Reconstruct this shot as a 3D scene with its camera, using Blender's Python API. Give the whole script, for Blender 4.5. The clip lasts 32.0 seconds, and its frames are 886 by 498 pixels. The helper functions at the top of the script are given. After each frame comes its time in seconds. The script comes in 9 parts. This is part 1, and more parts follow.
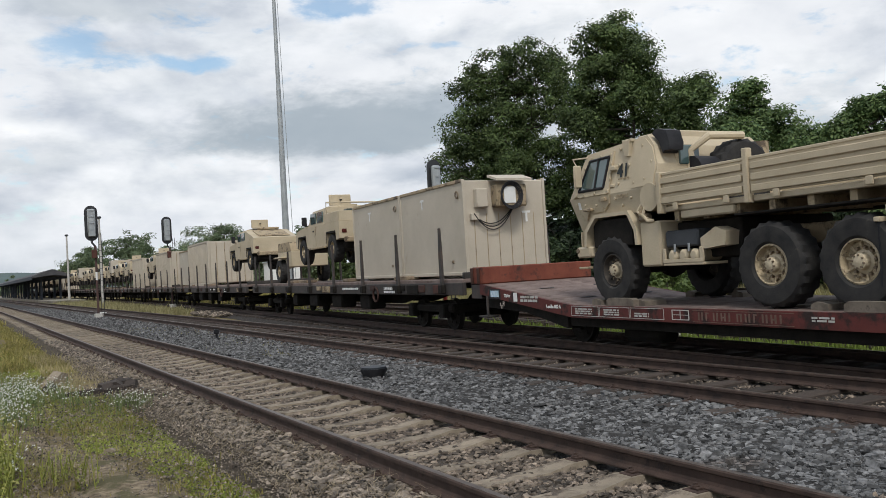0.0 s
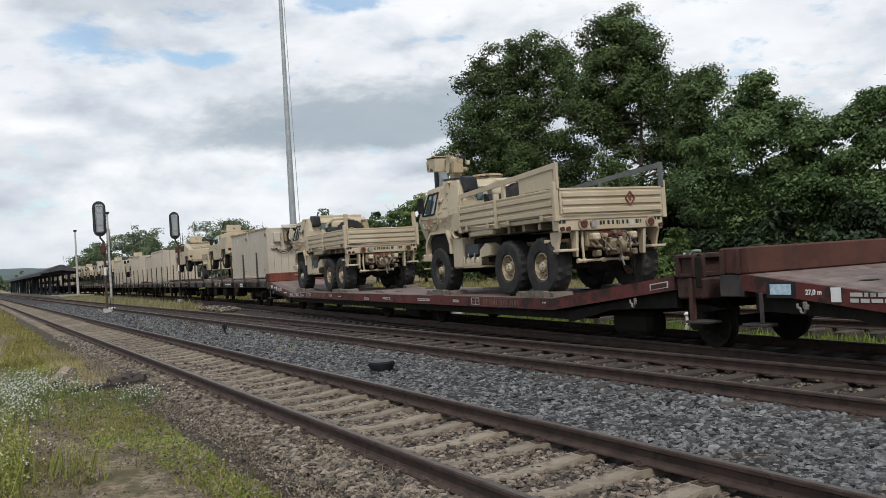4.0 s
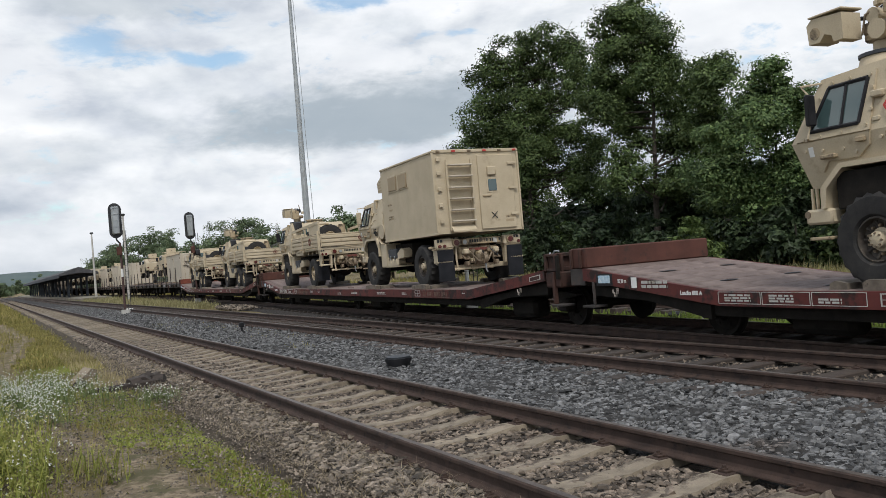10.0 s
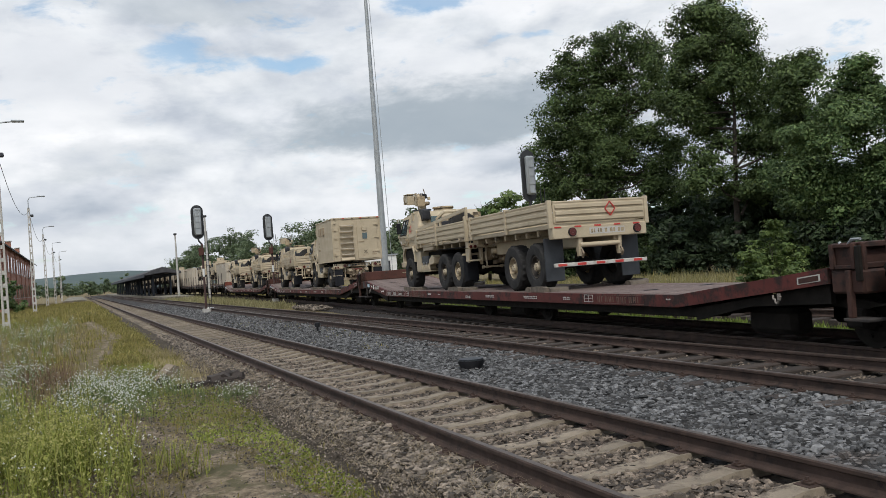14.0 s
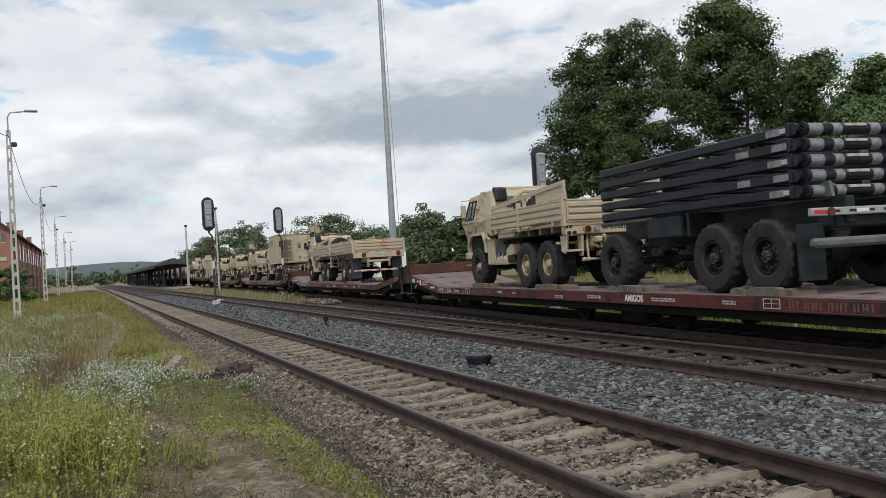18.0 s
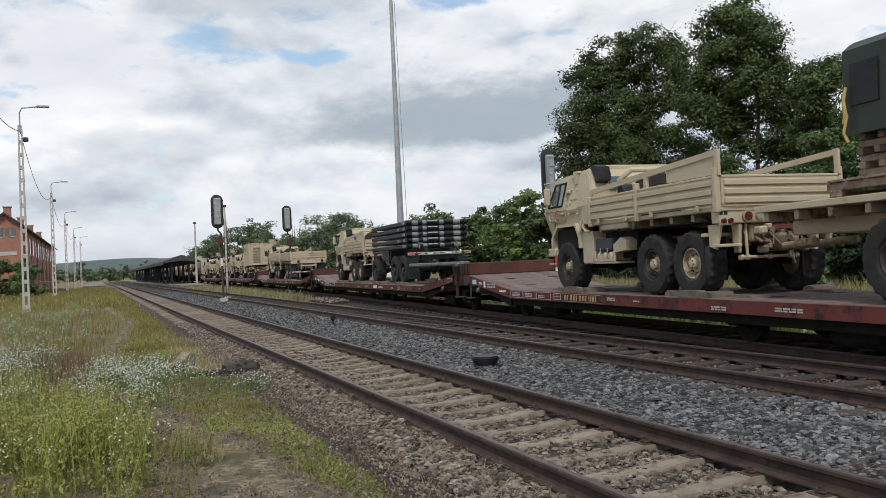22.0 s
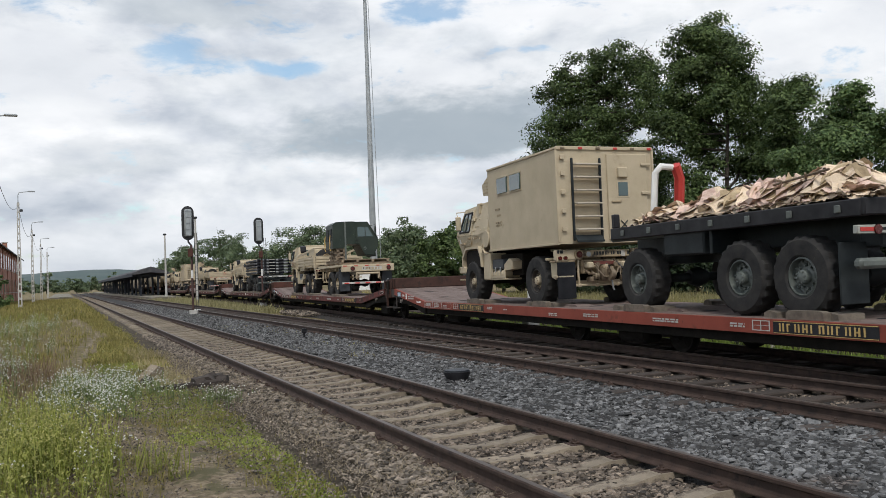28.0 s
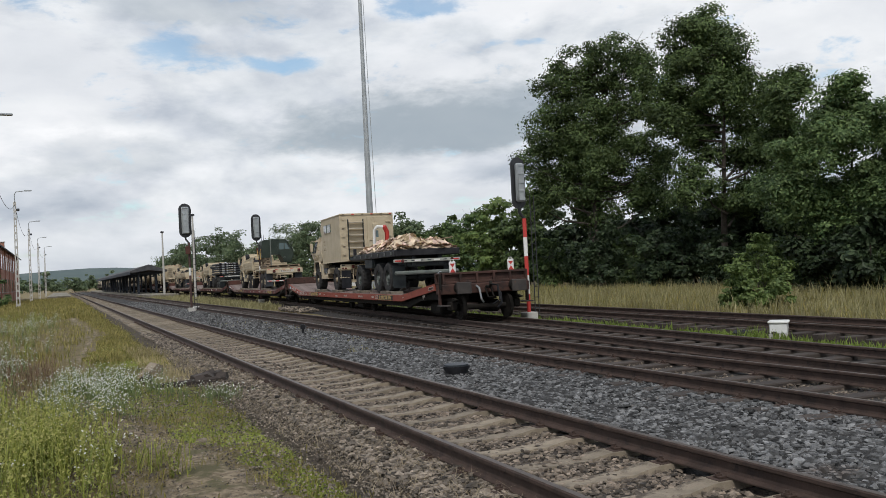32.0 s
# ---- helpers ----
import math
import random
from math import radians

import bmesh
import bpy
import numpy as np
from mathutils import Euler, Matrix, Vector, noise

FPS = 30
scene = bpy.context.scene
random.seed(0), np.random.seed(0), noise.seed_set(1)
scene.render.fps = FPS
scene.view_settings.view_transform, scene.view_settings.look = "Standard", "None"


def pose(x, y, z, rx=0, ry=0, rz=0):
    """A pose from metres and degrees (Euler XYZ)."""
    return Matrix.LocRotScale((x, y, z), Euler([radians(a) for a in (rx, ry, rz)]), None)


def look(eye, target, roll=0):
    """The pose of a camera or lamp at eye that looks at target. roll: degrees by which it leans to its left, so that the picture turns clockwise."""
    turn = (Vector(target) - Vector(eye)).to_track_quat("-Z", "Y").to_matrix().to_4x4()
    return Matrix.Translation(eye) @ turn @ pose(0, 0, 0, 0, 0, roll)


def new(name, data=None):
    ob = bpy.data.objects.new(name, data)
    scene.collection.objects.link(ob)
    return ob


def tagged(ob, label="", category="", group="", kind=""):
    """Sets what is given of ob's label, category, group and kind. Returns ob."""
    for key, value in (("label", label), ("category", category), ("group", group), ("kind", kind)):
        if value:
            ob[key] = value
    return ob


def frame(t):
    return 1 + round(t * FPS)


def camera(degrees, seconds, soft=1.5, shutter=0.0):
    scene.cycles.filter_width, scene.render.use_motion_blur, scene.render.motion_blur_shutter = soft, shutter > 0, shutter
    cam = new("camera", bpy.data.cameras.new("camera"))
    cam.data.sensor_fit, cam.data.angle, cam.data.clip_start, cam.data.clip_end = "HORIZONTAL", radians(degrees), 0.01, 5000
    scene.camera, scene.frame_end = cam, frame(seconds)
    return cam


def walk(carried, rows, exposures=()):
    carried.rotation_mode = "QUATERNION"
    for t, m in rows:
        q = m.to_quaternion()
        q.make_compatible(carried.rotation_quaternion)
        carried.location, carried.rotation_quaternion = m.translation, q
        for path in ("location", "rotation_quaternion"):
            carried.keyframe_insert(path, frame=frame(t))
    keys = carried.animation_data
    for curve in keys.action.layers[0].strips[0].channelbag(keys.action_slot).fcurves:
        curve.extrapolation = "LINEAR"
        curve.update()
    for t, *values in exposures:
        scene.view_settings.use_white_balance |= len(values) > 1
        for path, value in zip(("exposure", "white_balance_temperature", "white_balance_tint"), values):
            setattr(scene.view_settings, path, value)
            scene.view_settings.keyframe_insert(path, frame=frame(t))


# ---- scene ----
EYE = 1.5
cam = camera(55.4, 32.0, soft=0.4)
PATH = [
    (0, pose(0, 0, EYE, 91.23, 3.30, -29.99)),
    (0.5, pose(0, 0, EYE, 91.21, 3.33, -30.06)),
    (1, pose(0, 0, EYE, 91.10, 3.47, -30.03)),
    (1.5, pose(0, 0, EYE, 91.01, 3.67, -29.95)),
    (2, pose(0, 0, EYE, 91.00, 3.69, -29.88)),
    (2.5, pose(0, 0, EYE, 90.88, 3.70, -29.87)),
    (3, pose(0, 0, EYE, 90.91, 3.69, -29.82)),
    (3.5, pose(0, 0, EYE, 90.89, 3.75, -29.59)),
    (5.5, pose(0, 0, EYE, 90.80, 2.49, -29.48)),
    (6, pose(0, 0, EYE, 90.66, 2.85, -29.68)),
    (6.5, pose(0, 0, EYE, 90.60, 2.60, -30.34)),
    (7, pose(0, 0, EYE, 90.57, 4.00, -30.34)),
    (7.5, pose(0, 0, EYE, 90.48, 4.22, -30.24)),
    (8, pose(0, 0, EYE, 90.40, 4.25, -30.22)),
    (8.5, pose(0, 0, EYE, 90.37, 4.47, -30.10)),
    (9, pose(0, 0, EYE, 90.46, 4.68, -29.89)),
    (9.5, pose(0, 0, EYE, 90.45, 4.72, -29.41)),
    (10, pose(0, 0, EYE, 90.55, 4.73, -28.51)),
    (10.5, pose(0, 0, EYE, 90.91, 4.79, -27.20)),
    (11, pose(0, 0, EYE, 91.11, 4.84, -25.95)),
    (11.5, pose(0, 0, EYE, 91.14, 4.91, -25.43)),
    (12, pose(0, 0, EYE, 91.17, 4.95, -24.91)),
    (12.5, pose(0, 0, EYE, 91.18, 5.01, -24.26)),
    (13, pose(0, 0, EYE, 91.16, 4.71, -24.19)),
    (13.5, pose(0, 0, EYE, 91.13, 4.53, -24.04)),
    (14, pose(0, 0, EYE, 91.10, 4.31, -23.51)),
    (14.5, pose(0, 0, EYE, 91.03, 4.19, -23.34)),
    (16.5, pose(0, 0, EYE, 90.93, 3.95, -23.01)),
    (17, pose(0, 0, EYE, 90.92, 3.70, -22.96)),
    (17.5, pose(0, 0, EYE, 90.86, 3.44, -22.95)),
    (18, pose(0, 0, EYE, 90.85, 3.42, -22.88)),
    (18.5, pose(0, 0, EYE, 90.88, 3.36, -22.81)),
    (19, pose(0, 0, EYE, 91.08, 3.28, -22.68)),
    (19.5, pose(0, 0, EYE, 91.09, 3.20, -22.67)),
    (20, pose(0, 0, EYE, 91.07, 2.94, -22.59)),
    (20.5, pose(0, 0, EYE, 91.05, 2.71, -22.53)),
    (21, pose(0, 0, EYE, 90.98, 2.73, -22.48)),
    (21.5, pose(0, 0, EYE, 90.93, 2.73, -22.41)),
    (22, pose(0, 0, EYE, 90.92, 2.60, -22.35)),
    (22.5, pose(0, 0, EYE, 90.85, 1.90, -22.27)),
    (23, pose(0, 0, EYE, 91.00, 1.83, -22.12)),
    (23.5, pose(0, 0, EYE, 91.17, 1.88, -21.92)),
    (24, pose(0, 0, EYE, 91.06, 2.27, -21.93)),
    (24.5, pose(0, 0, EYE, 91.08, 2.24, -21.83)),
    (25, pose(0, 0, EYE, 91.15, 2.07, -22.00)),
    (25.5, pose(0, 0, EYE, 91.36, 2.17, -22.02)),
    (27.5, pose(0, 0, EYE, 91.81, 2.09, -23.13)),
    (28, pose(0, 0, EYE, 91.77, 2.20, -24.23)),
    (28.5, pose(0, 0, EYE, 91.77, 2.29, -25.16)),
    (29, pose(0, 0, EYE, 91.66, 2.23, -25.49)),
    (29.5, pose(0, 0, EYE, 91.63, 2.21, -25.57)),
    (30, pose(0, 0, EYE, 91.63, 2.35, -25.44)),
    (30.5, pose(0, 0, EYE, 91.53, 2.63, -25.42)),
    (31, pose(0, 0, EYE, 91.52, 3.07, -25.32)),
    (31.5, pose(0, 0, EYE, 91.48, 3.14, -24.92)),
    (32, pose(0, 0, EYE, 91.39, 2.87, -24.36)),
]
walk(cam, PATH, [(0, 0.0), (3, 0.0), (6, 0.14), (9, 0.07), (12, 0.0), (18, -0.04), (24, 0.0), (28, 0.0), (30, 0.06), (31, 0.0), (32, -0.08)])

# ---- light ----
world = bpy.data.worlds.new("sky")
scene.world = world
world.use_nodes = True
SUN_EL, SUN_AZ = radians(52), radians(205)  # azimuth clockwise from +y


def sky():
    nt = world.node_tree
    nt.nodes.clear()
    N, L = nt.nodes.new, nt.links.new
    out, bg = N("ShaderNodeOutputWorld"), N("ShaderNodeBackground")
    tex = N("ShaderNodeTexSky")
    tex.sky_type, tex.sun_disc = "NISHITA", False
    tex.sun_elevation, tex.sun_rotation = SUN_EL, SUN_AZ
    tex.air_density, tex.dust_density = 1.0, 1.5
    co = N("ShaderNodeTexCoord")
    sep = N("ShaderNodeSeparateXYZ")
    L(co.outputs["Generated"], sep.inputs[0])

    def math_node(op, a, b):
        n = N("ShaderNodeMath")
        n.operation = op
        for i, v in enumerate((a, b)):
            if isinstance(v, (int, float)):
                n.inputs[i].default_value = v
            else:
                L(v, n.inputs[i])
        return n.outputs[0]

    # billowing clouds, flattened towards the horizon
    def coords(scale, flat, shift):
        m = N("ShaderNodeMapping")
        m.inputs["Location"].default_value = shift
        m.inputs["Scale"].default_value = (scale, scale, scale * flat)
        L(co.outputs["Generated"], m.inputs[0])
        return m.outputs[0]

    def cloud(vec, detail, rough_, dist=0.25):
        n = N("ShaderNodeTexNoise")
        n.inputs["Scale"].default_value, n.inputs["Detail"].default_value = 1.0, detail
        n.inputs["Roughness"].default_value, n.inputs["Distortion"].default_value = rough_, dist
        L(vec, n.inputs["Vector"])
        return n.outputs["Fac"]

    def ramp(fac, stops):
        r = N("ShaderNodeValToRGB")
        while len(r.color_ramp.elements) < len(stops):
            r.color_ramp.elements.new(0.5)
        for e, (p, c) in zip(r.color_ramp.elements, stops):
            e.position, e.color = p, (*c, 1)
        L(fac, r.inputs[0])
        return r.outputs[0]

    def mixed(fac, a, c, mode="MIX"):
        n = N("ShaderNodeMix")
        n.data_type, n.blend_type = "RGBA", mode
        for i, v in ((0, fac), (6, a), (7, c)):
            if isinstance(v, tuple):
                n.inputs[i].default_value = (*v, 1)
            elif isinstance(v, (int, float)):
                n.inputs[i].default_value = v
            else:
                L(v, n.inputs[i])
        return n.outputs[2]

    big = cloud(coords(3.3, 2.0, CLOUD_A), 7.0, 0.5)
    above = cloud(coords(3.3, 2.0, (CLOUD_A[0], CLOUD_A[1], CLOUD_A[2] + 0.22)), 7.0, 0.5)
    relief = math_node("ADD", math_node("MULTIPLY", math_node("SUBTRACT", big, above), 1.9), 0.5)
    puffs = ramp(relief, [(0.22, (0.60, 0.65, 0.71)), (0.40, (0.78, 0.81, 0.85)), (0.52, (0.92, 0.94, 0.95)), (0.66, (1.06, 1.06, 1.06))])
    small = cloud(coords(8.5, 2.4, CLOUD_B), 7.0, 0.55)
    under = cloud(coords(8.5, 2.4, (CLOUD_B[0], CLOUD_B[1], CLOUD_B[2] + 0.3)), 7.0, 0.55)
    streaks = ramp(math_node("ADD", math_node("SUBTRACT", small, under), 0.5), [(0.30, (0.80, 0.83, 0.87)), (0.48, (0.96, 0.97, 0.98)), (0.66, (1.07, 1.07, 1.07))])
    wide = ramp(cloud(coords(1.6, 2.6, CLOUD_B), 4.0, 0.5), [(0.38, (0.80, 0.835, 0.875)), (0.56, (1.03, 1.03, 1.03))])
    tops = mixed(1.0, mixed(1.0, puffs, streaks, "MULTIPLY"), wide, "MULTIPLY")
    # bearing and height of each place of the sky, made ragged, for the single cloud forms
    edge_a, edge_b = cloud(coords(9.0, 2.0, (1.3, 0.2, 0.6)), 5.0, 0.6), cloud(coords(9.0, 2.0, (4.1, 2.6, 1.7)), 5.0, 0.6)
    az = math_node("ADD", math_node("ARCTAN2", sep.outputs[0], sep.outputs[1]), math_node("MULTIPLY", math_node("SUBTRACT", edge_a, 0.5), 0.20))
    el = math_node("ADD", math_node("ARCSINE", sep.outputs[2], 0.0), math_node("MULTIPLY", math_node("SUBTRACT", edge_b, 0.5), 0.05))

    crisp = cloud(coords(13.0, 2.6, (2.7, 5.1, 0.9)), 9.0, 0.62)

    def smooth(v, lo, hi):
        n = N("ShaderNodeMapRange")
        n.interpolation_type = "SMOOTHSTEP"
        n.inputs[1].default_value, n.inputs[2].default_value = lo, hi
        L(v, n.inputs[0])
        return n.outputs[0]

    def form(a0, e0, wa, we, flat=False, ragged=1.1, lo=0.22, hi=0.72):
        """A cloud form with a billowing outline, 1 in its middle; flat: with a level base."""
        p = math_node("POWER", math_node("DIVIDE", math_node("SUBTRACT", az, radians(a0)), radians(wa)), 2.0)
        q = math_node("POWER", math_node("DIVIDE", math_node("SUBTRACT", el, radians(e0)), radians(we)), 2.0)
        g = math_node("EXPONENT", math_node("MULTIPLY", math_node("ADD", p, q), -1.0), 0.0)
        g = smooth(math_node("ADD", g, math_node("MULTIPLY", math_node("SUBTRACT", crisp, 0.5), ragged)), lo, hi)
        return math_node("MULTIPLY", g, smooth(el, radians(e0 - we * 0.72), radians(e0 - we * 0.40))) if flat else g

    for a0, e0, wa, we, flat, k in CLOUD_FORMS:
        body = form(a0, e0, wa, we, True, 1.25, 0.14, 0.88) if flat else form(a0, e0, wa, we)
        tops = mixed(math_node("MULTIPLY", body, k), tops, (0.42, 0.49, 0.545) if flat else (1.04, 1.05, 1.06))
    low = ramp(sep.outputs[2], [(0.0, (1, 1, 1)), (0.10, (0, 0, 0))])
    tops = mixed(math_node("MULTIPLY", low, 0.6), tops, (0.79, 0.82, 0.85))
    cs = mixed(1.0, tops, (CLOUD, CLOUD * 1.01, CLOUD * 1.035), "MULTIPLY")
    bl = mixed(1.0, tex.outputs[0], (BLUE * 1.02, BLUE * 1.12, BLUE * 1.08), "MULTIPLY")
    # breaks in the cloud
    cover = ramp(cloud(coords(2.4, 2.2, CLOUD_C), 7.0, 0.55, 0.5), [(0.41, (0, 0, 0)), (0.48, (1, 1, 1))])
    closed = ramp(sep.outputs[2], [(0.30, (1, 1, 1)), (0.36, (0, 0, 0))])
    cover = mixed(1.0, cover, closed, "LIGHTEN")
    for a0, e0, wa, we, k in SKY_GAPS:
        cover = mixed(math_node("MULTIPLY", form(a0, e0, wa, we, False, 2.2, 0.15, 1.0), k), cover, (0.0, 0.0, 0.0))
    L(mixed(cover, bl, cs), bg.inputs[0])
    bg.inputs[1].default_value = 0.10
    L(bg.outputs[0], out.inputs[0])


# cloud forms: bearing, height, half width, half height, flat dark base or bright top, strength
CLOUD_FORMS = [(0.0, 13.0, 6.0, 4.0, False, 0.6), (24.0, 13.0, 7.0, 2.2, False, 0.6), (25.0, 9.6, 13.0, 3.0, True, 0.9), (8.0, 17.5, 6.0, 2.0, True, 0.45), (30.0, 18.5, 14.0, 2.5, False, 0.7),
               (47.0, 7.0, 10.0, 3.5, True, 0.5), (2.0, 8.0, 5.0, 2.0, True, 0.3), (22.0, 5.0, 9.0, 1.2, False, 0.5), (50.0, 15.0, 9.0, 4.0, False, 0.6)]
SKY_GAPS = [(8.5, 15.0, 3.6, 1.0, 0.75), (13.5, 14.0, 3.2, 0.6, 0.8), (24.5, 17.4, 3.0, 0.9, 0.8), (29.3, 14.7, 1.8, 0.35, 0.6)]
CLOUD_A, CLOUD_B, CLOUD_C = (3.1, 1.7, 0.4), (0.4, 2.2, 0.9), (5.2, 0.3, 0.72)
CLOUD, BLUE = 9.0, 1.5
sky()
sun = new("sun", bpy.data.lights.new("sun", "SUN"))
sun.data.energy, sun.data.angle, sun.data.color = 2.0, radians(12), (1.0, 0.96, 0.90)
sd = Vector((math.sin(SUN_AZ) * math.cos(SUN_EL), math.cos(SUN_AZ) * math.cos(SUN_EL), math.sin(SUN_EL)))
sun.matrix_world = look(sd * 50, (0, 0, 0))


# ---- materials ----
def mat(name, c1, c2, scale=3.0, rough=0.7, metal=0.0, bump=0.15, fine=40.0, dirt=None, dirt_at=0.58, dirt_scale=1.3,
        island=0.0, objrand=0.0, spec=0.5, bdist=0.01):
    m = bpy.data.materials.new(name)
    m.use_nodes = True
    nt = m.node_tree
    N, L = nt.nodes.new, nt.links.new
    b = nt.nodes["Principled BSDF"]
    co = N("ShaderNodeTexCoord")

    def noise_(s, d=4.0, r=0.6):
        n = N("ShaderNodeTexNoise")
        n.inputs["Scale"].default_value, n.inputs["Detail"].default_value, n.inputs["Roughness"].default_value = s, d, r
        L(co.outputs["Object"], n.inputs["Vector"])
        return n.outputs["Fac"]

    def ramp(fac, stops):
        r = N("ShaderNodeValToRGB")
        while len(r.color_ramp.elements) < len(stops):
            r.color_ramp.elements.new(0.5)
        for e, (p, c) in zip(r.color_ramp.elements, stops):
            e.position, e.color = p, (*c, 1)
        L(fac, r.inputs[0])
        return r.outputs[0]

    def mixc(fac, a, c, mode="MIX"):
        n = N("ShaderNodeMix")
        n.data_type, n.blend_type = "RGBA", mode
        for i, v in ((0, fac), (6, a), (7, c)):
            if isinstance(v, tuple):
                n.inputs[i].default_value = (*v, 1)
            elif isinstance(v, (int, float)):
                n.inputs[i].default_value = v
            else:
                L(v, n.inputs[i])
        return n.outputs[2]

    f2 = noise_(fine, 3.0)
    col = ramp(noise_(scale), [(0.32, c1), (0.68, c2)])
    col = mixc(0.25, col, ramp(f2, [(0.3, (0.35, 0.35, 0.35)), (0.7, (0.65, 0.65, 0.65))]), "OVERLAY")
    if dirt:
        col = mixc(ramp(noise_(dirt_scale, 6.0, 0.68), [(dirt_at, (0, 0, 0)), (dirt_at + 0.12, (1, 1, 1))]), col, dirt)
    for k, node, socket in ((island, "ShaderNodeNewGeometry", "Random Per Island"), (objrand, "ShaderNodeObjectInfo", "Random")):
        if k:
            r = ramp(N(node).outputs[socket], [(0.0, (1 - k,) * 3), (1.0, (1 + k,) * 3)])
            col = mixc(1.0, col, r, "MULTIPLY")
    L(col, b.inputs["Base Color"])
    L(ramp(f2, [(0.2, (max(rough - 0.12, 0.02),) * 3), (0.8, (min(rough + 0.12, 1),) * 3)]), b.inputs["Roughness"])
    b.inputs["Metallic"].default_value = metal
    b.inputs["Specular IOR Level"].default_value = spec
    if bump:
        n = N("ShaderNodeBump")
        n.inputs["Strength"].default_value, n.inputs["Distance"].default_value = bump, bdist
        L(f2, n.inputs["Height"])
        L(n.outputs[0], b.inputs["Normal"])
    return m


def leaf_mat(name, c1, c2, spread=0.35, trans=0.35):
    m = bpy.data.materials.new(name)
    m.use_nodes = True
    nt = m.node_tree
    N, L = nt.nodes.new, nt.links.new
    b, out = nt.nodes["Principled BSDF"], nt.nodes["Material Output"]
    g = N("ShaderNodeNewGeometry")
    r = N("ShaderNodeValToRGB")
    r.color_ramp.elements[0].color, r.color_ramp.elements[1].color = (*c1, 1), (*c2, 1)
    L(g.outputs["Random Per Island"], r.inputs[0])
    co, n = N("ShaderNodeTexCoord"), N("ShaderNodeTexNoise")
    n.inputs["Scale"].default_value, n.inputs["Detail"].default_value = 0.6, 3.0
    L(co.outputs["Object"], n.inputs["Vector"])
    v = N("ShaderNodeValToRGB")
    v.color_ramp.elements[0].position, v.color_ramp.elements[1].position = 0.3, 0.7
    v.color_ramp.elements[0].color, v.color_ramp.elements[1].color = (1 - spread,) * 3 + (1,), (1 + spread,) * 3 + (1,)
    L(n.outputs["Fac"], v.inputs[0])
    x = N("ShaderNodeMix")
    x.data_type, x.blend_type = "RGBA", "MULTIPLY"
    x.inputs[0].default_value = 1.0
    L(r.outputs[0], x.inputs[6]), L(v.outputs[0], x.inputs[7])
    L(x.outputs[2], b.inputs["Base Color"])
    b.inputs["Roughness"].default_value = 0.55
    b.inputs["Specular IOR Level"].default_value = 0.3
    t, ms = N("ShaderNodeBsdfTranslucent"), N("ShaderNodeMixShader")
    ms.inputs[0].default_value = trans
    L(x.outputs[2], t.inputs[0])
    L(b.outputs[0], ms.inputs[1]), L(t.outputs[0], ms.inputs[2]), L(ms.outputs[0], out.inputs[0])
    return m


def glass_mat(name, tint=(0.02, 0.03, 0.03), rough=0.05):
    m = bpy.data.materials.new(name)
    m.use_nodes = True
    b = m.node_tree.nodes["Principled BSDF"]
    b.inputs["Base Color"].default_value = (*tint, 1)
    b.inputs["Roughness"].default_value = rough
    b.inputs["Specular IOR Level"].default_value = 0.8
    b.inputs["Coat Weight"].default_value = 0.6
    b.inputs["Coat Roughness"].default_value = 0.03
    return m


TAN = mat("tan_paint", (0.42, 0.35, 0.243), (0.495, 0.417, 0.298), 1.6, 0.62, 0, 0.08, 60, (0.30, 0.24, 0.16), 0.62, 2.2, spec=0.35)
TAN2 = mat("pale_tan_paint", (0.425, 0.375, 0.30), (0.495, 0.44, 0.36), 1.2, 0.6, 0, 0.06, 50, (0.37, 0.31, 0.23), 0.63, 1.6, spec=0.35)
COVER = mat("brown_tan_paint", (0.30, 0.235, 0.15), (0.36, 0.285, 0.19), 2, 0.65, 0, 0.06, 50, spec=0.3)
TAN_D = mat("dusty_chassis", (0.30, 0.235, 0.15), (0.42, 0.33, 0.21), 4, 0.8, 0, 0.2, 50, (0.10, 0.075, 0.05), 0.5, 4)
RUSTD = mat("dark_rusty_steel", (0.04, 0.022, 0.018), (0.075, 0.038, 0.03), 3.0, 0.8, 0, 0.3, 40, (0.028, 0.02, 0.018), 0.52, 4, spec=0.25)
RUSTR = mat("scraped_red_ramp", (0.12, 0.034, 0.022), (0.20, 0.062, 0.04), 2.0, 0.75, 0, 0.25, 40, (0.06, 0.03, 0.024), 0.54, 3, spec=0.25)
RUBBER = mat("tyre_rubber", (0.018, 0.018, 0.019), (0.04, 0.038, 0.036), 5, 0.85, 0, 0.3, 60, (0.12, 0.10, 0.08), 0.66, 3, spec=0.25)
BLACK = mat("black_steel", (0.012, 0.012, 0.014), (0.03, 0.03, 0.033), 4, 0.5, 0, 0.1, 60, (0.10, 0.09, 0.08), 0.68, 3, spec=0.2)
FLAP = mat("flap_rubber", (0.008, 0.009, 0.012), (0.02, 0.021, 0.025), 3, 0.8, 0, 0.1, 60, (0.05, 0.043, 0.035), 0.66, 3, spec=0.2)
NAVY = mat("dark_plastic", (0.02, 0.024, 0.03), (0.04, 0.045, 0.052), 3, 0.55, 0, 0.1, 60)
GREEN_P = mat("olive_paint", (0.022, 0.032, 0.026), (0.035, 0.046, 0.036), 2, 0.45, 0, 0.06, 60, (0.07, 0.065, 0.05), 0.7, 2, spec=0.25)
GREY_G = mat("grey_green_paint", (0.07, 0.082, 0.076), (0.13, 0.145, 0.132), 3, 0.5, 0, 0.1, 50, (0.04, 0.04, 0.036), 0.6, 3)
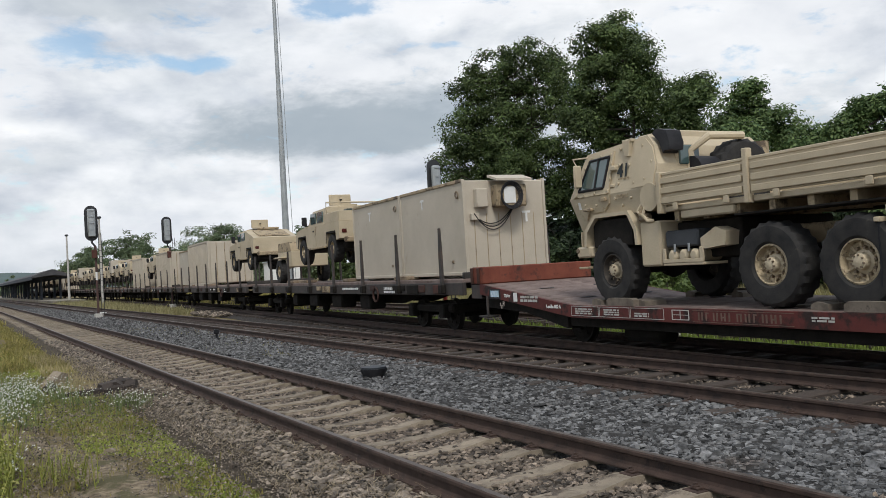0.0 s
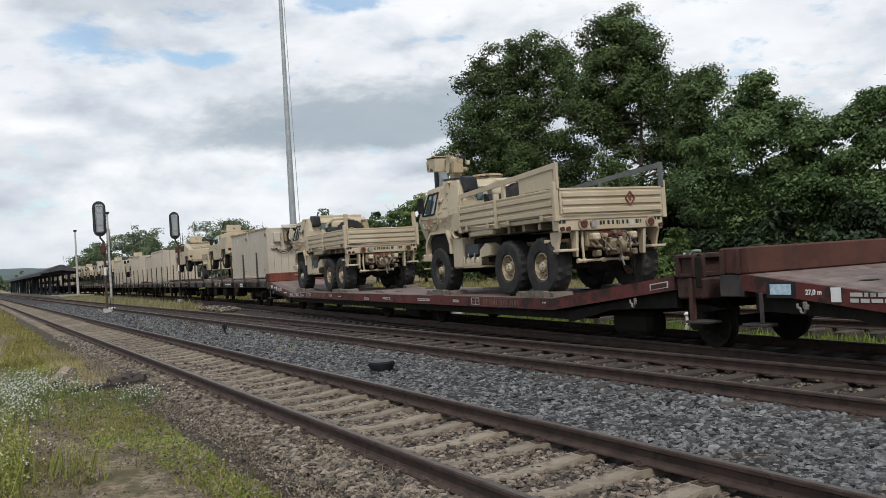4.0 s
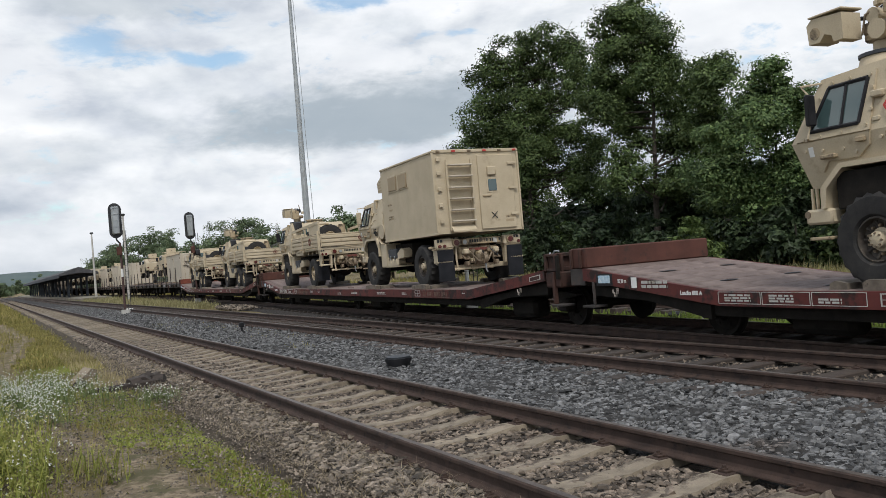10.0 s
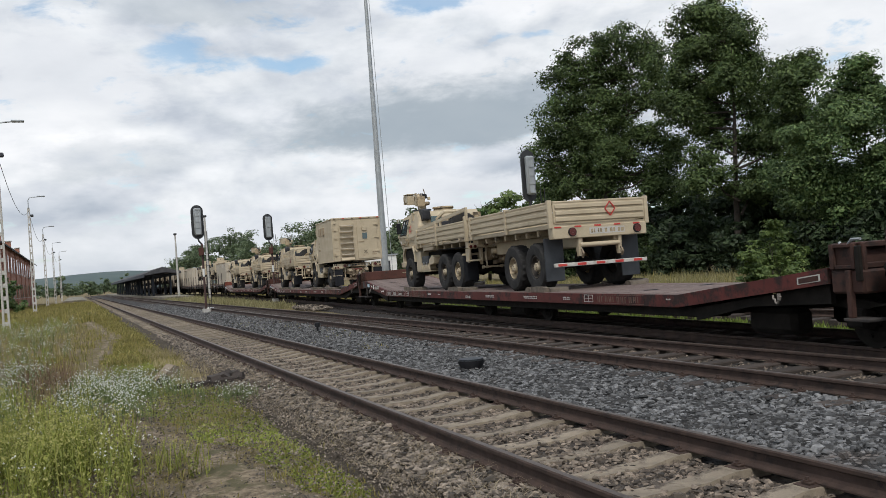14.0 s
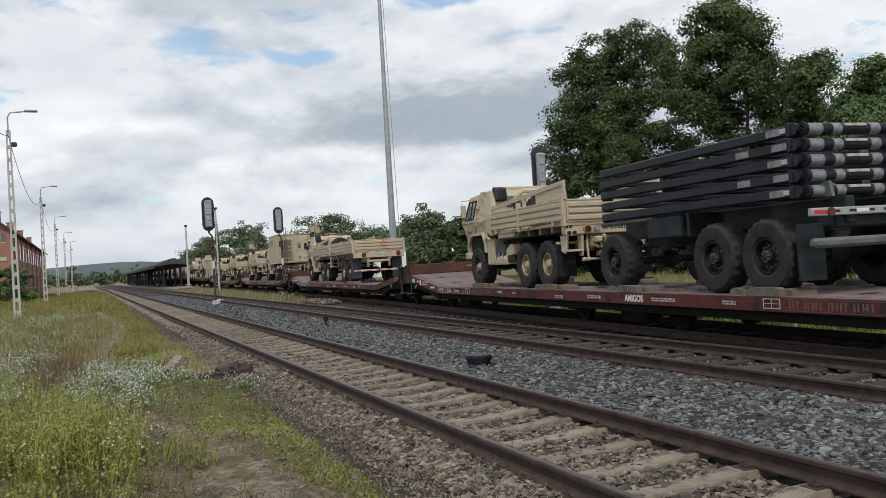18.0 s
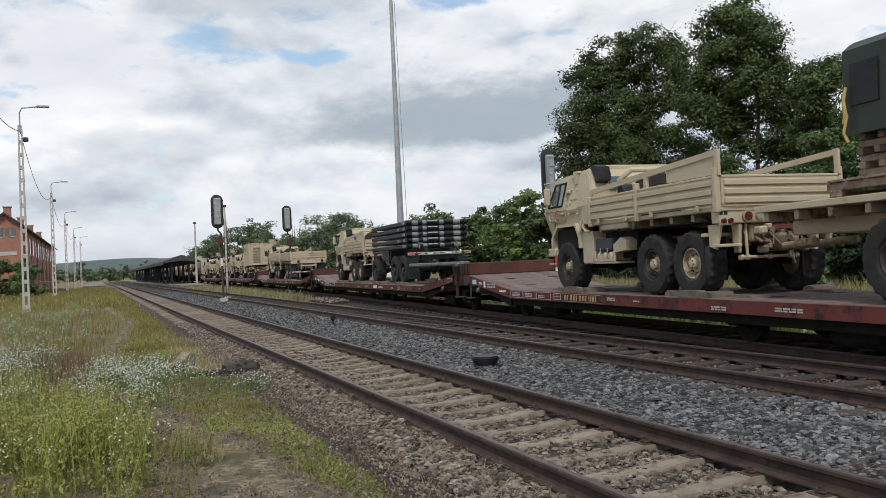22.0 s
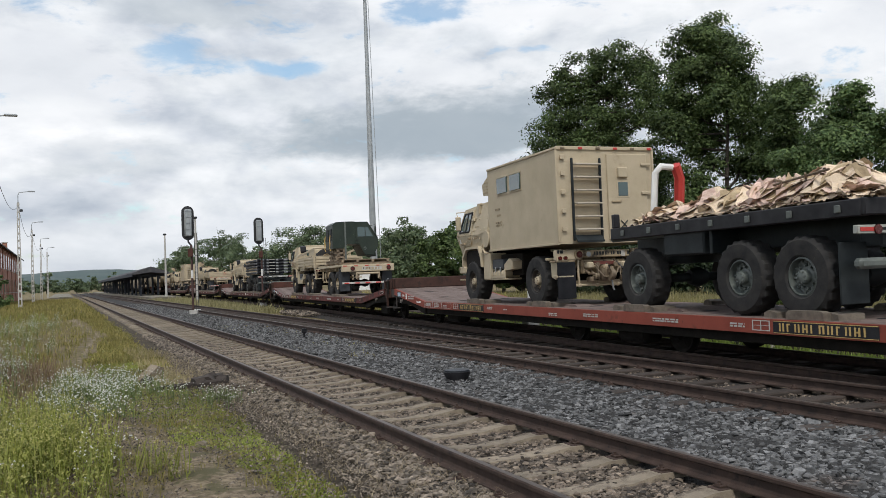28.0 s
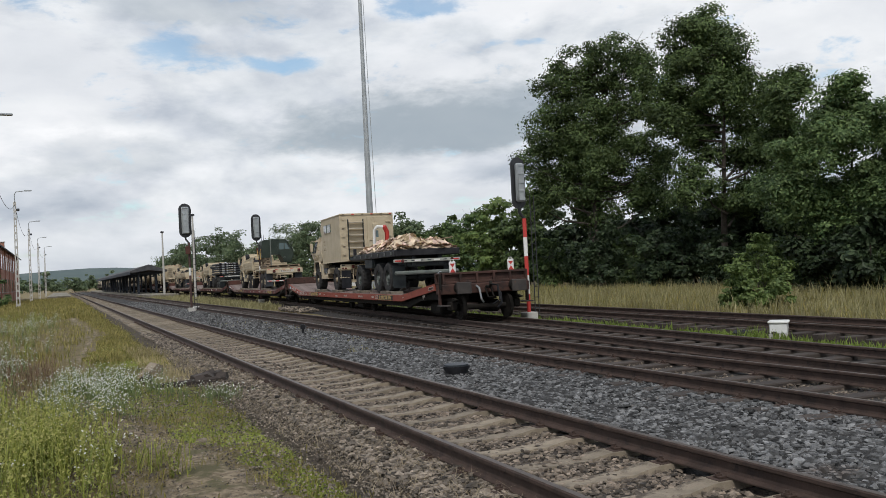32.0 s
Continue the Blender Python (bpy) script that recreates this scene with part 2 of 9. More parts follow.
SLATE = mat("dark_green_paint", (0.012, 0.016, 0.018), (0.027, 0.033, 0.035), 3, 0.55, 0, 0.1, 50, (0.08, 0.075, 0.06), 0.68, 3, spec=0.25)
GLASS = glass_mat("window_glass", (0.05, 0.085, 0.085))
REDW = mat("wagon_red", (0.075, 0.018, 0.015), (0.125, 0.031, 0.026), 1.5, 0.68, 0, 0.15, 50, (0.026, 0.015, 0.013), 0.49, 3.2, spec=0.3)
REDW2 = mat("wagon_red_fresh", (0.21, 0.044, 0.028), (0.28, 0.066, 0.042), 1.5, 0.65, 0, 0.12, 50, (0.10, 0.034, 0.022), 0.57, 2.5, spec=0.3)
HOOKM = mat("worn_grey_hook", (0.15, 0.13, 0.11), (0.27, 0.24, 0.21), 8, 0.7, 0, 0.1, 50, (0.16, 0.12, 0.09), 0.56, 9)
REDW3 = mat("wagon_red_mid", (0.10, 0.024, 0.02), (0.15, 0.038, 0.031), 1.5, 0.66, 0, 0.15, 50, (0.035, 0.017, 0.014), 0.50, 3.2, spec=0.3)
RUSTW = mat("rusty_board", (0.06, 0.027, 0.021), (0.105, 0.044, 0.034), 2.0, 0.8, 0, 0.3, 40, (0.05, 0.03, 0.025), 0.55, 3, spec=0.25)
DECK = mat("deck_planks", (0.115, 0.08, 0.07), (0.20, 0.152, 0.134), 2.5, 0.85, 0, 0.4, 35, (0.08, 0.052, 0.044), 0.54, 2.0, objrand=0.10)
# near-black underframe colour; also fills gaps and wheel arches as painted shade
UNDER = mat("underframe_and_shade", (0.008, 0.007, 0.006), (0.02, 0.017, 0.014), 4, 0.9, 0, 0.2, 40, spec=0.2)
STAKEW = mat("stake_wagon_frame", (0.026, 0.023, 0.022), (0.055, 0.045, 0.04), 3, 0.8, 0, 0.2, 40, (0.09, 0.04, 0.025), 0.6, 3)
RAIL = mat("rail_rust", (0.036, 0.022, 0.017), (0.072, 0.045, 0.035), 6, 0.8, 0.2, 0.25, 80, (0.022, 0.015, 0.0125), 0.55, 8)
RAILTOP = mat("rail_tread", (0.095, 0.075, 0.064), (0.15, 0.122, 0.104), 6, 0.5, 0.6, 0.05, 80)
SLEEPC = mat("concrete_sleeper", (0.165, 0.134, 0.098), (0.275, 0.228, 0.17), 5, 0.9, 0, 0.6, 60, (0.075, 0.057, 0.043), 0.50, 6, objrand=0.22)
SLEEPW = mat("timber_sleeper", (0.034, 0.026, 0.022), (0.07, 0.054, 0.045), 6, 0.9, 0, 0.5, 60, (0.024, 0.019, 0.016), 0.52, 6, objrand=0.25)
# near-black bed: shade between the loose stones is put into its colour
BALLAST_GAPS = mat("ballast_bed", (0.012, 0.011, 0.011), (0.04, 0.037, 0.035), 26, 0.95, 0, 1.0, 55, (0.035, 0.027, 0.022), 0.56, 1.1, bdist=0.03)
BALLAST_B = mat("ballast_bed_brown", (0.034, 0.027, 0.022), (0.092, 0.074, 0.06), 30, 0.95, 0, 1.0, 60, (0.05, 0.036, 0.027), 0.5, 1.3, bdist=0.03)
# dark ballast; below the train the wagons' shade is put into this colour
BALLAST_DARK = mat("dark_shaded_ballast", (0.014, 0.012, 0.011), (0.042, 0.035, 0.03), 30, 0.9, 0, 1.0, 60, (0.028, 0.021, 0.017), 0.5, 1.3, bdist=0.03)
STONE = mat("ballast_stone", (0.037, 0.037, 0.038), (0.158, 0.158, 0.159), 14, 0.85, 0, 0.3, 60, (0.092, 0.074, 0.064), 0.60, 0.7, island=0.9)
SLABM = mat("weathered_slab", (0.085, 0.066, 0.05), (0.15, 0.12, 0.092), 5, 0.95, 0, 0.5, 50, (0.05, 0.04, 0.03), 0.55, 3, spec=0.2)
STONE_S = mat("shoulder_stone", (0.062, 0.051, 0.041), (0.25, 0.207, 0.164), 11, 0.9, 0, 0.3, 60, (0.06, 0.047, 0.038), 0.54, 1.5, island=0.8)
EARTH = mat("dark_earth", (0.05, 0.041, 0.032), (0.115, 0.094, 0.07), 9, 0.97, 0, 1.0, 70, (0.15, 0.13, 0.085), 0.58, 2.2, spec=0.15, bdist=0.03)
STONE_B = mat("brown_stone", (0.075, 0.06, 0.047), (0.215, 0.172, 0.134), 9, 0.9, 0, 0.3, 60, (0.066, 0.049, 0.038), 0.54, 1.5, island=0.75)
GRASS = mat("grass_ground", (0.125, 0.105, 0.048), (0.26, 0.208, 0.115), 3.5, 0.97, 0, 1.0, 60, (0.22, 0.178, 0.13), 0.52, 0.8, spec=0.15, bdist=0.05)
DIRT = mat("trodden_earth", (0.135, 0.104, 0.07), (0.41, 0.33, 0.23), 14, 0.97, 0, 1.0, 90, (0.14, 0.125, 0.07), 0.47, 3.4, spec=0.15, bdist=0.03)
GALV = mat("galvanised_steel", (0.30, 0.32, 0.33), (0.40, 0.42, 0.43), 1.5, 0.5, 0.5, 0.05, 40)
CONC = mat("pole_concrete", (0.36, 0.35, 0.32), (0.48, 0.46, 0.43), 2.5, 0.85, 0, 0.2, 40)
WHITE = mat("white_paint", (0.62, 0.62, 0.60), (0.74, 0.74, 0.72), 3, 0.55, 0, 0.06, 40, (0.42, 0.40, 0.36), 0.66, 3)
DIRTYW = mat("dirty_white", (0.40, 0.39, 0.36), (0.52, 0.51, 0.48), 5, 0.7, 0, 0.06, 40, (0.27, 0.24, 0.19), 0.55, 5)
REDP = mat("signal_red", (0.42, 0.03, 0.025), (0.5, 0.05, 0.04), 3, 0.5, 0, 0.05, 40)
DARKP = mat("signal_black", (0.014, 0.015, 0.017), (0.028, 0.029, 0.032), 3, 0.5, 0, 0.05, 40)
SLABC = mat("worn_platform", (0.15, 0.135, 0.11), (0.26, 0.235, 0.195), 0.8, 0.95, 0, 0.3, 20, (0.10, 0.10, 0.06), 0.5, 0.6)
YELP = mat("yellow_paint", (0.45, 0.30, 0.10), (0.55, 0.38, 0.14), 3, 0.6, 0, 0.05, 40, (0.2, 0.1, 0.05), 0.66, 6)
LAMPR = mat("red_lens", (0.055, 0.012, 0.010), (0.10, 0.017, 0.014), 8, 0.25, 0, 0.02, 40)
BRASS = mat("oily_steel", (0.13, 0.098, 0.066), (0.24, 0.185, 0.125), 8, 0.6, 0.2, 0.2, 60)
BRICK = mat("red_brick", (0.27, 0.125, 0.085), (0.36, 0.175, 0.125), 2, 0.9, 0, 0.3, 30, (0.18, 0.10, 0.08), 0.6, 1)
ROOF = mat("dark_roofing", (0.04, 0.04, 0.045), (0.075, 0.073, 0.075), 2, 0.85, 0, 0.2, 20)
BLUEB = mat("weather_boards", (0.035, 0.042, 0.055), (0.06, 0.07, 0.085), 2, 0.8, 0, 0.2, 20)
WOOD = mat("pallet_wood", (0.17, 0.125, 0.085), (0.27, 0.21, 0.145), 6, 0.85, 0, 0.3, 50, (0.10, 0.065, 0.045), 0.54, 5, objrand=0.25)
BARK = mat("bark", (0.028, 0.022, 0.017), (0.062, 0.05, 0.04), 5, 0.95, 0, 0.8, 25)
LEAF_OAK = leaf_mat("oak_leaves", (0.030, 0.056, 0.020), (0.138, 0.190, 0.066), 0.45, 0.32)
# undergrowth leaves: shade under the trees is put into this dark colour
LEAF_SHADED = leaf_mat("shaded_leaves", (0.018, 0.034, 0.016), (0.056, 0.082, 0.036), 0.4, 0.25)
LEAF_ASH = leaf_mat("ash_leaves", (0.044, 0.088, 0.031), (0.168, 0.235, 0.085), 0.35, 0.3)
LEAF_LT = leaf_mat("light_leaves", (0.085, 0.135, 0.04), (0.18, 0.24, 0.075))
# distant leaves: haze put into the colour as a paler, greyer green
LEAF_HAZE = leaf_mat("hazed_far_leaves", (0.085, 0.125, 0.07), (0.18, 0.225, 0.12))
BLADE = leaf_mat("grass_blades", (0.135, 0.135, 0.034), (0.36, 0.30, 0.108), 0.3, 0.3)
BLADE_G = leaf_mat("bright_grass", (0.13, 0.19, 0.035), (0.21, 0.275, 0.06), 0.2, 0.3)
LITTER = leaf_mat("leaf_litter", (0.12, 0.09, 0.06), (0.36, 0.295, 0.20), 0.3, 0.2)
BLADE_E = leaf_mat("edge_grass", (0.14, 0.182, 0.032), (0.335, 0.36, 0.085), 0.35, 0.3)
BLADE_D = leaf_mat("dry_grass", (0.26, 0.215, 0.11), (0.46, 0.385, 0.22), 0.3, 0.3)
WEED = leaf_mat("yellow_green_weed", (0.15, 0.182, 0.034), (0.335, 0.342, 0.085), 0.3, 0.35)
MEADOW = leaf_mat("meadow_straw", (0.18, 0.17, 0.075), (0.37, 0.335, 0.18), 0.3, 0.3)
WEEDF = leaf_mat("pale_weed_heads", (0.24, 0.25, 0.06), (0.44, 0.42, 0.15), 0.1, 0.3)
PETAL = leaf_mat("white_petals", (0.52, 0.53, 0.48), (0.74, 0.74, 0.68), 0.1, 0.25)
SORREL = leaf_mat("brown_seed_stalks", (0.12, 0.075, 0.045), (0.27, 0.19, 0.12), 0.3, 0.25)
WEED2 = leaf_mat("grey_green_weed", (0.11, 0.15, 0.055), (0.235, 0.275, 0.115), 0.3, 0.35)
NET_PINK = mat("faded_pink_net", (0.50, 0.35, 0.29), (0.66, 0.50, 0.42), 7, 0.9, 0, 0.6, 50, (0.34, 0.22, 0.17), 0.58, 6, island=0.2)
NET_DUN = mat("dun_net", (0.30, 0.22, 0.13), (0.45, 0.35, 0.22), 7, 0.9, 0, 0.6, 50, (0.16, 0.11, 0.07), 0.56, 6, island=0.25)
NET = mat("camouflage_net", (0.52, 0.40, 0.285), (0.68, 0.56, 0.42), 7, 0.9, 0, 0.6, 50, (0.40, 0.27, 0.19), 0.56, 6, island=0.22)


# ---- mesh tools ----
class MB:
    """Gathers vertices and faces of one mesh."""

    def __init__(self):
        self.v, self.f = [], []

    def add(self, vs, fs):
        n = len(self.v)
        self.v += [tuple(p) for p in vs]
        self.f += [tuple(i + n for i in f) for f in fs]
        return self

    def box(self, x0, x1, y0, y1, z0, z1, c=0.012):
        x0, x1, y0, y1, z0, z1 = min(x0, x1), max(x0, x1), min(y0, y1), max(y0, y1), min(z0, z1), max(z0, z1)
        c = min(c, (x1 - x0) * 0.3, (y1 - y0) * 0.3, (z1 - z0) * 0.3)
        vs, key = [], {}
        for ix, X in enumerate((x0, x1)):
            for iy, Y in enumerate((y0, y1)):
                for iz, Z in enumerate((z0, z1)):
                    sx, sy, sz = (1, -1)[ix] * c, (1, -1)[iy] * c, (1, -1)[iz] * c
                    for a, p in enumerate(((X, Y + sy, Z + sz), (X + sx, Y, Z + sz), (X + sx, Y + sy, Z))):
                        key[ix, iy, iz, a] = len(vs)
                        vs.append(p)
        k, fs = key, []
        for s in (0, 1):
            for a, order in enumerate((lambda p, q: (s, p, q), lambda p, q: (p, s, q), lambda p, q: (p, q, s))):
                fs.append([k[(*order(p, q), a)] for p, q in ((0, 0), (1, 0), (1, 1), (0, 1))])
        for p in (0, 1):
            for q in (0, 1):
                fs.append([k[0, p, q, 1], k[1, p, q, 1], k[1, p, q, 2], k[0, p, q, 2]])
                fs.append([k[p, 0, q, 0], k[p, 1, q, 0], k[p, 1, q, 2], k[p, 0, q, 2]])
                fs.append([k[p, q, 0, 0], k[p, q, 1, 0], k[p, q, 1, 1], k[p, q, 0, 1]])
                for r in (0, 1):
                    fs.append([k[p, q, r, 0], k[p, q, r, 1], k[p, q, r, 2]])
        return self.add(vs, fs)

    def prism(self, pts, x0, x1, x0b=None, x1b=None, top=1e9):
        """A polygon of (y, z) pulled along x; points above top take the narrower x0b, x1b."""
        n = len(pts)
        a = [(x0 if z < top or x0b is None else x0b, y, z) for y, z in pts]
        b = [(x1 if z < top or x1b is None else x1b, y, z) for y, z in pts]
        return self.add(a + b, [list(range(n)), list(range(2 * n - 1, n - 1, -1))] + [[i, (i + 1) % n, n + (i + 1) % n, n + i] for i in range(n)])

    def cyl(self, a, b, r, r2=None, n=14, cap=True):
        a, b = Vector(a), Vector(b)
        r2 = r if r2 is None else r2
        d = (b - a).normalized()
        u = d.orthogonal().normalized()
        w = d.cross(u)
        ring = [u * math.cos(2 * math.pi * i / n) + w * math.sin(2 * math.pi * i / n) for i in range(n)]
        vs = [a + q * r for q in ring] + [b + q * r2 for q in ring]
        fs = [[i, (i + 1) % n, n + (i + 1) % n, n + i] for i in range(n)]
        if cap:
            fs += [list(range(n))[::-1], list(range(n, 2 * n))]
        return self.add(vs, fs)

    def tube(self, pts, r, n=8):
        pts = [Vector(p) for p in pts]
        vs, fs = [], []
        for i, p in enumerate(pts):
            d = (pts[min(i + 1, len(pts) - 1)] - pts[max(i - 1, 0)]).normalized()
            u = d.orthogonal().normalized() if i == 0 else (u - d * u.dot(d)).normalized()
            w = d.cross(u)
            vs += [p + (u * math.cos(2 * math.pi * k / n) + w * math.sin(2 * math.pi * k / n)) * r for k in range(n)]
        for i in range(len(pts) - 1):
            fs += [[i * n + k, i * n + (k + 1) % n, (i + 1) * n + (k + 1) % n, (i + 1) * n + k] for k in range(n)]
        fs += [list(range(n))[::-1], list(range((len(pts) - 1) * n, len(pts) * n))]
        return self.add(vs, fs)

    def lathe(self, prof, n=24, at=(0, 0, 0), lug=0.0):
        """A profile of (radius, x) turned round the x axis; lug: tread blocks on radii over 0.9 of the largest."""
        big = max(r for r, _ in prof)
        vs, fs, m = [], [], len(prof)
        for i in range(n):
            c, s = math.cos(2 * math.pi * i / n), math.sin(2 * math.pi * i / n)
            for j, (r, x) in enumerate(prof):
                q = r - (lug if lug and r > 0.93 * big and (i + (x > 0)) % 2 else 0)
                vs.append((at[0] + x, at[1] + q * c, at[2] + q * s))
        for i in range(n):
            k = (i + 1) % n
            fs += [[i * m + j, i * m + j + 1, k * m + j + 1, k * m + j] for j in range(m - 1)]
        return self.add(vs, fs)

    def mesh(self, name, material, angle=40):
        me = bpy.data.meshes.new(name)
        me.from_pydata(self.v, [], self.f)
        me.materials.append(material)
        me.polygons.foreach_set("use_smooth", [True] * len(me.polygons))
        me.set_sharp_from_angle(angle=radians(angle))
        return me


def part(name, m, material, parent=None, label="", at=None, kind="", angle=40):
    """Links a gathered mesh (or mesh data) as one object under a thing."""
    me = m if isinstance(m, bpy.types.Mesh) else m.mesh(name, material, angle)
    ob = new(name, me)
    if parent:
        ob.parent = parent
    if at is not None:
        ob.matrix_basis = at if isinstance(at, Matrix) else Matrix.Translation(at)
    if label or kind:
        tagged(ob, label, kind=kind)
    return ob


def thing(name, label, category, group="", kind="", at=None):
    ob = new(name)
    ob.empty_display_size = 0.2
    if at is not None:
        ob.matrix_basis = at
    return tagged(ob, label, category, group, kind)


def quick(name, vs, faces, material, smooth=False):
    """A mesh object from arrays of vertices and equal-sized faces."""
    me = bpy.data.meshes.new(name)
    vs, faces = np.asarray(vs, np.float32), np.asarray(faces, np.int32)
    k = faces.shape[1]
    me.vertices.add(len(vs)), me.loops.add(faces.size), me.polygons.add(len(faces))
    me.vertices.foreach_set("co", vs.ravel())
    me.loops.foreach_set("vertex_index", faces.ravel())
    me.polygons.foreach_set("loop_start", np.arange(0, faces.size, k, dtype=np.int32))
    me.polygons.foreach_set("use_smooth", np.full(len(faces), smooth))
    me.update(calc_edges=True)
    me.materials.append(material)
    return me


def words(name, text, size, at, material, parent, label=""):
    cu = bpy.data.curves.new(name, "FONT")
    cu.body, cu.size, cu.align_x, cu.align_y, cu.extrude = text, size, "CENTER", "CENTER", 0.002
    cu.offset = size * 0.03
    cu.materials.append(material)
    ob = new(name, cu)
    ob.parent, ob.matrix_basis = parent, at
    if label:
        tagged(ob, label)
    return ob


# ---- the railway's line ----
LEAN = math.atan(0.0805)
_s = np.arange(-420, 460, 0.5)
_h = np.interp(_s, [-41, 0, 22.15, 124.0], [0, LEAN, LEAN, 0])
_x, _y = np.concatenate([[0], np.cumsum(np.sin(_h[1:] / 2 + _h[:-1] / 2)) * 0.5]), np.concatenate([[0], np.cumsum(np.cos(_h[1:] / 2 + _h[:-1] / 2)) * 0.5])
_x, _y = _x - np.interp(0, _s, _x) + 9.61, _y - np.interp(0, _s, _y)


def line(s):
    """x, y and heading of the train's track at s metres past the camera."""
    return float(np.interp(s, _s, _x)), float(np.interp(s, _s, _y)), float(np.interp(s, _s, _h))


RUN_T = np.arange(0, 33, 2.0)
RUN_S = np.array([0, 9.67, 19.25, 29.40, 39.51, 49.72, 60.35, 70.94, 81.68, 92.24, 102.82, 113.21, 123.51, 134.01, 143.97, 154.09, 164.12])
RUN_M = np.gradient(RUN_S, RUN_T)


def run(t):
    """How far the train has gone by t seconds."""
    i = min(int(t // 2), len(RUN_T) - 2)
    w = (t - RUN_T[i]) / 2
    return ((2 * w**3 - 3 * w**2 + 1) * RUN_S[i] + (w**3 - 2 * w**2 + w) * 2 * RUN_M[i]
            + (3 * w**2 - 2 * w**3) * RUN_S[i + 1] + (w**3 - w**2) * 2 * RUN_M[i + 1])


MOVERS, SPINNERS = [], []


def on_train(ob, u, z=0.0, half=1.8):
    """A thing whose origin rides u metres behind the train's zero mark; half: half its wheelbase."""
    MOVERS.append((ob, u, z, half))
    ob.matrix_basis = train_pose(u, z, half, 0.0)
    return ob


def train_pose(u, z, half, t):
    s = run(t) - u
    (xa, ya, _), (xb, yb, _), (x, y, _) = line(s + half), line(s - half), line(s)
    return pose(x, y, z, 0, 0, -math.degrees(math.atan2(xa - xb, ya - yb)))


# ---- ground ----
def rough(x, y, f, a, seed=0.0):
    return a * noise.noise(Vector((x * f, y * f, seed)))


def lane(x, y):
    """How far a place lies to the right of the train's track."""
    return x - np.interp(y, _y, _x)


def gz(x, y):
    """The height of the ground."""
    z = -0.24
    if abs(x) < 60 and -20 < y < 150:
        z += rough(x, y, 0.35, 0.05) + rough(x, y, 1.4, 0.02, 5)
        z += 0.10 * max(0.0, min(1.0, (x - 18) / 6)) - 0.09 * max(0.0, min(1.0, (x - 1.9) / 0.6, (17 - x) / 0.6))
        if x < 2.0:
            z += 0.05 * min(1.0, (2.0 - x) / 0.5)
    return z


def make_ground():
    xs = np.concatenate([[-3000, -1200, -500, -200, -90, -45, -25], np.arange(-16, -3, 0.5), np.arange(-3, 3, 0.2), np.arange(3, 34, 0.5), [36, 40, 50, 70, 110, 200, 500, 1200, 3000]])
    ys = np.concatenate([[-3000, -800, -200, -60, -20], np.arange(-6, 3, 0.5), np.arange(3, 24, 0.25), np.arange(24, 70, 0.5), np.arange(70, 140, 2.0), [150, 180, 230, 320, 500, 900, 1600, 3500]])
    vs = [(x, y, gz(x, y) + (0.016 * noise.noise(Vector((x * 6, y * 6, 2))) if -3 < x < 3 and 3 < y < 24 else 0)) for y in ys for x in xs]
    n = len(xs)
    fs = [(j * n + i, j * n + i + 1, (j + 1) * n + i + 1, (j + 1) * n + i) for j in range(len(ys) - 1) for i in range(n - 1)]
    tagged(new("ground", quick("ground", vs, fs, GRASS, True)), "uneven grassy ground with bare earthy patches", "ground", kind="structure")


make_ground()


def strip(name, left, right, y0, y1, z, material, step=0.5, cols=8, amp=0.03, edge=0.12, label="", kind="structure"):
    """A raised bed between two edges given as functions of y, sloping down at both sides."""
    vs, ny = [], int((y1 - y0) / step) + 1
    for j in range(ny):
        y = y0 + j * step
        a, b = left(y), right(y)
        for i in range(cols + 1):
            f = i / cols
            wob = rough(y, i * 3.1, 0.8, 0.18, 3) if i in (0, cols) else 0
            x = a + (b - a) * f + wob
            side = min(f, 1 - f) * (b - a)
            vs.append((x, y, (gz(x, y) + 0.022 if z is None else z) - edge * max(0.0, 1 - side / 0.45) + rough(x, y, 2.6, amp) + rough(x, y, 7.0, amp * 0.5, 9)))
    n = cols + 1
    fs = [(j * n + i, j * n + i + 1, (j + 1) * n + i + 1, (j + 1) * n + i) for j in range(ny - 1) for i in range(cols)]
    ob = new(name, quick(name, vs, fs, material, True))
    return tagged(ob, label, "ballast" if "ballast" in name else "path", kind=kind)


AX, BX = 3.75, 7.96  # centre lines of the two straight tracks
strip("ballast_bed", lambda y: 2.95, lambda y: 4.62, -12, 330, -0.222, BALLAST_B, 0.5, 10, 0.02, 0.0, "brown weathered track ballast under the rails")
strip("earth_edge", lambda y: 1.98, lambda y: 2.72, -12, 120, -0.188, EARTH, 0.25, 10, 0.03, 0.05, "dark trodden earth along the ballast's edge")
strip("ballast_bed", lambda y: 2.42, lambda y: 2.97, -12, 330, -0.172, BALLAST_B, 0.5, 6, 0.03, 0.05, "dark ballast shoulder beside the rails")
strip("ballast_bed", lambda y: 4.54, lambda y: 7.3, -12, 330, -0.175, BALLAST_GAPS, 0.5, 14, 0.04, 0.05, "crushed-stone bed between the tracks, near black as shade between stones")
strip("ballast_bed", lambda y: 7.1, lambda y: 9.3, -12, 330, -0.205, BALLAST_DARK, 0.5, 10, 0.03, 0.05, "dark ballast under timber sleepers")
strip("ballast_bed", lambda y: line(y)[0] - 1.9 if y > 3 else 8.3, lambda y: line(y)[0] + 1.5, -12, 330, -0.225, BALLAST_DARK, 0.5, 14, 0.025, 0.14, "dark ballast under the train's track, the train's shade put into its colour")
strip("ballast_bed", lambda y: 12.95 + 0.065 * y, lambda y: 15.1 + 0.065 * y, -12, 150, -0.23, BALLAST_B, 0.5, 8, 0.03, 0.1, "overgrown dark ballast under the outer track")
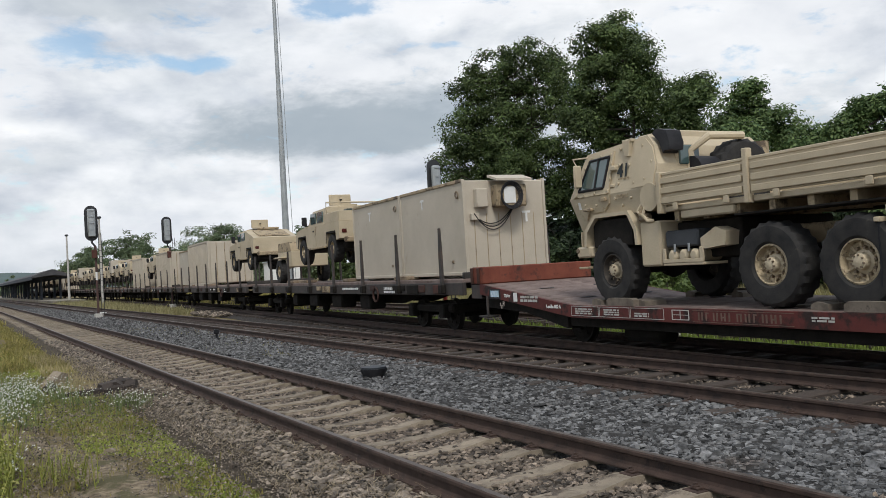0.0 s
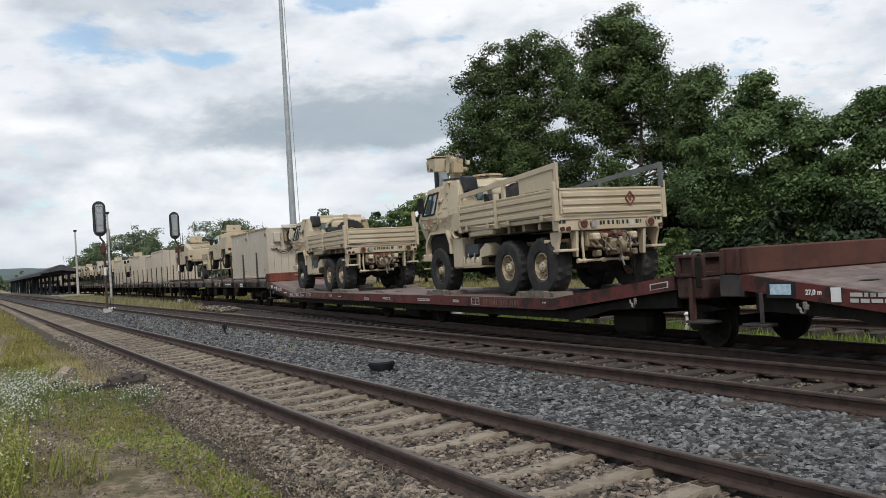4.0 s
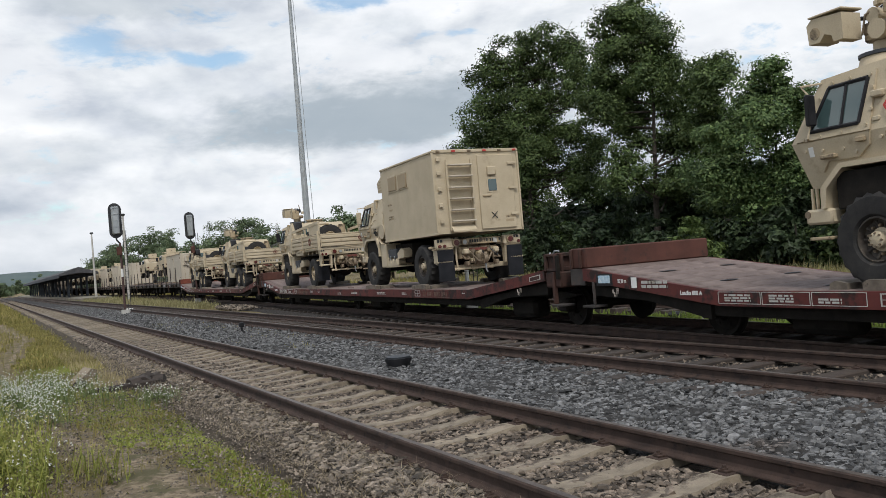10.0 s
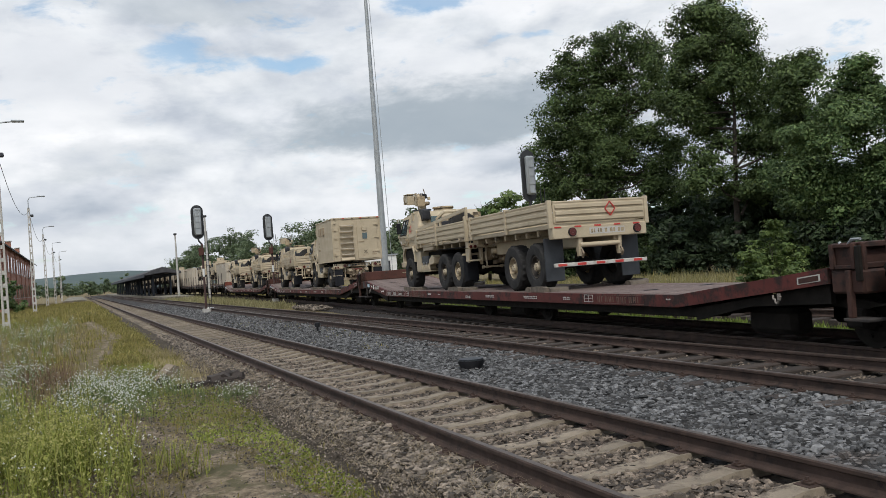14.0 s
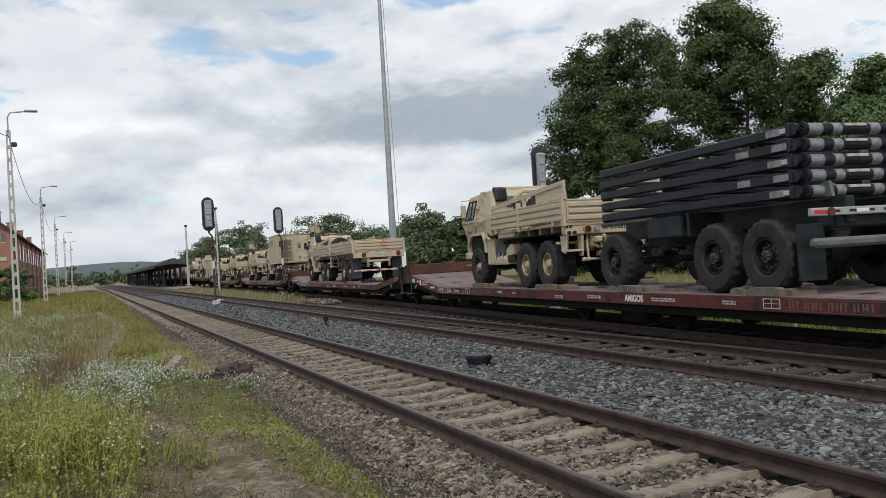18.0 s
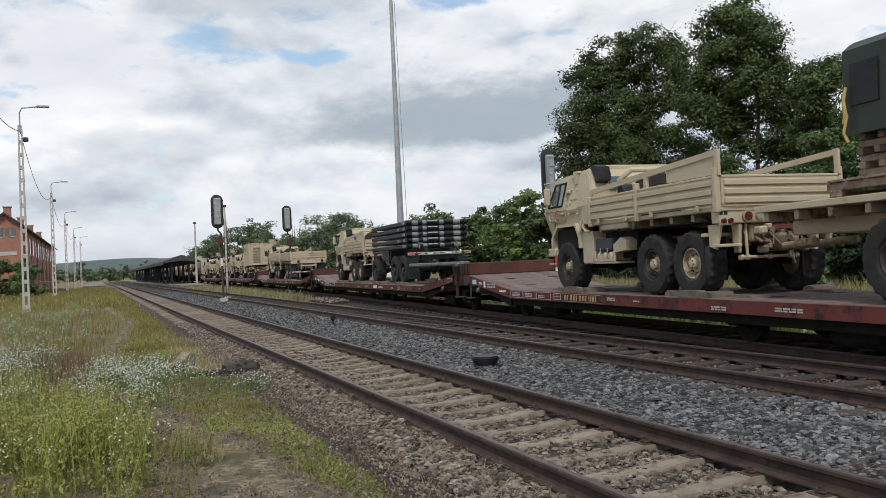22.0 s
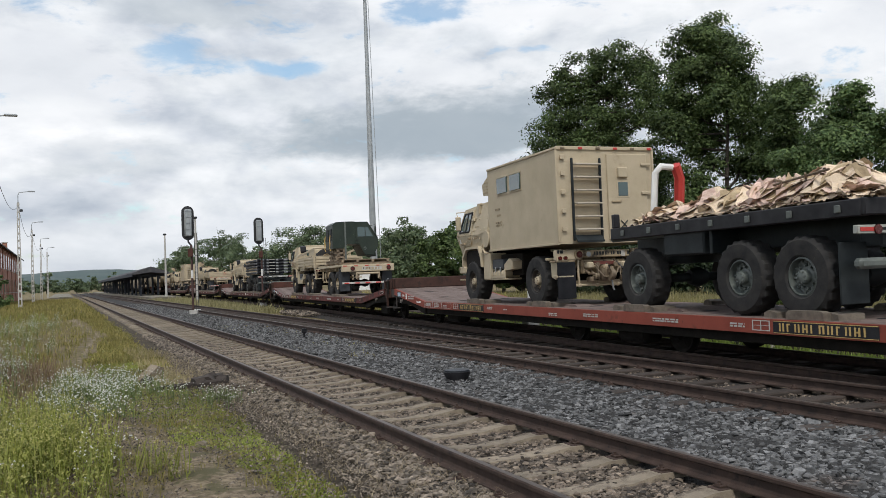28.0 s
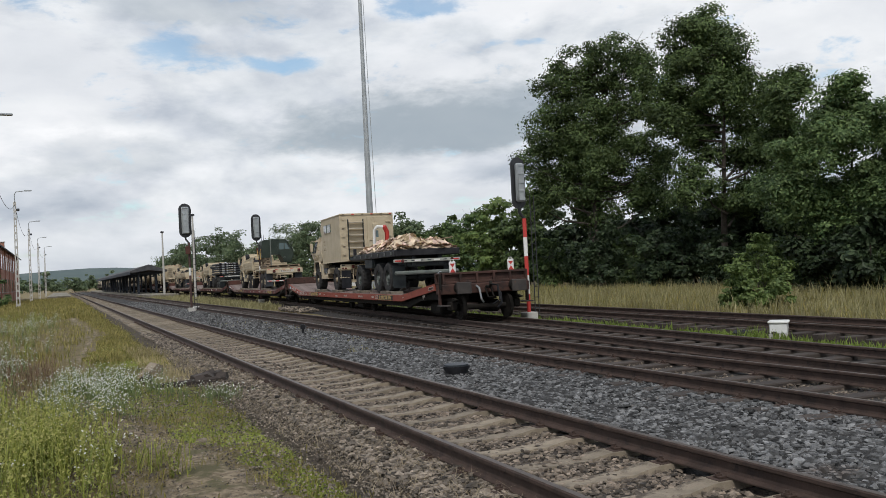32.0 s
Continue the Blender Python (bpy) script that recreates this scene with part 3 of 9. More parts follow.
def path_at(y):
    """The middle and the half width of the footpath."""
    return float(np.interp(y, [3, 6.5, 8.5, 10, 13, 16, 20, 33, 60], [0.8, 1.05, 1.1, 0.75, 0.35, 0.0, 0.2, 1.05, 0.2])), float(np.interp(y, [3, 6, 8, 11, 16, 60], [0.6, 0.55, 0.36, 0.26, 0.24, 0.3]))


strip("path", lambda y: path_at(y)[0] - path_at(y)[1] * 1.5, lambda y: path_at(y)[0] + path_at(y)[1] * 1.5, -12, 62, None, DIRT, 0.2, 14, 0.016, 0.07, "trodden earth footpath beside the track")


# ---- tracks ----
RAILP = [(-0.0625, -0.15), (0.0625, -0.15), (0.0625, -0.138), (0.018, -0.122), (0.009, -0.10), (0.009, -0.045), (0.034, -0.032), (0.034, -0.008),
         (0.026, 0), (-0.026, 0), (-0.034, -0.008), (-0.034, -0.032), (-0.009, -0.045), (-0.009, -0.10), (-0.018, -0.122), (-0.0625, -0.138)]


def sweep(name, pts, material, parent, top):
    """A rail along (x, y) points, and its worn tread as a part of its own."""
    vs, fs, n, tv, tf = [], [], len(RAILP), [], []
    for i, (x, y) in enumerate(pts):
        (xa, ya), (xb, yb) = pts[max(i - 1, 0)], pts[min(i + 1, len(pts) - 1)]
        d = Vector((xb - xa, yb - ya)).normalized()
        vs += [(x + p * d.y, y - p * d.x, z) for p, z in RAILP]
        tv += [(x + p * d.y, y - p * d.x, z) for p, z in ((-0.025, -0.004), (-0.024, 0.0025), (0.024, 0.0025), (0.025, -0.004))]
        if i:
            a, b = (i - 1) * n, i * n
            fs += [(a + k, a + (k + 1) % n, b + (k + 1) % n, b + k) for k in range(n)]
            a, b = (i - 1) * 4, i * 4
            tf += [(a + k, a + k + 1, b + k + 1, b + k) for k in range(3)]
    r = part(name, quick(name, vs, fs, material), material, parent)
    part("tread", quick("tread", tv, tf, top), top, r, "worn shiny running surface")
    return r


def sleeper_mesh(name, length, material, crown):
    m = MB()
    if crown:  # a concrete sleeper: high rail seats, lower middle
        prof = [(-length / 2, -0.19), (-length / 2, -0.30), (length / 2, -0.30), (length / 2, -0.19), (0.95, -0.155), (0.52, -0.155), (0.3, -0.19), (-0.3, -0.19), (-0.52, -0.155), (-0.95, -0.155)]
        n = len(prof)
        a = [(x, -0.135 if z < -0.25 else -0.10, z) for x, z in prof]
        b = [(x, 0.135 if z < -0.25 else 0.10, z) for x, z in prof]
        m.add(a + b, [list(range(n)), list(range(2 * n - 1, n - 1, -1))] + [[i, (i + 1) % n, n + (i + 1) % n, n + i] for i in range(n)])
    else:
        m.box(-length / 2, length / 2, -0.12, 0.12, -0.30, -0.155, 0.015)
    return m.mesh(name, material)


def bolt_mesh():
    m = MB()
    for s in (-1, 1):
        m.cyl((s * 0.10, 0, -0.16), (s * 0.10, 0, -0.10), 0.016, n=6)
        m.cyl((s * 0.10, 0, -0.135), (s * 0.10, 0, -0.118), 0.03, n=6)
        m.box(s * 0.055, s * 0.125, -0.04, 0.04, -0.15, -0.128, 0.006)
    m.box(-0.16, 0.16, -0.075, 0.075, -0.160, -0.148, 0.004)
    return m.mesh("rail_fastening", RAIL)


BOLT = bolt_mesh()


def track(name, label, centre, y0, y1, sleeper, step, near, bolts=30, length_of=None, fine=2.0):
    tr = thing(name, label, "railway track", kind="structure")
    ys = np.arange(y0, y1, fine)
    for side in (-0.7525, 0.7525):
        pts = []
        for y in ys:
            x, h = centre(y)
            pts.append((x + side * math.cos(h), y - side * math.sin(h)))
        sweep("rail", pts, RAIL, tr, RAILTOP)
    k, rest, y = 0, MB(), y0
    rnd = random.Random(name)
    while y < min(y1, 190):
        x, h = centre(y)
        m = pose(x, y, rnd.uniform(-0.012, 0.006), rnd.uniform(-0.6, 0.6), rnd.uniform(-0.3, 0.3), -math.degrees(h) + rnd.uniform(-1.2, 1.2))
        if y < near:
            ob = part("sleeper", sleeper, None, tr, at=m)
            if y > -1 and k < 120 and y < bolts:
                for side in (-0.7525, 0.7525):
                    part("rail_fastening", BOLT, None, ob, at=pose(side, 0, 0))
        elif y < 190:
            rest.add([m @ v.co for v in sleeper.vertices], [tuple(p.vertices) for p in sleeper.polygons])
        k += 1
        y += step
    part("sleeper", rest, sleeper.materials[0], tr, kind="stuff")
    return tr


CS, WS = sleeper_mesh("sleeper", 2.5, SLEEPC, True), sleeper_mesh("sleeper", 2.6, SLEEPW, False)
track("track_1", "straight railway track on weathered concrete sleepers", lambda y: (AX, 0.0), -10, 420, CS, 0.65, 70, 40)
track("track_2", "straight railway track on dark timber sleepers", lambda y: (BX, 0.0), -10, 420, WS, 0.65, 60, 30)


def c_line(y):
    s = float(np.interp(y, _y, _s))
    return line(s)[0], line(s)[2]


track("track_3", "curving railway track on dark timber sleepers under the train", c_line, -10, 330, WS, 0.65, 45, 0)
track("track_4", "disused outer railway track sunk in grass", lambda y: (14.03 + 0.065 * y, math.atan(0.065)), -10, 150, WS, 0.65, 30, 0)


# ---- loose stones ----
def stones(name, n, place, size, material, label, seed, flat=0.75, low=False, block=False):
    rng = np.random.default_rng(seed)
    bv = np.array([(1, 0, 0), (-1, 0, 0), (0, 1, 0), (0, -1, 0), (0, 0, 1), (0, 0, -1)], np.float32)
    bf = np.array([(0, 2, 4), (2, 1, 4), (1, 3, 4), (3, 0, 4)] if low else [(0, 2, 4), (2, 1, 4), (1, 3, 4), (3, 0, 4), (2, 0, 5), (1, 2, 5), (3, 1, 5), (0, 3, 5)], np.int32)
    if block:  # broken blocks, open below
        bv = np.array([(1, 0.8, -0.6), (-1, 0.8, -0.6), (-1, -0.8, -0.6), (1, -0.8, -0.6), (0.7, 0.55, 0.65), (-0.7, 0.55, 0.65), (-0.7, -0.55, 0.65), (0.7, -0.55, 0.65)], np.float32) * 0.86
        bf = np.array([(4, 5, 6), (4, 6, 7), (0, 1, 5), (0, 5, 4), (1, 2, 6), (1, 6, 5), (2, 3, 7), (2, 7, 6), (3, 0, 4), (3, 4, 7)], np.int32)
    # five angular shapes, cut down from a low ball
    shapes = [(bv * rng.uniform(0.75, 1.35, (len(bv), 1)) + rng.normal(0, 0.13 if block else 0.17, (len(bv), 3))).astype(np.float32) for _ in range(5)]
    if low:  # half-sunk stones need no underside
        shapes = [np.concatenate([s[:4] * [0.85, 0.85, 1] - [0, 0, 0.4], s[4:] * [1, 1, 1.0]]) for s in shapes]
    xy, z = place(rng, n)
    n = len(xy)
    r = (size * rng.lognormal(0, 0.28, n)).astype(np.float32)
    ang = rng.uniform(0, 2 * np.pi, (n, 2))
    if low or block:
        ang[:, 1] = rng.uniform(-0.7, 0.7, n)
    vs = np.zeros((n, len(bv), 3), np.float32)
    pick = rng.integers(0, 5, n)
    for k, sh in enumerate(shapes):
        q = pick == k
        ca, sa, cb, sb = np.cos(ang[q, 0])[:, None], np.sin(ang[q, 0])[:, None], np.cos(ang[q, 1])[:, None], np.sin(ang[q, 1])[:, None]
        X, Y, Z = sh[None, :, 0] * 1.25, sh[None, :, 1], sh[None, :, 2] * flat
        Y, Z = Y * cb - Z * sb, Y * sb + Z * cb
        vs[q] = np.stack([X * ca - Y * sa, X * sa + Y * ca, Z * 0.85], -1) * r[q][:, None, None]
    vs += np.stack([xy[:, 0], xy[:, 1], z + r * 0.15 + rng.normal(0, 0.35, n) * r], -1)[:, None, :].astype(np.float32)
    fs = bf[None] + (np.arange(n) * len(bv))[:, None, None]
    return tagged(new(name, quick(name, vs.reshape(-1, 3), fs.reshape(-1, 3), material)), label, "ballast", kind="stuff")


def between(x0, x1, y0, y1, z, power=1.6):
    def f(rng, n):
        y = y0 + (y1 - y0) * rng.uniform(0, 1, n) ** power
        x = rng.uniform(x0, x1, n)
        return np.stack([x, y], -1), np.full(n, z)
    return f


stones("ballast_stones", 37000, between(4.6, 7.2, 3.5, 26, -0.178), 0.0195, STONE, "loose grey crushed stones of the track bed", 1, 0.9, block=True)
stones("ballast_stones", 17000, between(4.6, 7.2, 22, 85, -0.17, 1.1), 0.036, STONE, "loose grey crushed stones farther along the track bed", 2, low=True)
stones("ballast_stones", 11000, between(7.3, 8.62, 4, 30, -0.205, 1.5), 0.021, STONE_B, "brownish stones between timber sleepers", 3, low=True)
stones("ballast_stones", 17000, between(3.05, 4.46, 3, 26, -0.214, 1.5), 0.018, STONE_B, "brown stones between concrete sleepers", 4, block=True)
stones("ballast_stones", 10500, between(2.36, 2.97, 3, 30, -0.166, 1.4), 0.0195, STONE_S, "grey-brown stones on the ballast shoulder", 5, block=True)
stones("ballast_stones", 5000, between(2.1, 2.5, 3, 24, -0.186, 1.3), 0.014, STONE_S, "scattered stones on the dark earth", 10, low=True)
stones("ballast_stones", 4000, between(8.75, 9.3, 5, 30, -0.215, 1.3), 0.026, STONE_B, "stones between the converging tracks", 6, low=True)
stones("gravel", 22000, between(-0.4, 2.3, 3.5, 18, -0.166, 1.3), 0.0105, STONE_S, "small pebbles on the footpath", 8, low=True)


HEAP = (11.1, 43.0)


def pile(rng, n):
    a, q = rng.uniform(0, 2 * np.pi, n), np.sqrt(rng.uniform(0, 1, n))
    return np.stack([HEAP[0] + 0.7 * q * np.cos(a), HEAP[1] + 3.2 * q * np.sin(a)], -1), -0.2 + 0.13 * (1 - q)


stones("stone_heap", 700, pile, 0.055, STONE_S, "low heap of pale stones beside the track", 7)


# ---- plants ----
def blades(name, xy, z, height, width, material, label, seed, lean=0.35, category="grass"):
    """Grass: one bent, tapering blade for every place."""
    rng = np.random.default_rng(seed)
    n = len(xy)
    h = height * rng.lognormal(0, 0.3, n)
    w = width * rng.uniform(0.7, 1.4, n)
    a, b = rng.uniform(0, 2 * np.pi, n), rng.uniform(0, 2 * np.pi, n)
    k = lean * rng.uniform(0.2, 1.3, n)
    z = np.array([gz(a, b) for a, b in xy]) - 0.01 if z is None else np.broadcast_to(z, n)
    base = np.stack([xy[:, 0], xy[:, 1], z], -1)
    side = np.stack([np.cos(a), np.sin(a), 0 * a], -1) * w[:, None] / 2
    tip = np.stack([np.cos(b) * k * h, np.sin(b) * k * h, h], -1)
    mid = np.stack([np.cos(b) * k * h * 0.3, np.sin(b) * k * h * 0.3, h * 0.55], -1)
    vs = np.stack([base - side, base + side, base + mid + side * 0.75, base + mid - side * 0.75, base + tip], 1)
    o = (np.arange(n) * 5)[:, None]
    fs = np.concatenate([o + [[0, 1, 2]], o + [[0, 2, 3]], o + [[3, 2, 4]]])
    return tagged(new(name, quick(name, vs.reshape(-1, 3), fs, material)), label, category, kind="stuff")


def scatter(rng, n, x0, x1, y0, y1, power=1.0, keep=None):
    y = y0 + (y1 - y0) * rng.uniform(0, 1, n) ** power
    x = rng.uniform(x0, x1, n)
    if keep is not None:
        k = keep(x, y, rng)
        x, y = x[k], y[k]
    return np.stack([x, y], -1)


def patchy(x, y, f, seed):
    return np.array([noise.noise(Vector((a * f, b * f, seed))) for a, b in zip(x, y)])


RNG = np.random.default_rng(11)


def bank(x, y, rng):
    p = 0.30 + 0.95 * patchy(x, y, 0.7, 2.0) + 0.35 * patchy(x, y, 2.6, 14.0)
    mid, half = np.array([path_at(b) for b in y]).T
    d = np.abs(x - mid) / half + 0.7 * patchy(x, y, 1.6, 17.0)
    p = np.where(d < 1.15, p * 0.12, p)
    edge = 2.3 + 0.3 * patchy(x * 0, y, 0.5, 8) + 0.35 * patchy(x, y, 2.2, 19.0)
    return (rng.uniform(0, 1, len(x)) < p) & (x < edge) & (x > -0.75 * y + 1.0)


blades("grass", scatter(RNG, 95000, -6, 2.6, 3.2, 20, 1.5, bank), None, 0.058, 0.011, BLADE, "short patchy green grass beside the track", 21)
blades("grass", scatter(RNG, 45000, -9, 2.6, 18, 60, 1.2, bank), None, 0.13, 0.022, BLADE, "green grass along the footpath", 22)
blades("grass", scatter(RNG, 26000, -16, 2.2, 50, 150, 1.2), None, 0.22, 0.06, BLADE, "rough grass towards the platform", 23)
blades("grass", scatter(RNG, 9000, -8, 0.2, 9, 45, 1.3, lambda x, y, r: (patchy(x, y, 0.6, 4) > 0.02) & (x > -0.75 * y + 1)), None, 0.21, 0.009, BLADE_D, "taller dry grass stalks", 24)


def edging(x, y, rng):
    """The mat of low grass between the footpath and the ballast, with ragged edges and bare spots."""
    mid, half = np.array([path_at(b) for b in y]).T
    n = patchy(x, y, 1.1, 3.0) + 0.5 * patchy(x, y, 3.4, 23.0)
    left = mid + half * 1.15 + 0.35 * patchy(x, y, 1.2, 12.0)
    right = 2.30 + 0.22 * patchy(x, y, 0.8, 29.0) + 0.16 * patchy(x, y, 3.0, 31.0)
    return (x > left) & (x < right) & (n > rng.uniform(-0.85, 0.0, len(x)))


blades("grass", scatter(RNG, 175000, 0.6, 2.6, 3.6, 26, 1.5, edging), None, 0.026, 0.0135, BLADE_E, "low dense green grass at the ballast's edge", 32, 1.3)
blades("grass", scatter(RNG, 24000, 0.4, 2.6, 20, 60, 1.2, edging), None, 0.07, 0.03, BLADE, "low green grass farther along the ballast", 35, 0.9)
blades("dead_leaves", scatter(RNG, 28000, -3, 2.75, 3.5, 18, 1.3), None, 0.020, 0.018, LITTER, "dry leaves and stalks on the earth", 33, 1.6, "dead leaves")
blades("dead_leaves", scatter(RNG, 5000, 2.1, 3.0, 3.5, 20, 1.3), -0.165, 0.05, 0.006, LITTER, "straw and twigs lying beside the rail", 36, 3.0, "dead leaves")
blades("grass", scatter(RNG, 5000, 1.4, 2.7, 14.5, 24, 1.3), None, 0.12, 0.010, BLADE_D, "dry tufts along the ballast edge", 25)


blades("grass", scatter(RNG, 9000, -7, 2.4, -9, 4, 1.0, lambda x, y, r: patchy(x, y, 0.7, 2.0) + 0.5 > r.uniform(0, 1, len(x))), None, 0.075, 0.012, BLADE, "short grass on the bank", 34)
stones("ballast_stones", 7000, between(1.95, 7.2, -10, 3.5, -0.175, 1.0), 0.03, STONE_B, "loose stones of the near track bed", 9, low=True)


def verge(x, y, rng):
    return (lane(x, y) > 1.35) & (x < 13.0 + 0.065 * y) & (rng.uniform(0, 1, len(x)) < 0.9)


blades("grass", scatter(RNG, 60000, 10.5, 18, 3, 42, 1.2, verge), None, 0.13, 0.03, BLADE_G, "bright mown grass between two tracks", 26)
blades("grass", scatter(RNG, 14000, 11, 26, 40, 110, 1.2, lambda x, y, r: (lane(x, y) > 1.6)), None, 0.35, 0.06, BLADE, "grass beyond the train's track", 27)


def meadow(x, y, rng):
    return (x > 15.3 + 0.065 * y) & (rng.uniform(0, 1, len(x)) < 0.65 + 0.5 * patchy(x, y, 0.35, 6))


blades("dry_meadow", scatter(RNG, 46000, 15.5, 29, 6, 48, 1.2, meadow), None, 0.34, 0.022, MEADOW, "tall dry straw-coloured grass before the trees", 28, 0.3)
blades("dry_meadow", scatter(RNG, 24000, 15.5, 29, 6, 60, 1.2, meadow), None, 0.28, 0.028, BLADE, "green undergrowth of the tall grass", 29, 0.4)
blades("grass", scatter(RNG, 16000, 9.6, 14.5, 48, 125, 1.1, lambda x, y, r: lane(x, y) < -1.6), None, 0.30, 0.05, MEADOW, "rank dry grass between the tracks by the signals", 30)
blades("grass", scatter(RNG, 2600, 5.2, 6.9, 17, 34, 1.0, lambda x, y, r: patchy(x, y, 0.8, 5) > 0.12), -0.21, 0.06, 0.016, BLADE, "thin green growth in the ballast", 31)


def weeds(name, spots, height, material, label, seed, flower=None, stems=9, heads=4):
    """Tall branching weeds: bent stems with many small narrow leaves, and flower heads where they bloom."""
    rng = np.random.default_rng(seed)
    vs, fs, pv, pf = [], [], [], []
    for x, y in spots:
        g = gz(x, y)
        for _ in range(stems):
            h = height * rng.uniform(0.55, 1.15)
            a, ln = rng.uniform(0, 6.283), rng.uniform(0.08, 0.6)
            bx, by = x + rng.normal(0, 0.07), y + rng.normal(0, 0.07)
            dx, dy = math.cos(a) * ln, math.sin(a) * ln
            m = 15
            for i in range(m):
                f = (i + 1) / m
                c = np.array([bx + dx * f * f * h, by + dy * f * f * h, g + h * f])
                b = rng.uniform(0, 6.283)
                L = h * 0.105 * (1.15 - 0.65 * f) * rng.uniform(0.7, 1.3)
                d = np.array([math.cos(b), math.sin(b), rng.uniform(0.1, 0.9)]) * L
                w = np.array([-math.sin(b), math.cos(b), 0]) * L * 0.27
                k = len(vs)
                vs += [c, c + d * 0.5 + w, c + d, c + d * 0.5 - w]
                fs.append((k, k + 1, k + 2, k + 3))
            k = len(vs)
            w = np.array([math.sin(a), -math.cos(a), 0]) * 0.004
            p0, p1 = np.array([bx, by, g - 0.02]), np.array([bx + dx * h, by + dy * h, g + h])
            vs += [p0 - w, p0 + w, p1 + w, p1 - w]
            fs.append((k, k + 1, k + 2, k + 3))
            if flower:
                for _ in range(heads):
                    c = p1 + rng.normal(0, 0.05, 3) * [1, 1, 0.7]
                    r = rng.uniform(0.007, 0.0125)
                    t = rng.normal(0, 0.4, 3)
                    u = np.array([1, 0, t[0]]) * r
                    w2 = np.array([0, 1, t[1]]) * r
                    k = len(pv)
                    pv += [c + u, c + w2, c - u, c - w2, c + np.array([0, 0, 0.012])]
                    pf += [(k, k + 1, k + 4), (k + 1, k + 2, k + 4), (k + 2, k + 3, k + 4), (k + 3, k, k + 4)]
    ob = tagged(new(name, quick(name, vs, fs, material)), label, "weeds", kind="stuff")
    if flower:
        part("flower_heads", quick("flower_heads", pv, pf, flower), flower, ob, "small white daisy-like flower heads", kind="stuff")
    return ob


rw = random.Random(5)
weeds("flowering_weeds", [(rw.gauss(0.40, 0.42), rw.gauss(14.0, 1.1)) for _ in range(130)], 0.25, WEED2, "low bushy weeds covered in white flowers", 41, PETAL, 9, 2)
weeds("sorrel", [(rw.uniform(-2.2, -0.2), rw.uniform(15, 21)) for _ in range(110)], 0.34, SORREL, "reddish-brown dry seed stalks in the grass", 53, None, 6)
weeds("flowering_weeds", [(rw.gauss(2.05, 0.2), rw.gauss(12.5, 0.35)) for _ in range(26)], 0.22, WEED2, "clump of weeds with white flowers by the ballast", 42, PETAL, 7, 1)
weeds("flowering_weeds", [(rw.uniform(-3.6, -0.7), rw.uniform(10.0, 19)) for _ in range(150)], 0.42, WEED2, "loose stand of weeds with small white flowers", 43, PETAL, 7)
weeds("tall_weeds", [(rw.gauss(-0.35, 0.42), rw.gauss(8.6, 1.1)) for _ in range(85)], 0.46, WEED, "tall yellow-green weeds beside the path", 44, WEEDF, 9)
weeds("tall_weeds", [(rw.gauss(-1.7, 0.7), rw.gauss(10.5, 2.0)) for _ in range(100)], 0.52, WEED, "stand of tall yellow-green weeds", 45, WEEDF, 8)
weeds("tall_weeds", [(rw.uniform(-8, -0.8), rw.uniform(16, 60)) for _ in range(340)], 0.42, WEED, "loose tall weeds in the far grass", 46, None, 6)
weeds("flowering_weeds", [(rw.uniform(-9, -0.2), rw.uniform(17, 50)) for _ in range(240)], 0.42, WEED2, "pale flowering weeds farther along the bank", 47, PETAL, 6)
weeds("flowering_weeds", [(rw.uniform(-1.5, 0.6), rw.uniform(6.5, 9.5)) for _ in range(14)], 0.40, WEED, "single weeds with white flower heads", 52, PETAL, 4)
weeds("low_weeds", [(rw.uniform(-2.5, 2.3), rw.uniform(4.5, 16)) for _ in range(220)], 0.10, BLADE, "low leafy weeds in the trodden earth", 50, None, 7)
weeds("low_weeds", [(rw.uniform(-6, 1.5), rw.uniform(14, 45)) for _ in range(240)], 0.22, BLADE, "leafy weeds along the bank", 51, None, 6)
weeds("tall_weeds", [(0.66 + rw.gauss(0, 0.08), 8.2 + rw.gauss(0, 0.25)) for _ in range(6)], 0.26, WEED, "small weed tufts growing in the path", 48, None, 6)
weeds("tall_weeds", [(12.9 + rw.gauss(0, 0.12), 13.2 + rw.gauss(0, 0.15)) for _ in range(8)], 0.3, BLADE_G, "leafy weed by the track", 49, None, 7)


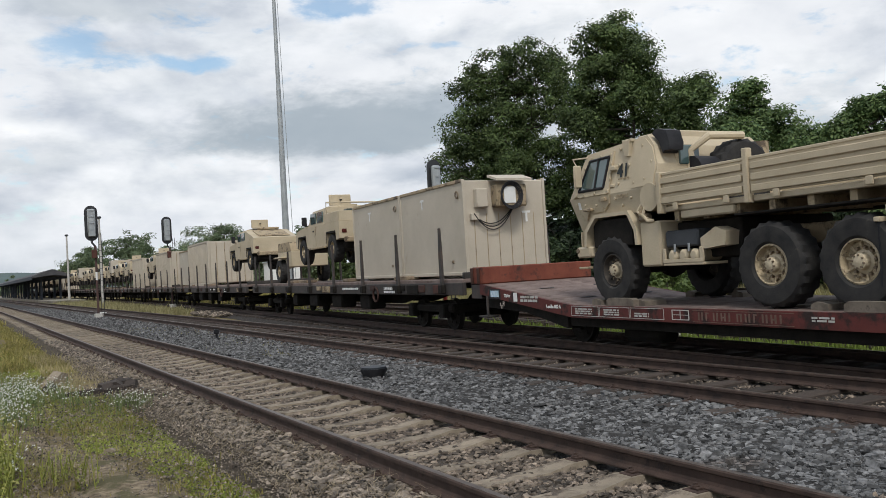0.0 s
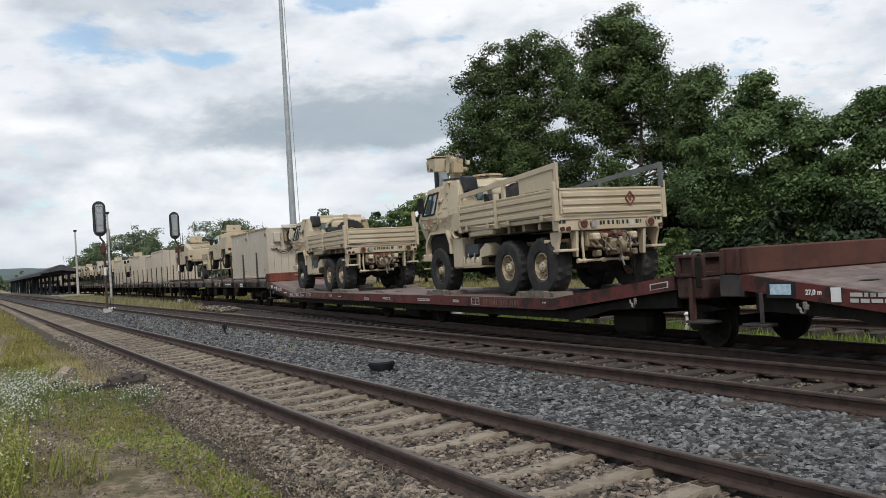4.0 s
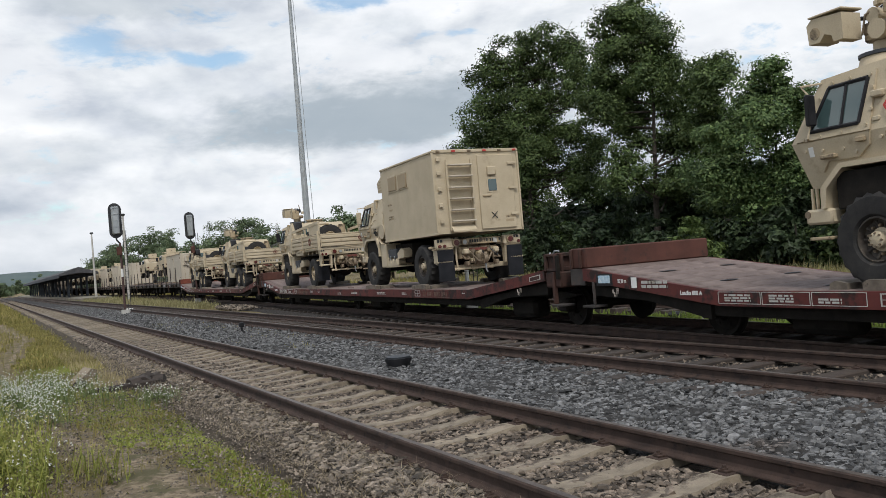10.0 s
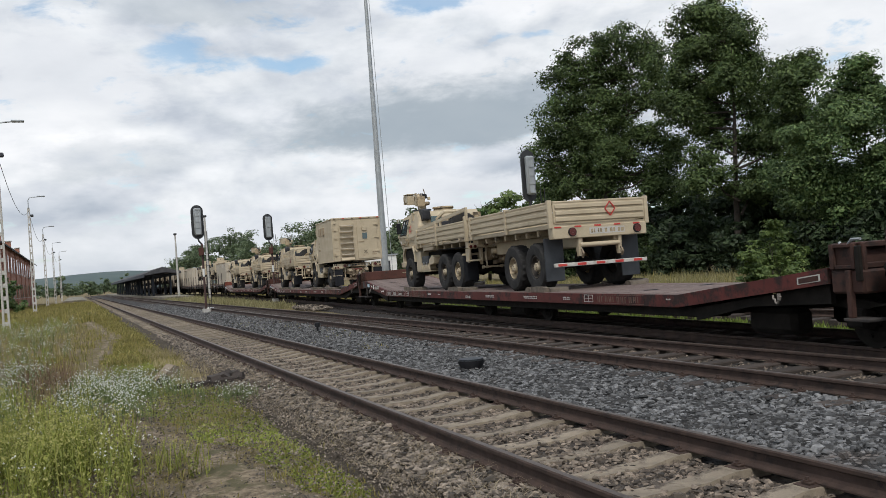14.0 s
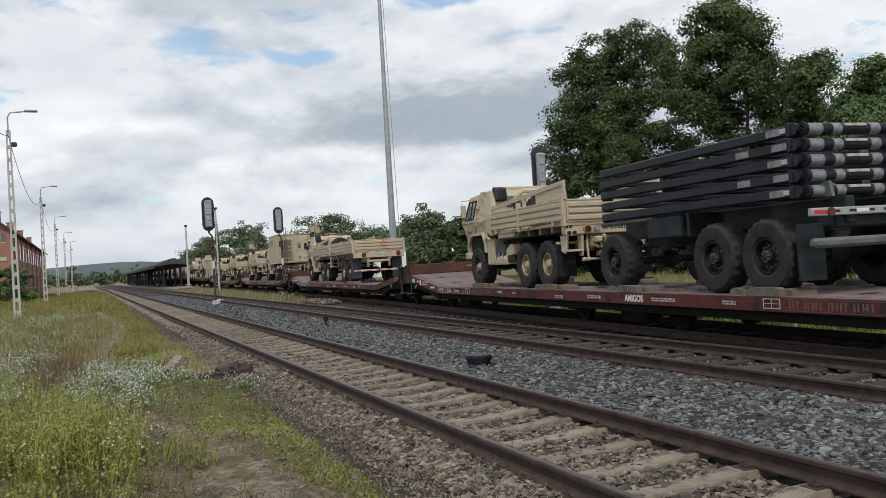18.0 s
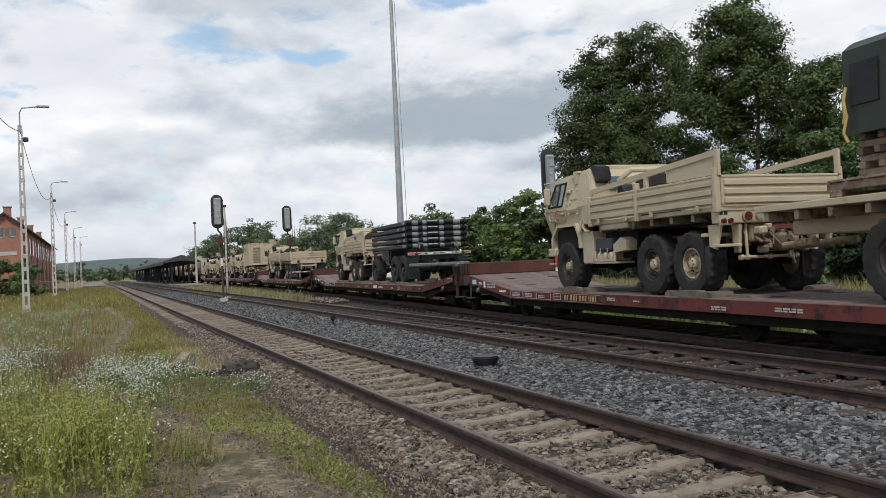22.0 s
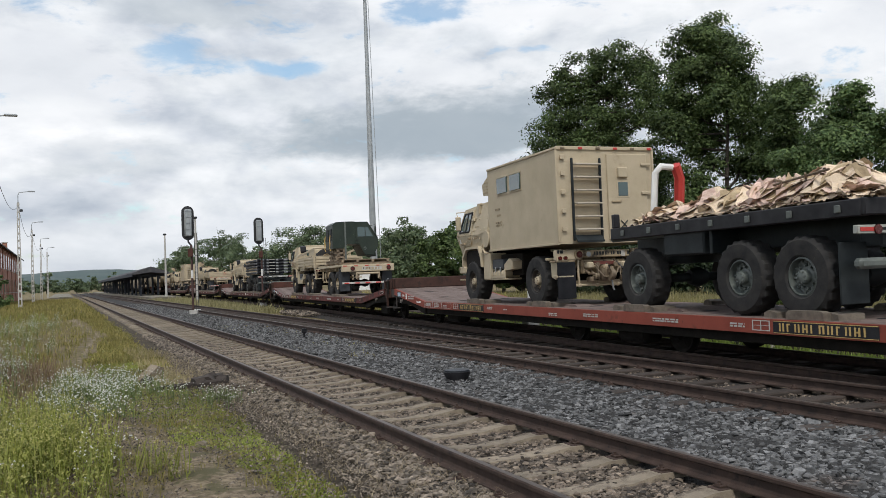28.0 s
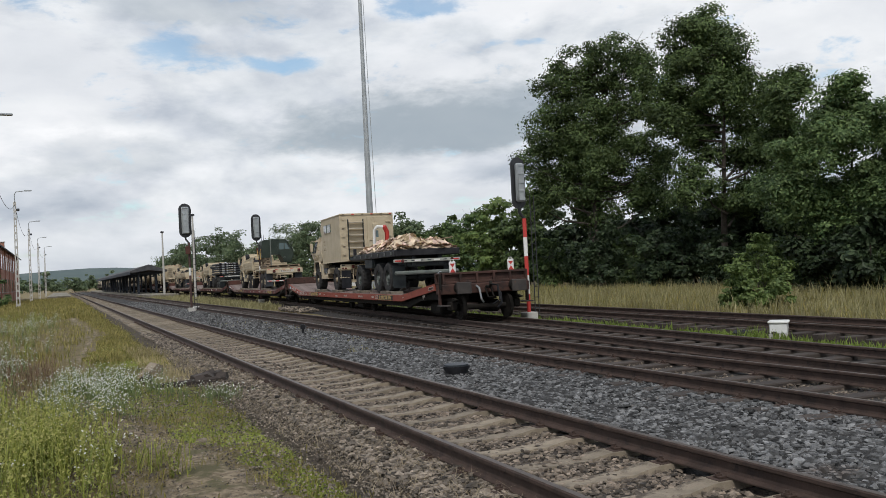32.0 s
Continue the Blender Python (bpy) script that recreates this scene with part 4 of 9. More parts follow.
# ---- trees ----
def tree(name, x, y, height, crown, leaf, label, seed, leaves=26000, size=0.15, trunk=0.28, clump=0.55, low=0.2, category="tree", limbs=9):
    """crown: blobs (dx, dy, z, rx, rz) as fractions of the height. A trunk with limbs, and leaves in clumps over the blobs."""
    rng = np.random.default_rng(seed)
    t = thing(name, label, category, at=pose(x, y, -0.25))
    H = height
    m = MB()
    bend = rng.normal(0, 0.03 * H, 2)
    pts = [(0, 0, -0.1), (bend[0] * 0.3, bend[1] * 0.3, H * 0.25), (bend[0], bend[1], H * 0.55), (bend[0] * 1.3, bend[1] * 1.3, H * 0.78)]
    for (a, b), (ra, rb) in zip(zip(pts, pts[1:]), ((1.15, 0.8), (0.8, 0.4), (0.4, 0.05))):
        m.cyl(a, b, trunk * ra, trunk * rb, 10, False)
    for dx, dy, z, rx, rz in crown:
        o = Vector((bend[0] * 0.8, bend[1] * 0.8, H * max(z - rz * 1.2, 0.18)))
        e = Vector((dx * H, dy * H, z * H))
        mid = o.lerp(e, 0.5) + Vector((0, 0, -0.02 * H))
        m.cyl(o, mid, trunk * 0.42, trunk * 0.26, 7, False)
        m.cyl(mid, e, trunk * 0.26, trunk * 0.08, 7, False)
        for _ in range(5):
            q = e + Vector(rng.normal(0, 1, 3)) * rx * H * 0.55
            m.cyl(mid.lerp(e, rng.uniform(0.2, 1)), q, trunk * 0.12, trunk * 0.03, 5, False)
    part("trunk", m, BARK, t)
    # every blob of the crown breaks up into boughs, every bough into leaf clumps
    boughs = []
    for dx, dy, z, rx, rz in crown:
        for _ in range(limbs):
            d = rng.normal(0, 1, 3)
            d /= np.linalg.norm(d)
            k = rng.uniform(0.35, 0.95)
            boughs.append((dx + d[0] * rx * k, dy + d[1] * rx * k, z + d[2] * rz * k, rx * rng.uniform(0.32, 0.55), rz * rng.uniform(0.28, 0.45)))
    bo = np.array(boughs) * H
    nc = max(60, int(leaves / 60))
    pick = rng.choice(len(bo), nc, p=bo[:, 3] ** 2 / (bo[:, 3] ** 2).sum())
    d = rng.normal(0, 1, (nc, 3)) + [0, 0, 0.5]
    d /= np.linalg.norm(d, axis=1)[:, None]
    cc = bo[pick, :3] + d * np.stack([bo[pick, 3], bo[pick, 3], bo[pick, 4]], -1) * rng.uniform(0.5, 1.05, nc)[:, None]
    cc[:, 2] = np.maximum(cc[:, 2], low * H * 0.3 + 0.2)
    per = leaves // nc
    n = nc * per
    off = np.clip(rng.normal(0, 1, (n, 3)), -1.2, 1.2)
    sz = clump * rng.uniform(0.6, 1.3, nc).repeat(per)
    c = np.repeat(cc, per, 0) + off * (sz[:, None] * [0.6, 0.6, 0.34])
    nrm = off * 0.5 + np.repeat(d, per, 0) * 0.7 + rng.normal(0, 0.5, (n, 3)) + [0, 0, 0.5]
    nrm /= np.linalg.norm(nrm, axis=1)[:, None]
    u = np.cross(nrm, rng.normal(0, 1, (n, 3)))
    u /= np.linalg.norm(u, axis=1)[:, None] + 1e-9
    w = np.cross(nrm, u)
    L = size * rng.uniform(0.6, 1.4, n)[:, None]
    vs = np.stack([c - u * L * 0.6, c + w * L * 0.36 + nrm * L * 0.08, c + u * L * 0.6, c - w * L * 0.36 + nrm * L * 0.08], 1)
    part("crown", quick("crown", vs.reshape(-1, 3), np.arange(n * 4).reshape(-1, 4), leaf), leaf, t)
    return t


OAK = [(0, 0, 0.83, 0.17, 0.15), (-0.15, 0.03, 0.72, 0.16, 0.15), (0.15, -0.04, 0.73, 0.16, 0.15), (-0.23, 0.0, 0.54, 0.15, 0.14), (0.22, 0, 0.54, 0.16, 0.14),
       (0, -0.16, 0.60, 0.17, 0.15), (0, 0.14, 0.64, 0.17, 0.15), (-0.16, -0.1, 0.38, 0.17, 0.13), (0.17, -0.1, 0.37, 0.17, 0.13), (0, -0.1, 0.24, 0.2, 0.13), (-0.2, 0, 0.22, 0.16, 0.12), (0.2, 0, 0.22, 0.16, 0.12)]
BUSHY = [(0, 0, 0.76, 0.26, 0.24), (-0.25, 0, 0.5, 0.26, 0.28), (0.25, 0, 0.52, 0.26, 0.28), (0, -0.15, 0.35, 0.3, 0.26), (0, 0.2, 0.45, 0.28, 0.3), (-0.2, -0.1, 0.22, 0.26, 0.18), (0.22, -0.1, 0.22, 0.26, 0.18)]


def crown_of(az0, dist, height, blobs, seed):
    """Crown blobs from (bearing, elevation, angular radius), as seen over the meadow, in fractions of the height."""
    rng, a0, out = random.Random(seed), radians(az0), []
    for az, el, r in blobs:
        lat, deep = dist * math.tan(radians(az - az0)), rng.uniform(-0.9, 0.9)
        x, y = lat * math.cos(a0) + deep * math.sin(a0), -lat * math.sin(a0) + deep * math.cos(a0)
        out.append((x / height, y / height, (EYE + 0.25 + dist * math.tan(radians(el))) / height, dist * radians(r * 1.16) / height, dist * radians(r * 1.05) / height))
    return out


def at_bearing(az, x):
    return x, x / math.tan(radians(az))


def plant_trees():
    # the big group behind the meadow: bearing, line, height, shape, leaves, kind of leaf
    groups = [(35.0, 52, 16.5, LEAF_OAK, 60000, "large spreading dark-green oak",
               [(30.9, 6.6, 1.2), (31.6, 8.9, 1.2), (32.3, 11.3, 1.2), (33.6, 12.7, 1.2), (35.0, 13.3, 1.3), (36.6, 13.6, 1.3), (37.9, 13.2, 1.1), (39.0, 12.2, 0.9), (34.2, 11.4, 1.3), (37.2, 12.0, 1.3), (36.2, 7.4, 1.4), (34.6, 7.0, 1.5), (39.4, 10.0, 1.1),
                (39.5, 6.2, 1.2), (35.4, 10.2, 1.6), (37.6, 9.9, 1.5), (33.2, 8.6, 1.6), (31.8, 5.0, 1.4), (33.6, 5.0, 1.7), (36.6, 5.3, 1.7), (38.4, 7.2, 1.4), (30.8, 4.0, 1.2), (35.2, 3.4, 1.6), (38.4, 3.6, 1.6), (36.2, 11.6, 0.9), (38.4, 11.3, 1.1), (38.4, 5.2, 1.0), (32.9, 9.9, 1.3), (31.9, 7.5, 1.2), (33.2, 6.6, 1.4), (34.4, 8.8, 1.4), (31.2, 5.4, 1.0), (35.2, 5.4, 1.3), (36.4, 8.9, 1.2)]),
              (42.8, 46, 15.8, LEAF_OAK, 46000, "tallest oak, sky showing between its limbs",
               [(41.2, 13.9, 1.2), (42.4, 14.6, 1.2), (43.2, 13.8, 1.1), (43.9, 12.9, 1.0), (40.6, 12.6, 1.0), (42.2, 12.2, 1.5), (44.1, 11.2, 1.1), (41.0, 10.2, 1.2), (40.2, 8.4, 1.0), (43.4, 9.6, 1.6), (45.4, 9.4, 1.3),
                (41.8, 7.2, 1.4), (44.2, 6.8, 1.6), (41.5, 4.5, 1.5), (45.9, 6.4, 1.4), (43.9, 3.8, 1.6), (40.2, 11.2, 1.0), (42.4, 10.8, 1.0), (41.5, 9.0, 1.0), (39.8, 9.2, 0.8)]),
              (47.4, 43, 11.6, LEAF_OAK, 12500, "dark tree with a small round top",
               [(46.5, 10.9, 0.7), (47.4, 10.9, 0.7), (47.6, 9.9, 0.7), (47.3, 9.0, 1.1), (46.6, 7.2, 1.2), (47.8, 6.0, 1.3), (47.2, 4.0, 1.4)]),
              (49.8, 35, 8.9, LEAF_ASH, 27000, "lighter green ash tree with upright branches",
               [(50.6, 9.5, 0.85), (49.6, 9.0, 0.9), (51.5, 8.2, 1.0), (48.6, 7.8, 1.1), (52.4, 7.0, 1.0), (47.2, 6.0, 1.2), (49.8, 6.2, 1.6), (52.6, 5.0, 1.1), (51.6, 3.6, 1.6), (47.6, 3.4, 1.6), (45.8, 3.8, 1.2), (49.6, 2.0, 1.7)]),
              (53.9, 35, 7.0, LEAF_ASH, 13000, "low green ash among taller trees", [(53.2, 6.2, 0.9), (54.3, 6.3, 0.9), (53.6, 4.6, 1.2), (54.6, 3.4, 1.4), (53.2, 2.6, 1.5), (54.8, 1.6, 1.4)]),
              (57.6, 33, 7.8, LEAF_ASH, 26000, "broad green ash at the end of the row",
               [(55.9, 7.0, 0.9), (57.0, 7.9, 0.9), (58.4, 8.3, 1.0), (60.2, 8.0, 1.2), (56.0, 4.8, 1.4), (58.0, 5.4, 1.6), (60.4, 4.8, 1.6), (57.0, 2.3, 1.5), (59.4, 2.0, 1.5)]),
              (64.0, 31, 7.8, LEAF_ASH, 12000, "broad green ash beyond the row", [(62.6, 7.5, 1.6), (64.6, 8.2, 1.6), (66.3, 6.8, 1.6), (63.2, 4.4, 2.0), (65.6, 4.0, 2.0)])]
    for i, (az, dist, h, leaf, n, label, blobs) in enumerate(groups):
        big = leaf is LEAF_OAK
        tree("oak_tree" if big else "ash_tree", dist * math.sin(radians(az)), dist * math.cos(radians(az)), h, crown_of(az, dist, h, blobs, i), leaf, label, 100 + i, int(n * 1.9), 0.132 if big else 0.11, 0.18 if big else 0.12, 0.60 if big else 0.42, limbs=15)
    # the undergrowth below and behind them, shade worked into its dark leaf colour
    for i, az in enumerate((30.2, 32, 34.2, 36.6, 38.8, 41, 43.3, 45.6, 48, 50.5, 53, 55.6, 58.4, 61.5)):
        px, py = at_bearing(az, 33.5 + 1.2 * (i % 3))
        tree("shrub", px, py, 4.6 + 0.9 * ((i * 7) % 3), BUSHY, LEAF_SHADED, "dense shrub under the trees, its leaves coloured dark as shade", 140 + i, 3600, 0.32, 0.1, 0.6, category="shrub")
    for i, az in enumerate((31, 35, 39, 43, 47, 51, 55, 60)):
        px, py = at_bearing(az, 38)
        tree("shrub", px, py, 7.5 - 0.12 * (az - 31), BUSHY, LEAF_SHADED, "shrub closing the view behind the trees, leaves coloured dark as shade", 160 + i, 3500, 0.45, 0.1, 0.8, category="shrub")
    # most shrubs at the edge take the same shade-darkened leaves
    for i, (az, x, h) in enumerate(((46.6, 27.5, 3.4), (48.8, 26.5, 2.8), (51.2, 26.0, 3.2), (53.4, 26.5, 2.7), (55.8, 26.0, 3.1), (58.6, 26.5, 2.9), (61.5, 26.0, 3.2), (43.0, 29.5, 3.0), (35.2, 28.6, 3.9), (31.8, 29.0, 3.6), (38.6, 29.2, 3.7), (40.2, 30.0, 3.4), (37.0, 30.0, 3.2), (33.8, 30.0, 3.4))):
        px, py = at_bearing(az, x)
        tree("shrub", px, py, h, BUSHY, LEAF_SHADED if i % 3 else LEAF_OAK, "leafy shrub at the wood's edge", 300 + i, 4200, 0.18, 0.05, 0.42, category="shrub")
    tree("bush", 19.1, 19.3, 2.25, BUSHY, LEAF_LT, "young green bush at the meadow's edge", 180, 7000, 0.10, 0.03, 0.2, category="bush")
    tree("bush", 18.5, 19.6, 0.95, BUSHY, LEAF_LT, "smaller green bush at the meadow's edge", 181, 2500, 0.09, 0.03, 0.14, category="bush")
    # lighter trees farther along the line
    for i, (az, d, h, leaf) in enumerate(((28.3, 68, 7.6, LEAF_LT), (26.6, 74, 7.0, LEAF_ASH), (25.0, 80, 7.2, LEAF_OAK), (23.4, 95, 6.6, LEAF_OAK), (29.6, 62, 6.2, LEAF_OAK))):
        tree("birch_tree", d * math.sin(radians(az)), d * math.cos(radians(az)), h, OAK if i else BUSHY, leaf, "young light-green tree by the line" if leaf is LEAF_LT else "green tree by the line", 200 + i, 9000, 0.26, 0.15, 0.5, limbs=13)
    # far crowns use the haze-paled leaf colour
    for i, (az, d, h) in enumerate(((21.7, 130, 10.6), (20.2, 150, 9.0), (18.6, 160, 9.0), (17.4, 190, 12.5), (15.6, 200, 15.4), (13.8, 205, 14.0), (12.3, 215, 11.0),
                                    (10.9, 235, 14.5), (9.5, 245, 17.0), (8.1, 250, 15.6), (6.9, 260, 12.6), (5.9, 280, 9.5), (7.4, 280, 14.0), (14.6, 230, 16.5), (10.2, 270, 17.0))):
        tree("lime_tree", d * math.sin(radians(az)), d * math.cos(radians(az)), h, BUSHY if i % 2 else OAK, LEAF_HAZE, "distant broad green tree", 220 + i, 7500, 0.42, 0.3, 1.5, limbs=26)
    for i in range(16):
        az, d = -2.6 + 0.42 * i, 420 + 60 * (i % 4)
        tree("lime_tree", d * math.sin(radians(az)), d * math.cos(radians(az)), 5.0 + 2.2 * ((i * 5) % 3), BUSHY, LEAF_HAZE, "small tree far beyond the station", 260 + i, 900, 0.9, 0.2, 1.2)
    for i, (x, y, h) in enumerate(((-8.6, 92, 5.0), (-6.9, 98, 4.2), (-10.8, 90, 5.6))):
        tree("bush", x, y, h, BUSHY, LEAF_ASH, "green bush before the station building", 240 + i, 4500, 0.22, 0.05, 0.45, category="bush")


plant_trees()


# ---- lineside things ----
DARKM = mat("rusty_dark_paint", (0.045, 0.025, 0.022), (0.08, 0.04, 0.034), 4, 0.7, 0, 0.1, 40)


def signal(x, y, top, head, r, label, stripes):
    """A light signal: a mast, a tall oval head seen from behind, ladder hoops and a foot."""
    t = thing("railway_signal", label, "railway signal", "railway signals", at=pose(x, y, -0.22))
    h0, h1 = top - head, top
    part("foot", MB().box(-0.2, 0.2, -0.2, 0.2, 0, 0.28, 0.02), CONC, t, "concrete footing")
    top_z = h0 - 0.3
    pattern = [(0.5, DARKM), (0.62, WHITE), (1.0, DARKM)] if stripes < 7 else [(0.2, REDP), (0.4, WHITE), (0.6, REDP), (0.8, WHITE), (1.0, REDP)]
    z = 0.25
    for f, paint in pattern:
        q = 0.25 + (top_z - 0.25) * f
        part("mast", MB().cyl((0, 0, z), (0, 0, q), 0.065, n=12), paint, t, "white mast section" if paint is WHITE else "dark mast section" if paint is DARKM else "red mast section")
        z = q
    part("bracket", MB().tube([(0, 0, h0 - 0.4), (0, 0, h0 - 0.3), (-0.16, 0, h0 - 0.1), (-0.16, 0, h0 + 0.1)], 0.05), DARKP, t)
    prof = [(-0.16 + r * math.cos(a), h0 + r + r * math.sin(a)) for a in np.linspace(math.pi, 2 * math.pi, 13)] + \
           [(-0.16 + r * math.cos(a), h1 - r + r * math.sin(a)) for a in np.linspace(0, math.pi, 13)]
    m, n = MB(), len(prof)
    m.add([(p, -0.03, q) for p, q in prof] + [(p, 0.03, q) for p, q in prof], [list(range(n)), list(range(2 * n - 1, n - 1, -1))] + [[i, (i + 1) % n, n + (i + 1) % n, n + i] for i in range(n)])
    b = part("backboard", m, DARKP, t, "black oval backboard")
    m = MB()
    m.box(-0.16 - r * 0.6, -0.16 + r * 0.6, -0.22, -0.034, h0 + 0.2, h1 - 0.2, 0.05)
    c = part("lamp_case", m, GALV, b, "pale grey lamp case on the back")
    for i in range(5):
        zz = h0 + 0.28 + (h1 - h0 - 0.55) * i / 4
        part("latch", MB().box(-0.16 - r * 0.45, -0.16 + r * 0.45, -0.242, -0.223, zz - 0.035, zz + 0.035, 0.008), GALV, b)
        part("hood", MB().cyl((-0.16, 0.03, zz), (-0.16, 0.26, zz - 0.02), r * 0.42, r * 0.46, 14, False), DARKP, b)
    if stripes < 7:
        part("relay_box", MB().box(-0.22, 0.06, -0.2, -0.07, h0 - 0.95, h0 - 0.5, 0.02), RUSTW, t)
    m = MB().cyl((0.16, -0.12, 0.2), (0.16, -0.12, h0 + 0.4), 0.016, n=6).cyl((0.30, -0.12, 0.2), (0.30, -0.12, h0 + 0.4), 0.016, n=6)
    for i in range(int(h0 / 0.33)):
        m.cyl((0.16, -0.12, 0.4 + i * 0.33), (0.30, -0.12, 0.4 + i * 0.33), 0.012, n=6)
    part("ladder", m, DARKP, t)
    return t


signal(6.66, 49.3, 6.17, 1.93, 0.34, "tall light signal with black oval head on a dark mast", 5)
signal(12.70, 59.0, 6.23, 1.86, 0.33, "light signal with black oval head beside the train's track", 5)
signal(13.12, 22.7, 5.07, 1.60, 0.23, "light signal on a red and white striped mast", 7)


def relay_case(x, y, w, d, h, material, label, legs=True):
    t = thing("relay_box", label, "relay box", at=pose(x, y, -0.26, 0, 0, 40))
    part("body", MB().box(-w / 2, w / 2, -d / 2, d / 2, 0.06, h, 0.015), material, t)
    part("lid", MB().box(-w / 2 - 0.03, w / 2 + 0.03, -d / 2 - 0.03, d / 2 + 0.03, h + 0.002, h + 0.05, 0.015), material, t)
    part("plinth", MB().box(-w / 2 - 0.02, w / 2 + 0.02, -d / 2 - 0.02, d / 2 + 0.02, -0.05, 0.057, 0.01), CONC, t)
    part("lock", MB().box(-0.03, 0.03, -d / 2 - 0.02, -d / 2 - 0.002, h * 0.5, h * 0.6, 0.004), GALV, t)
    return t


relay_case(13.85, 13.45, 0.42, 0.36, 0.27, WHITE, "pale grey metal relay box on the grass")
relay_case(7.13, 51.2, 0.27, 0.27, 0.26, WHITE, "low white cable box at a signal's foot")


def point_lamp():
    t = thing("cable_pit", "black round tapered pit cover standing in the ballast", "cable pit", at=pose(5.67, 12.2, -0.235))
    part("bowl", MB().lathe([(0.10, 0), (0.13, 0.005), (0.215, 0.17), (0.22, 0.2), (0.20, 0.2), (0.19, 0.17), (0.0, 0.165)], 20).mesh("bowl", BLACK), BLACK, t, at=pose(0, 0, 0, 0, -90, 0))
    part("lid", MB().lathe([(0.0, 0.168), (0.19, 0.17), (0.20, 0.225), (0.03, 0.235), (0.0, 0.236)], 20).mesh("lid", NAVY), NAVY, t, at=pose(0, 0, 0, 0, -90, 0))
    t = thing("track_marker", "small black track sensor post in the ballast", "track sensor", at=pose(6.3, 23.9, -0.24))
    part("post", MB().box(-0.03, 0.03, -0.03, 0.03, 0, 0.22, 0.008), BLACK, t)
    part("head", MB().box(-0.07, 0.07, -0.06, 0.06, 0.223, 0.36, 0.02), BLACK, t)
    t = thing("track_stone", "dark lump of rubber beside the track", "debris", at=pose(13.2, 13.9, -0.27))
    part("lump", MB().box(-0.16, 0.16, -0.1, 0.1, 0, 0.16, 0.05), BLACK, t)
    t = thing("foundation_block", "sunken weathered slab with broken lumps and a pale concrete shard", "concrete block", at=pose(1.78, 14.7, -0.18, 0, 0, 8))
    part("slab", MB().box(-0.62, 0.50, -0.42, 0.45, -0.08, 0.055, 0.03), SLABM, t, "flat weathered slab", at=pose(0, 0, 0, 2, -2, 0))
    part("slab_edge", MB().box(-0.6, 0.45, -0.52, -0.43, -0.10, 0.10, 0.03), SLEEPW, t, "dark timber edge", at=pose(0, 0, 0, 0, -1, 2))
    part("shard", MB().prism([(-0.22, -0.1), (0.20, -0.1), (0.20, 0.20), (0.10, 0.24), (-0.20, 0.03)], -0.13, 0.13), SLEEPC, t, "pale broken concrete", at=pose(-0.22, 1.32, 0.02, 4, 6, -75))
    for k, (x, y, z, a) in enumerate(((0.42, -0.1, 0.10, 20), (0.30, -0.35, 0.09, 70), (0.58, -0.3, 0.06, -30), (0.62, 0.1, 0.05, 40), (0.15, -0.40, 0.08, 10), (-0.5, 0.3, 0.07, 60))):
        part("rubble", MB().prism([(-0.13, -0.05), (0.12, -0.05), (0.10, 0.05), (-0.02, 0.085), (-0.12, 0.03)], -0.08, 0.09), SLEEPW, t, at=pose(x, y, z, 5 * k, -8, a))
    for i, (x, y, s) in enumerate(((0.45, 11.0, 0.10), (1.3, 9.2, 0.07), (-0.3, 9.9, 0.08))):
        m = MB().prism([(-s, -0.04), (s, -0.04), (s * 0.7, s * 0.3), (s * 0.1, s * 0.45), (-s * 0.8, s * 0.22)], -s * 0.6, s * 0.7)
        tagged(part("stone", m, SLEEPC, at=pose(x, y, gz(x, y) + 0.01, 5 * i, 7, 50 * i)), "flat pale stone lying in the grass", "stone")


point_lamp()


def floodlight_mast():
    az, d = radians(19.6), 88.0
    t = thing("floodlight_mast", "very tall tapered grey steel floodlight mast", "mast", at=pose(d * math.sin(az), d * math.cos(az), -0.2))
    zs = [0, 7, 14, 21, 31.5]
    for i in range(4):
        part("section", MB().cyl((0, 0, zs[i]), (0, 0, zs[i + 1]), 0.40 - 0.058 * i, 0.40 - 0.058 * (i + 1) + 0.012, 14), GALV, t)
        part("flange", MB().cyl((0, 0, zs[i + 1] - 0.08), (0, 0, zs[i + 1] + 0.08), 0.39 - 0.058 * (i + 1), n=14), GALV, t)
    part("cable", MB().cyl((0.72, -0.25, 0), (0.3, -0.12, 31.2), 0.03, n=6), GALV, t, "thin down cable")
    part("platform", MB().cyl((0, 0, 31.5), (0, 0, 31.65), 0.9, n=16), GALV, t)
    for k in range(8):
        a = k * math.pi / 4
        part("floodlight", MB().box(-0.2, 0.2, -0.12, 0.12, 0, 0.36, 0.03), DARKP, t, at=pose(0.95 * math.cos(a), 0.95 * math.sin(a), 31.66, 0, 0, math.degrees(a) + 90))


floodlight_mast()


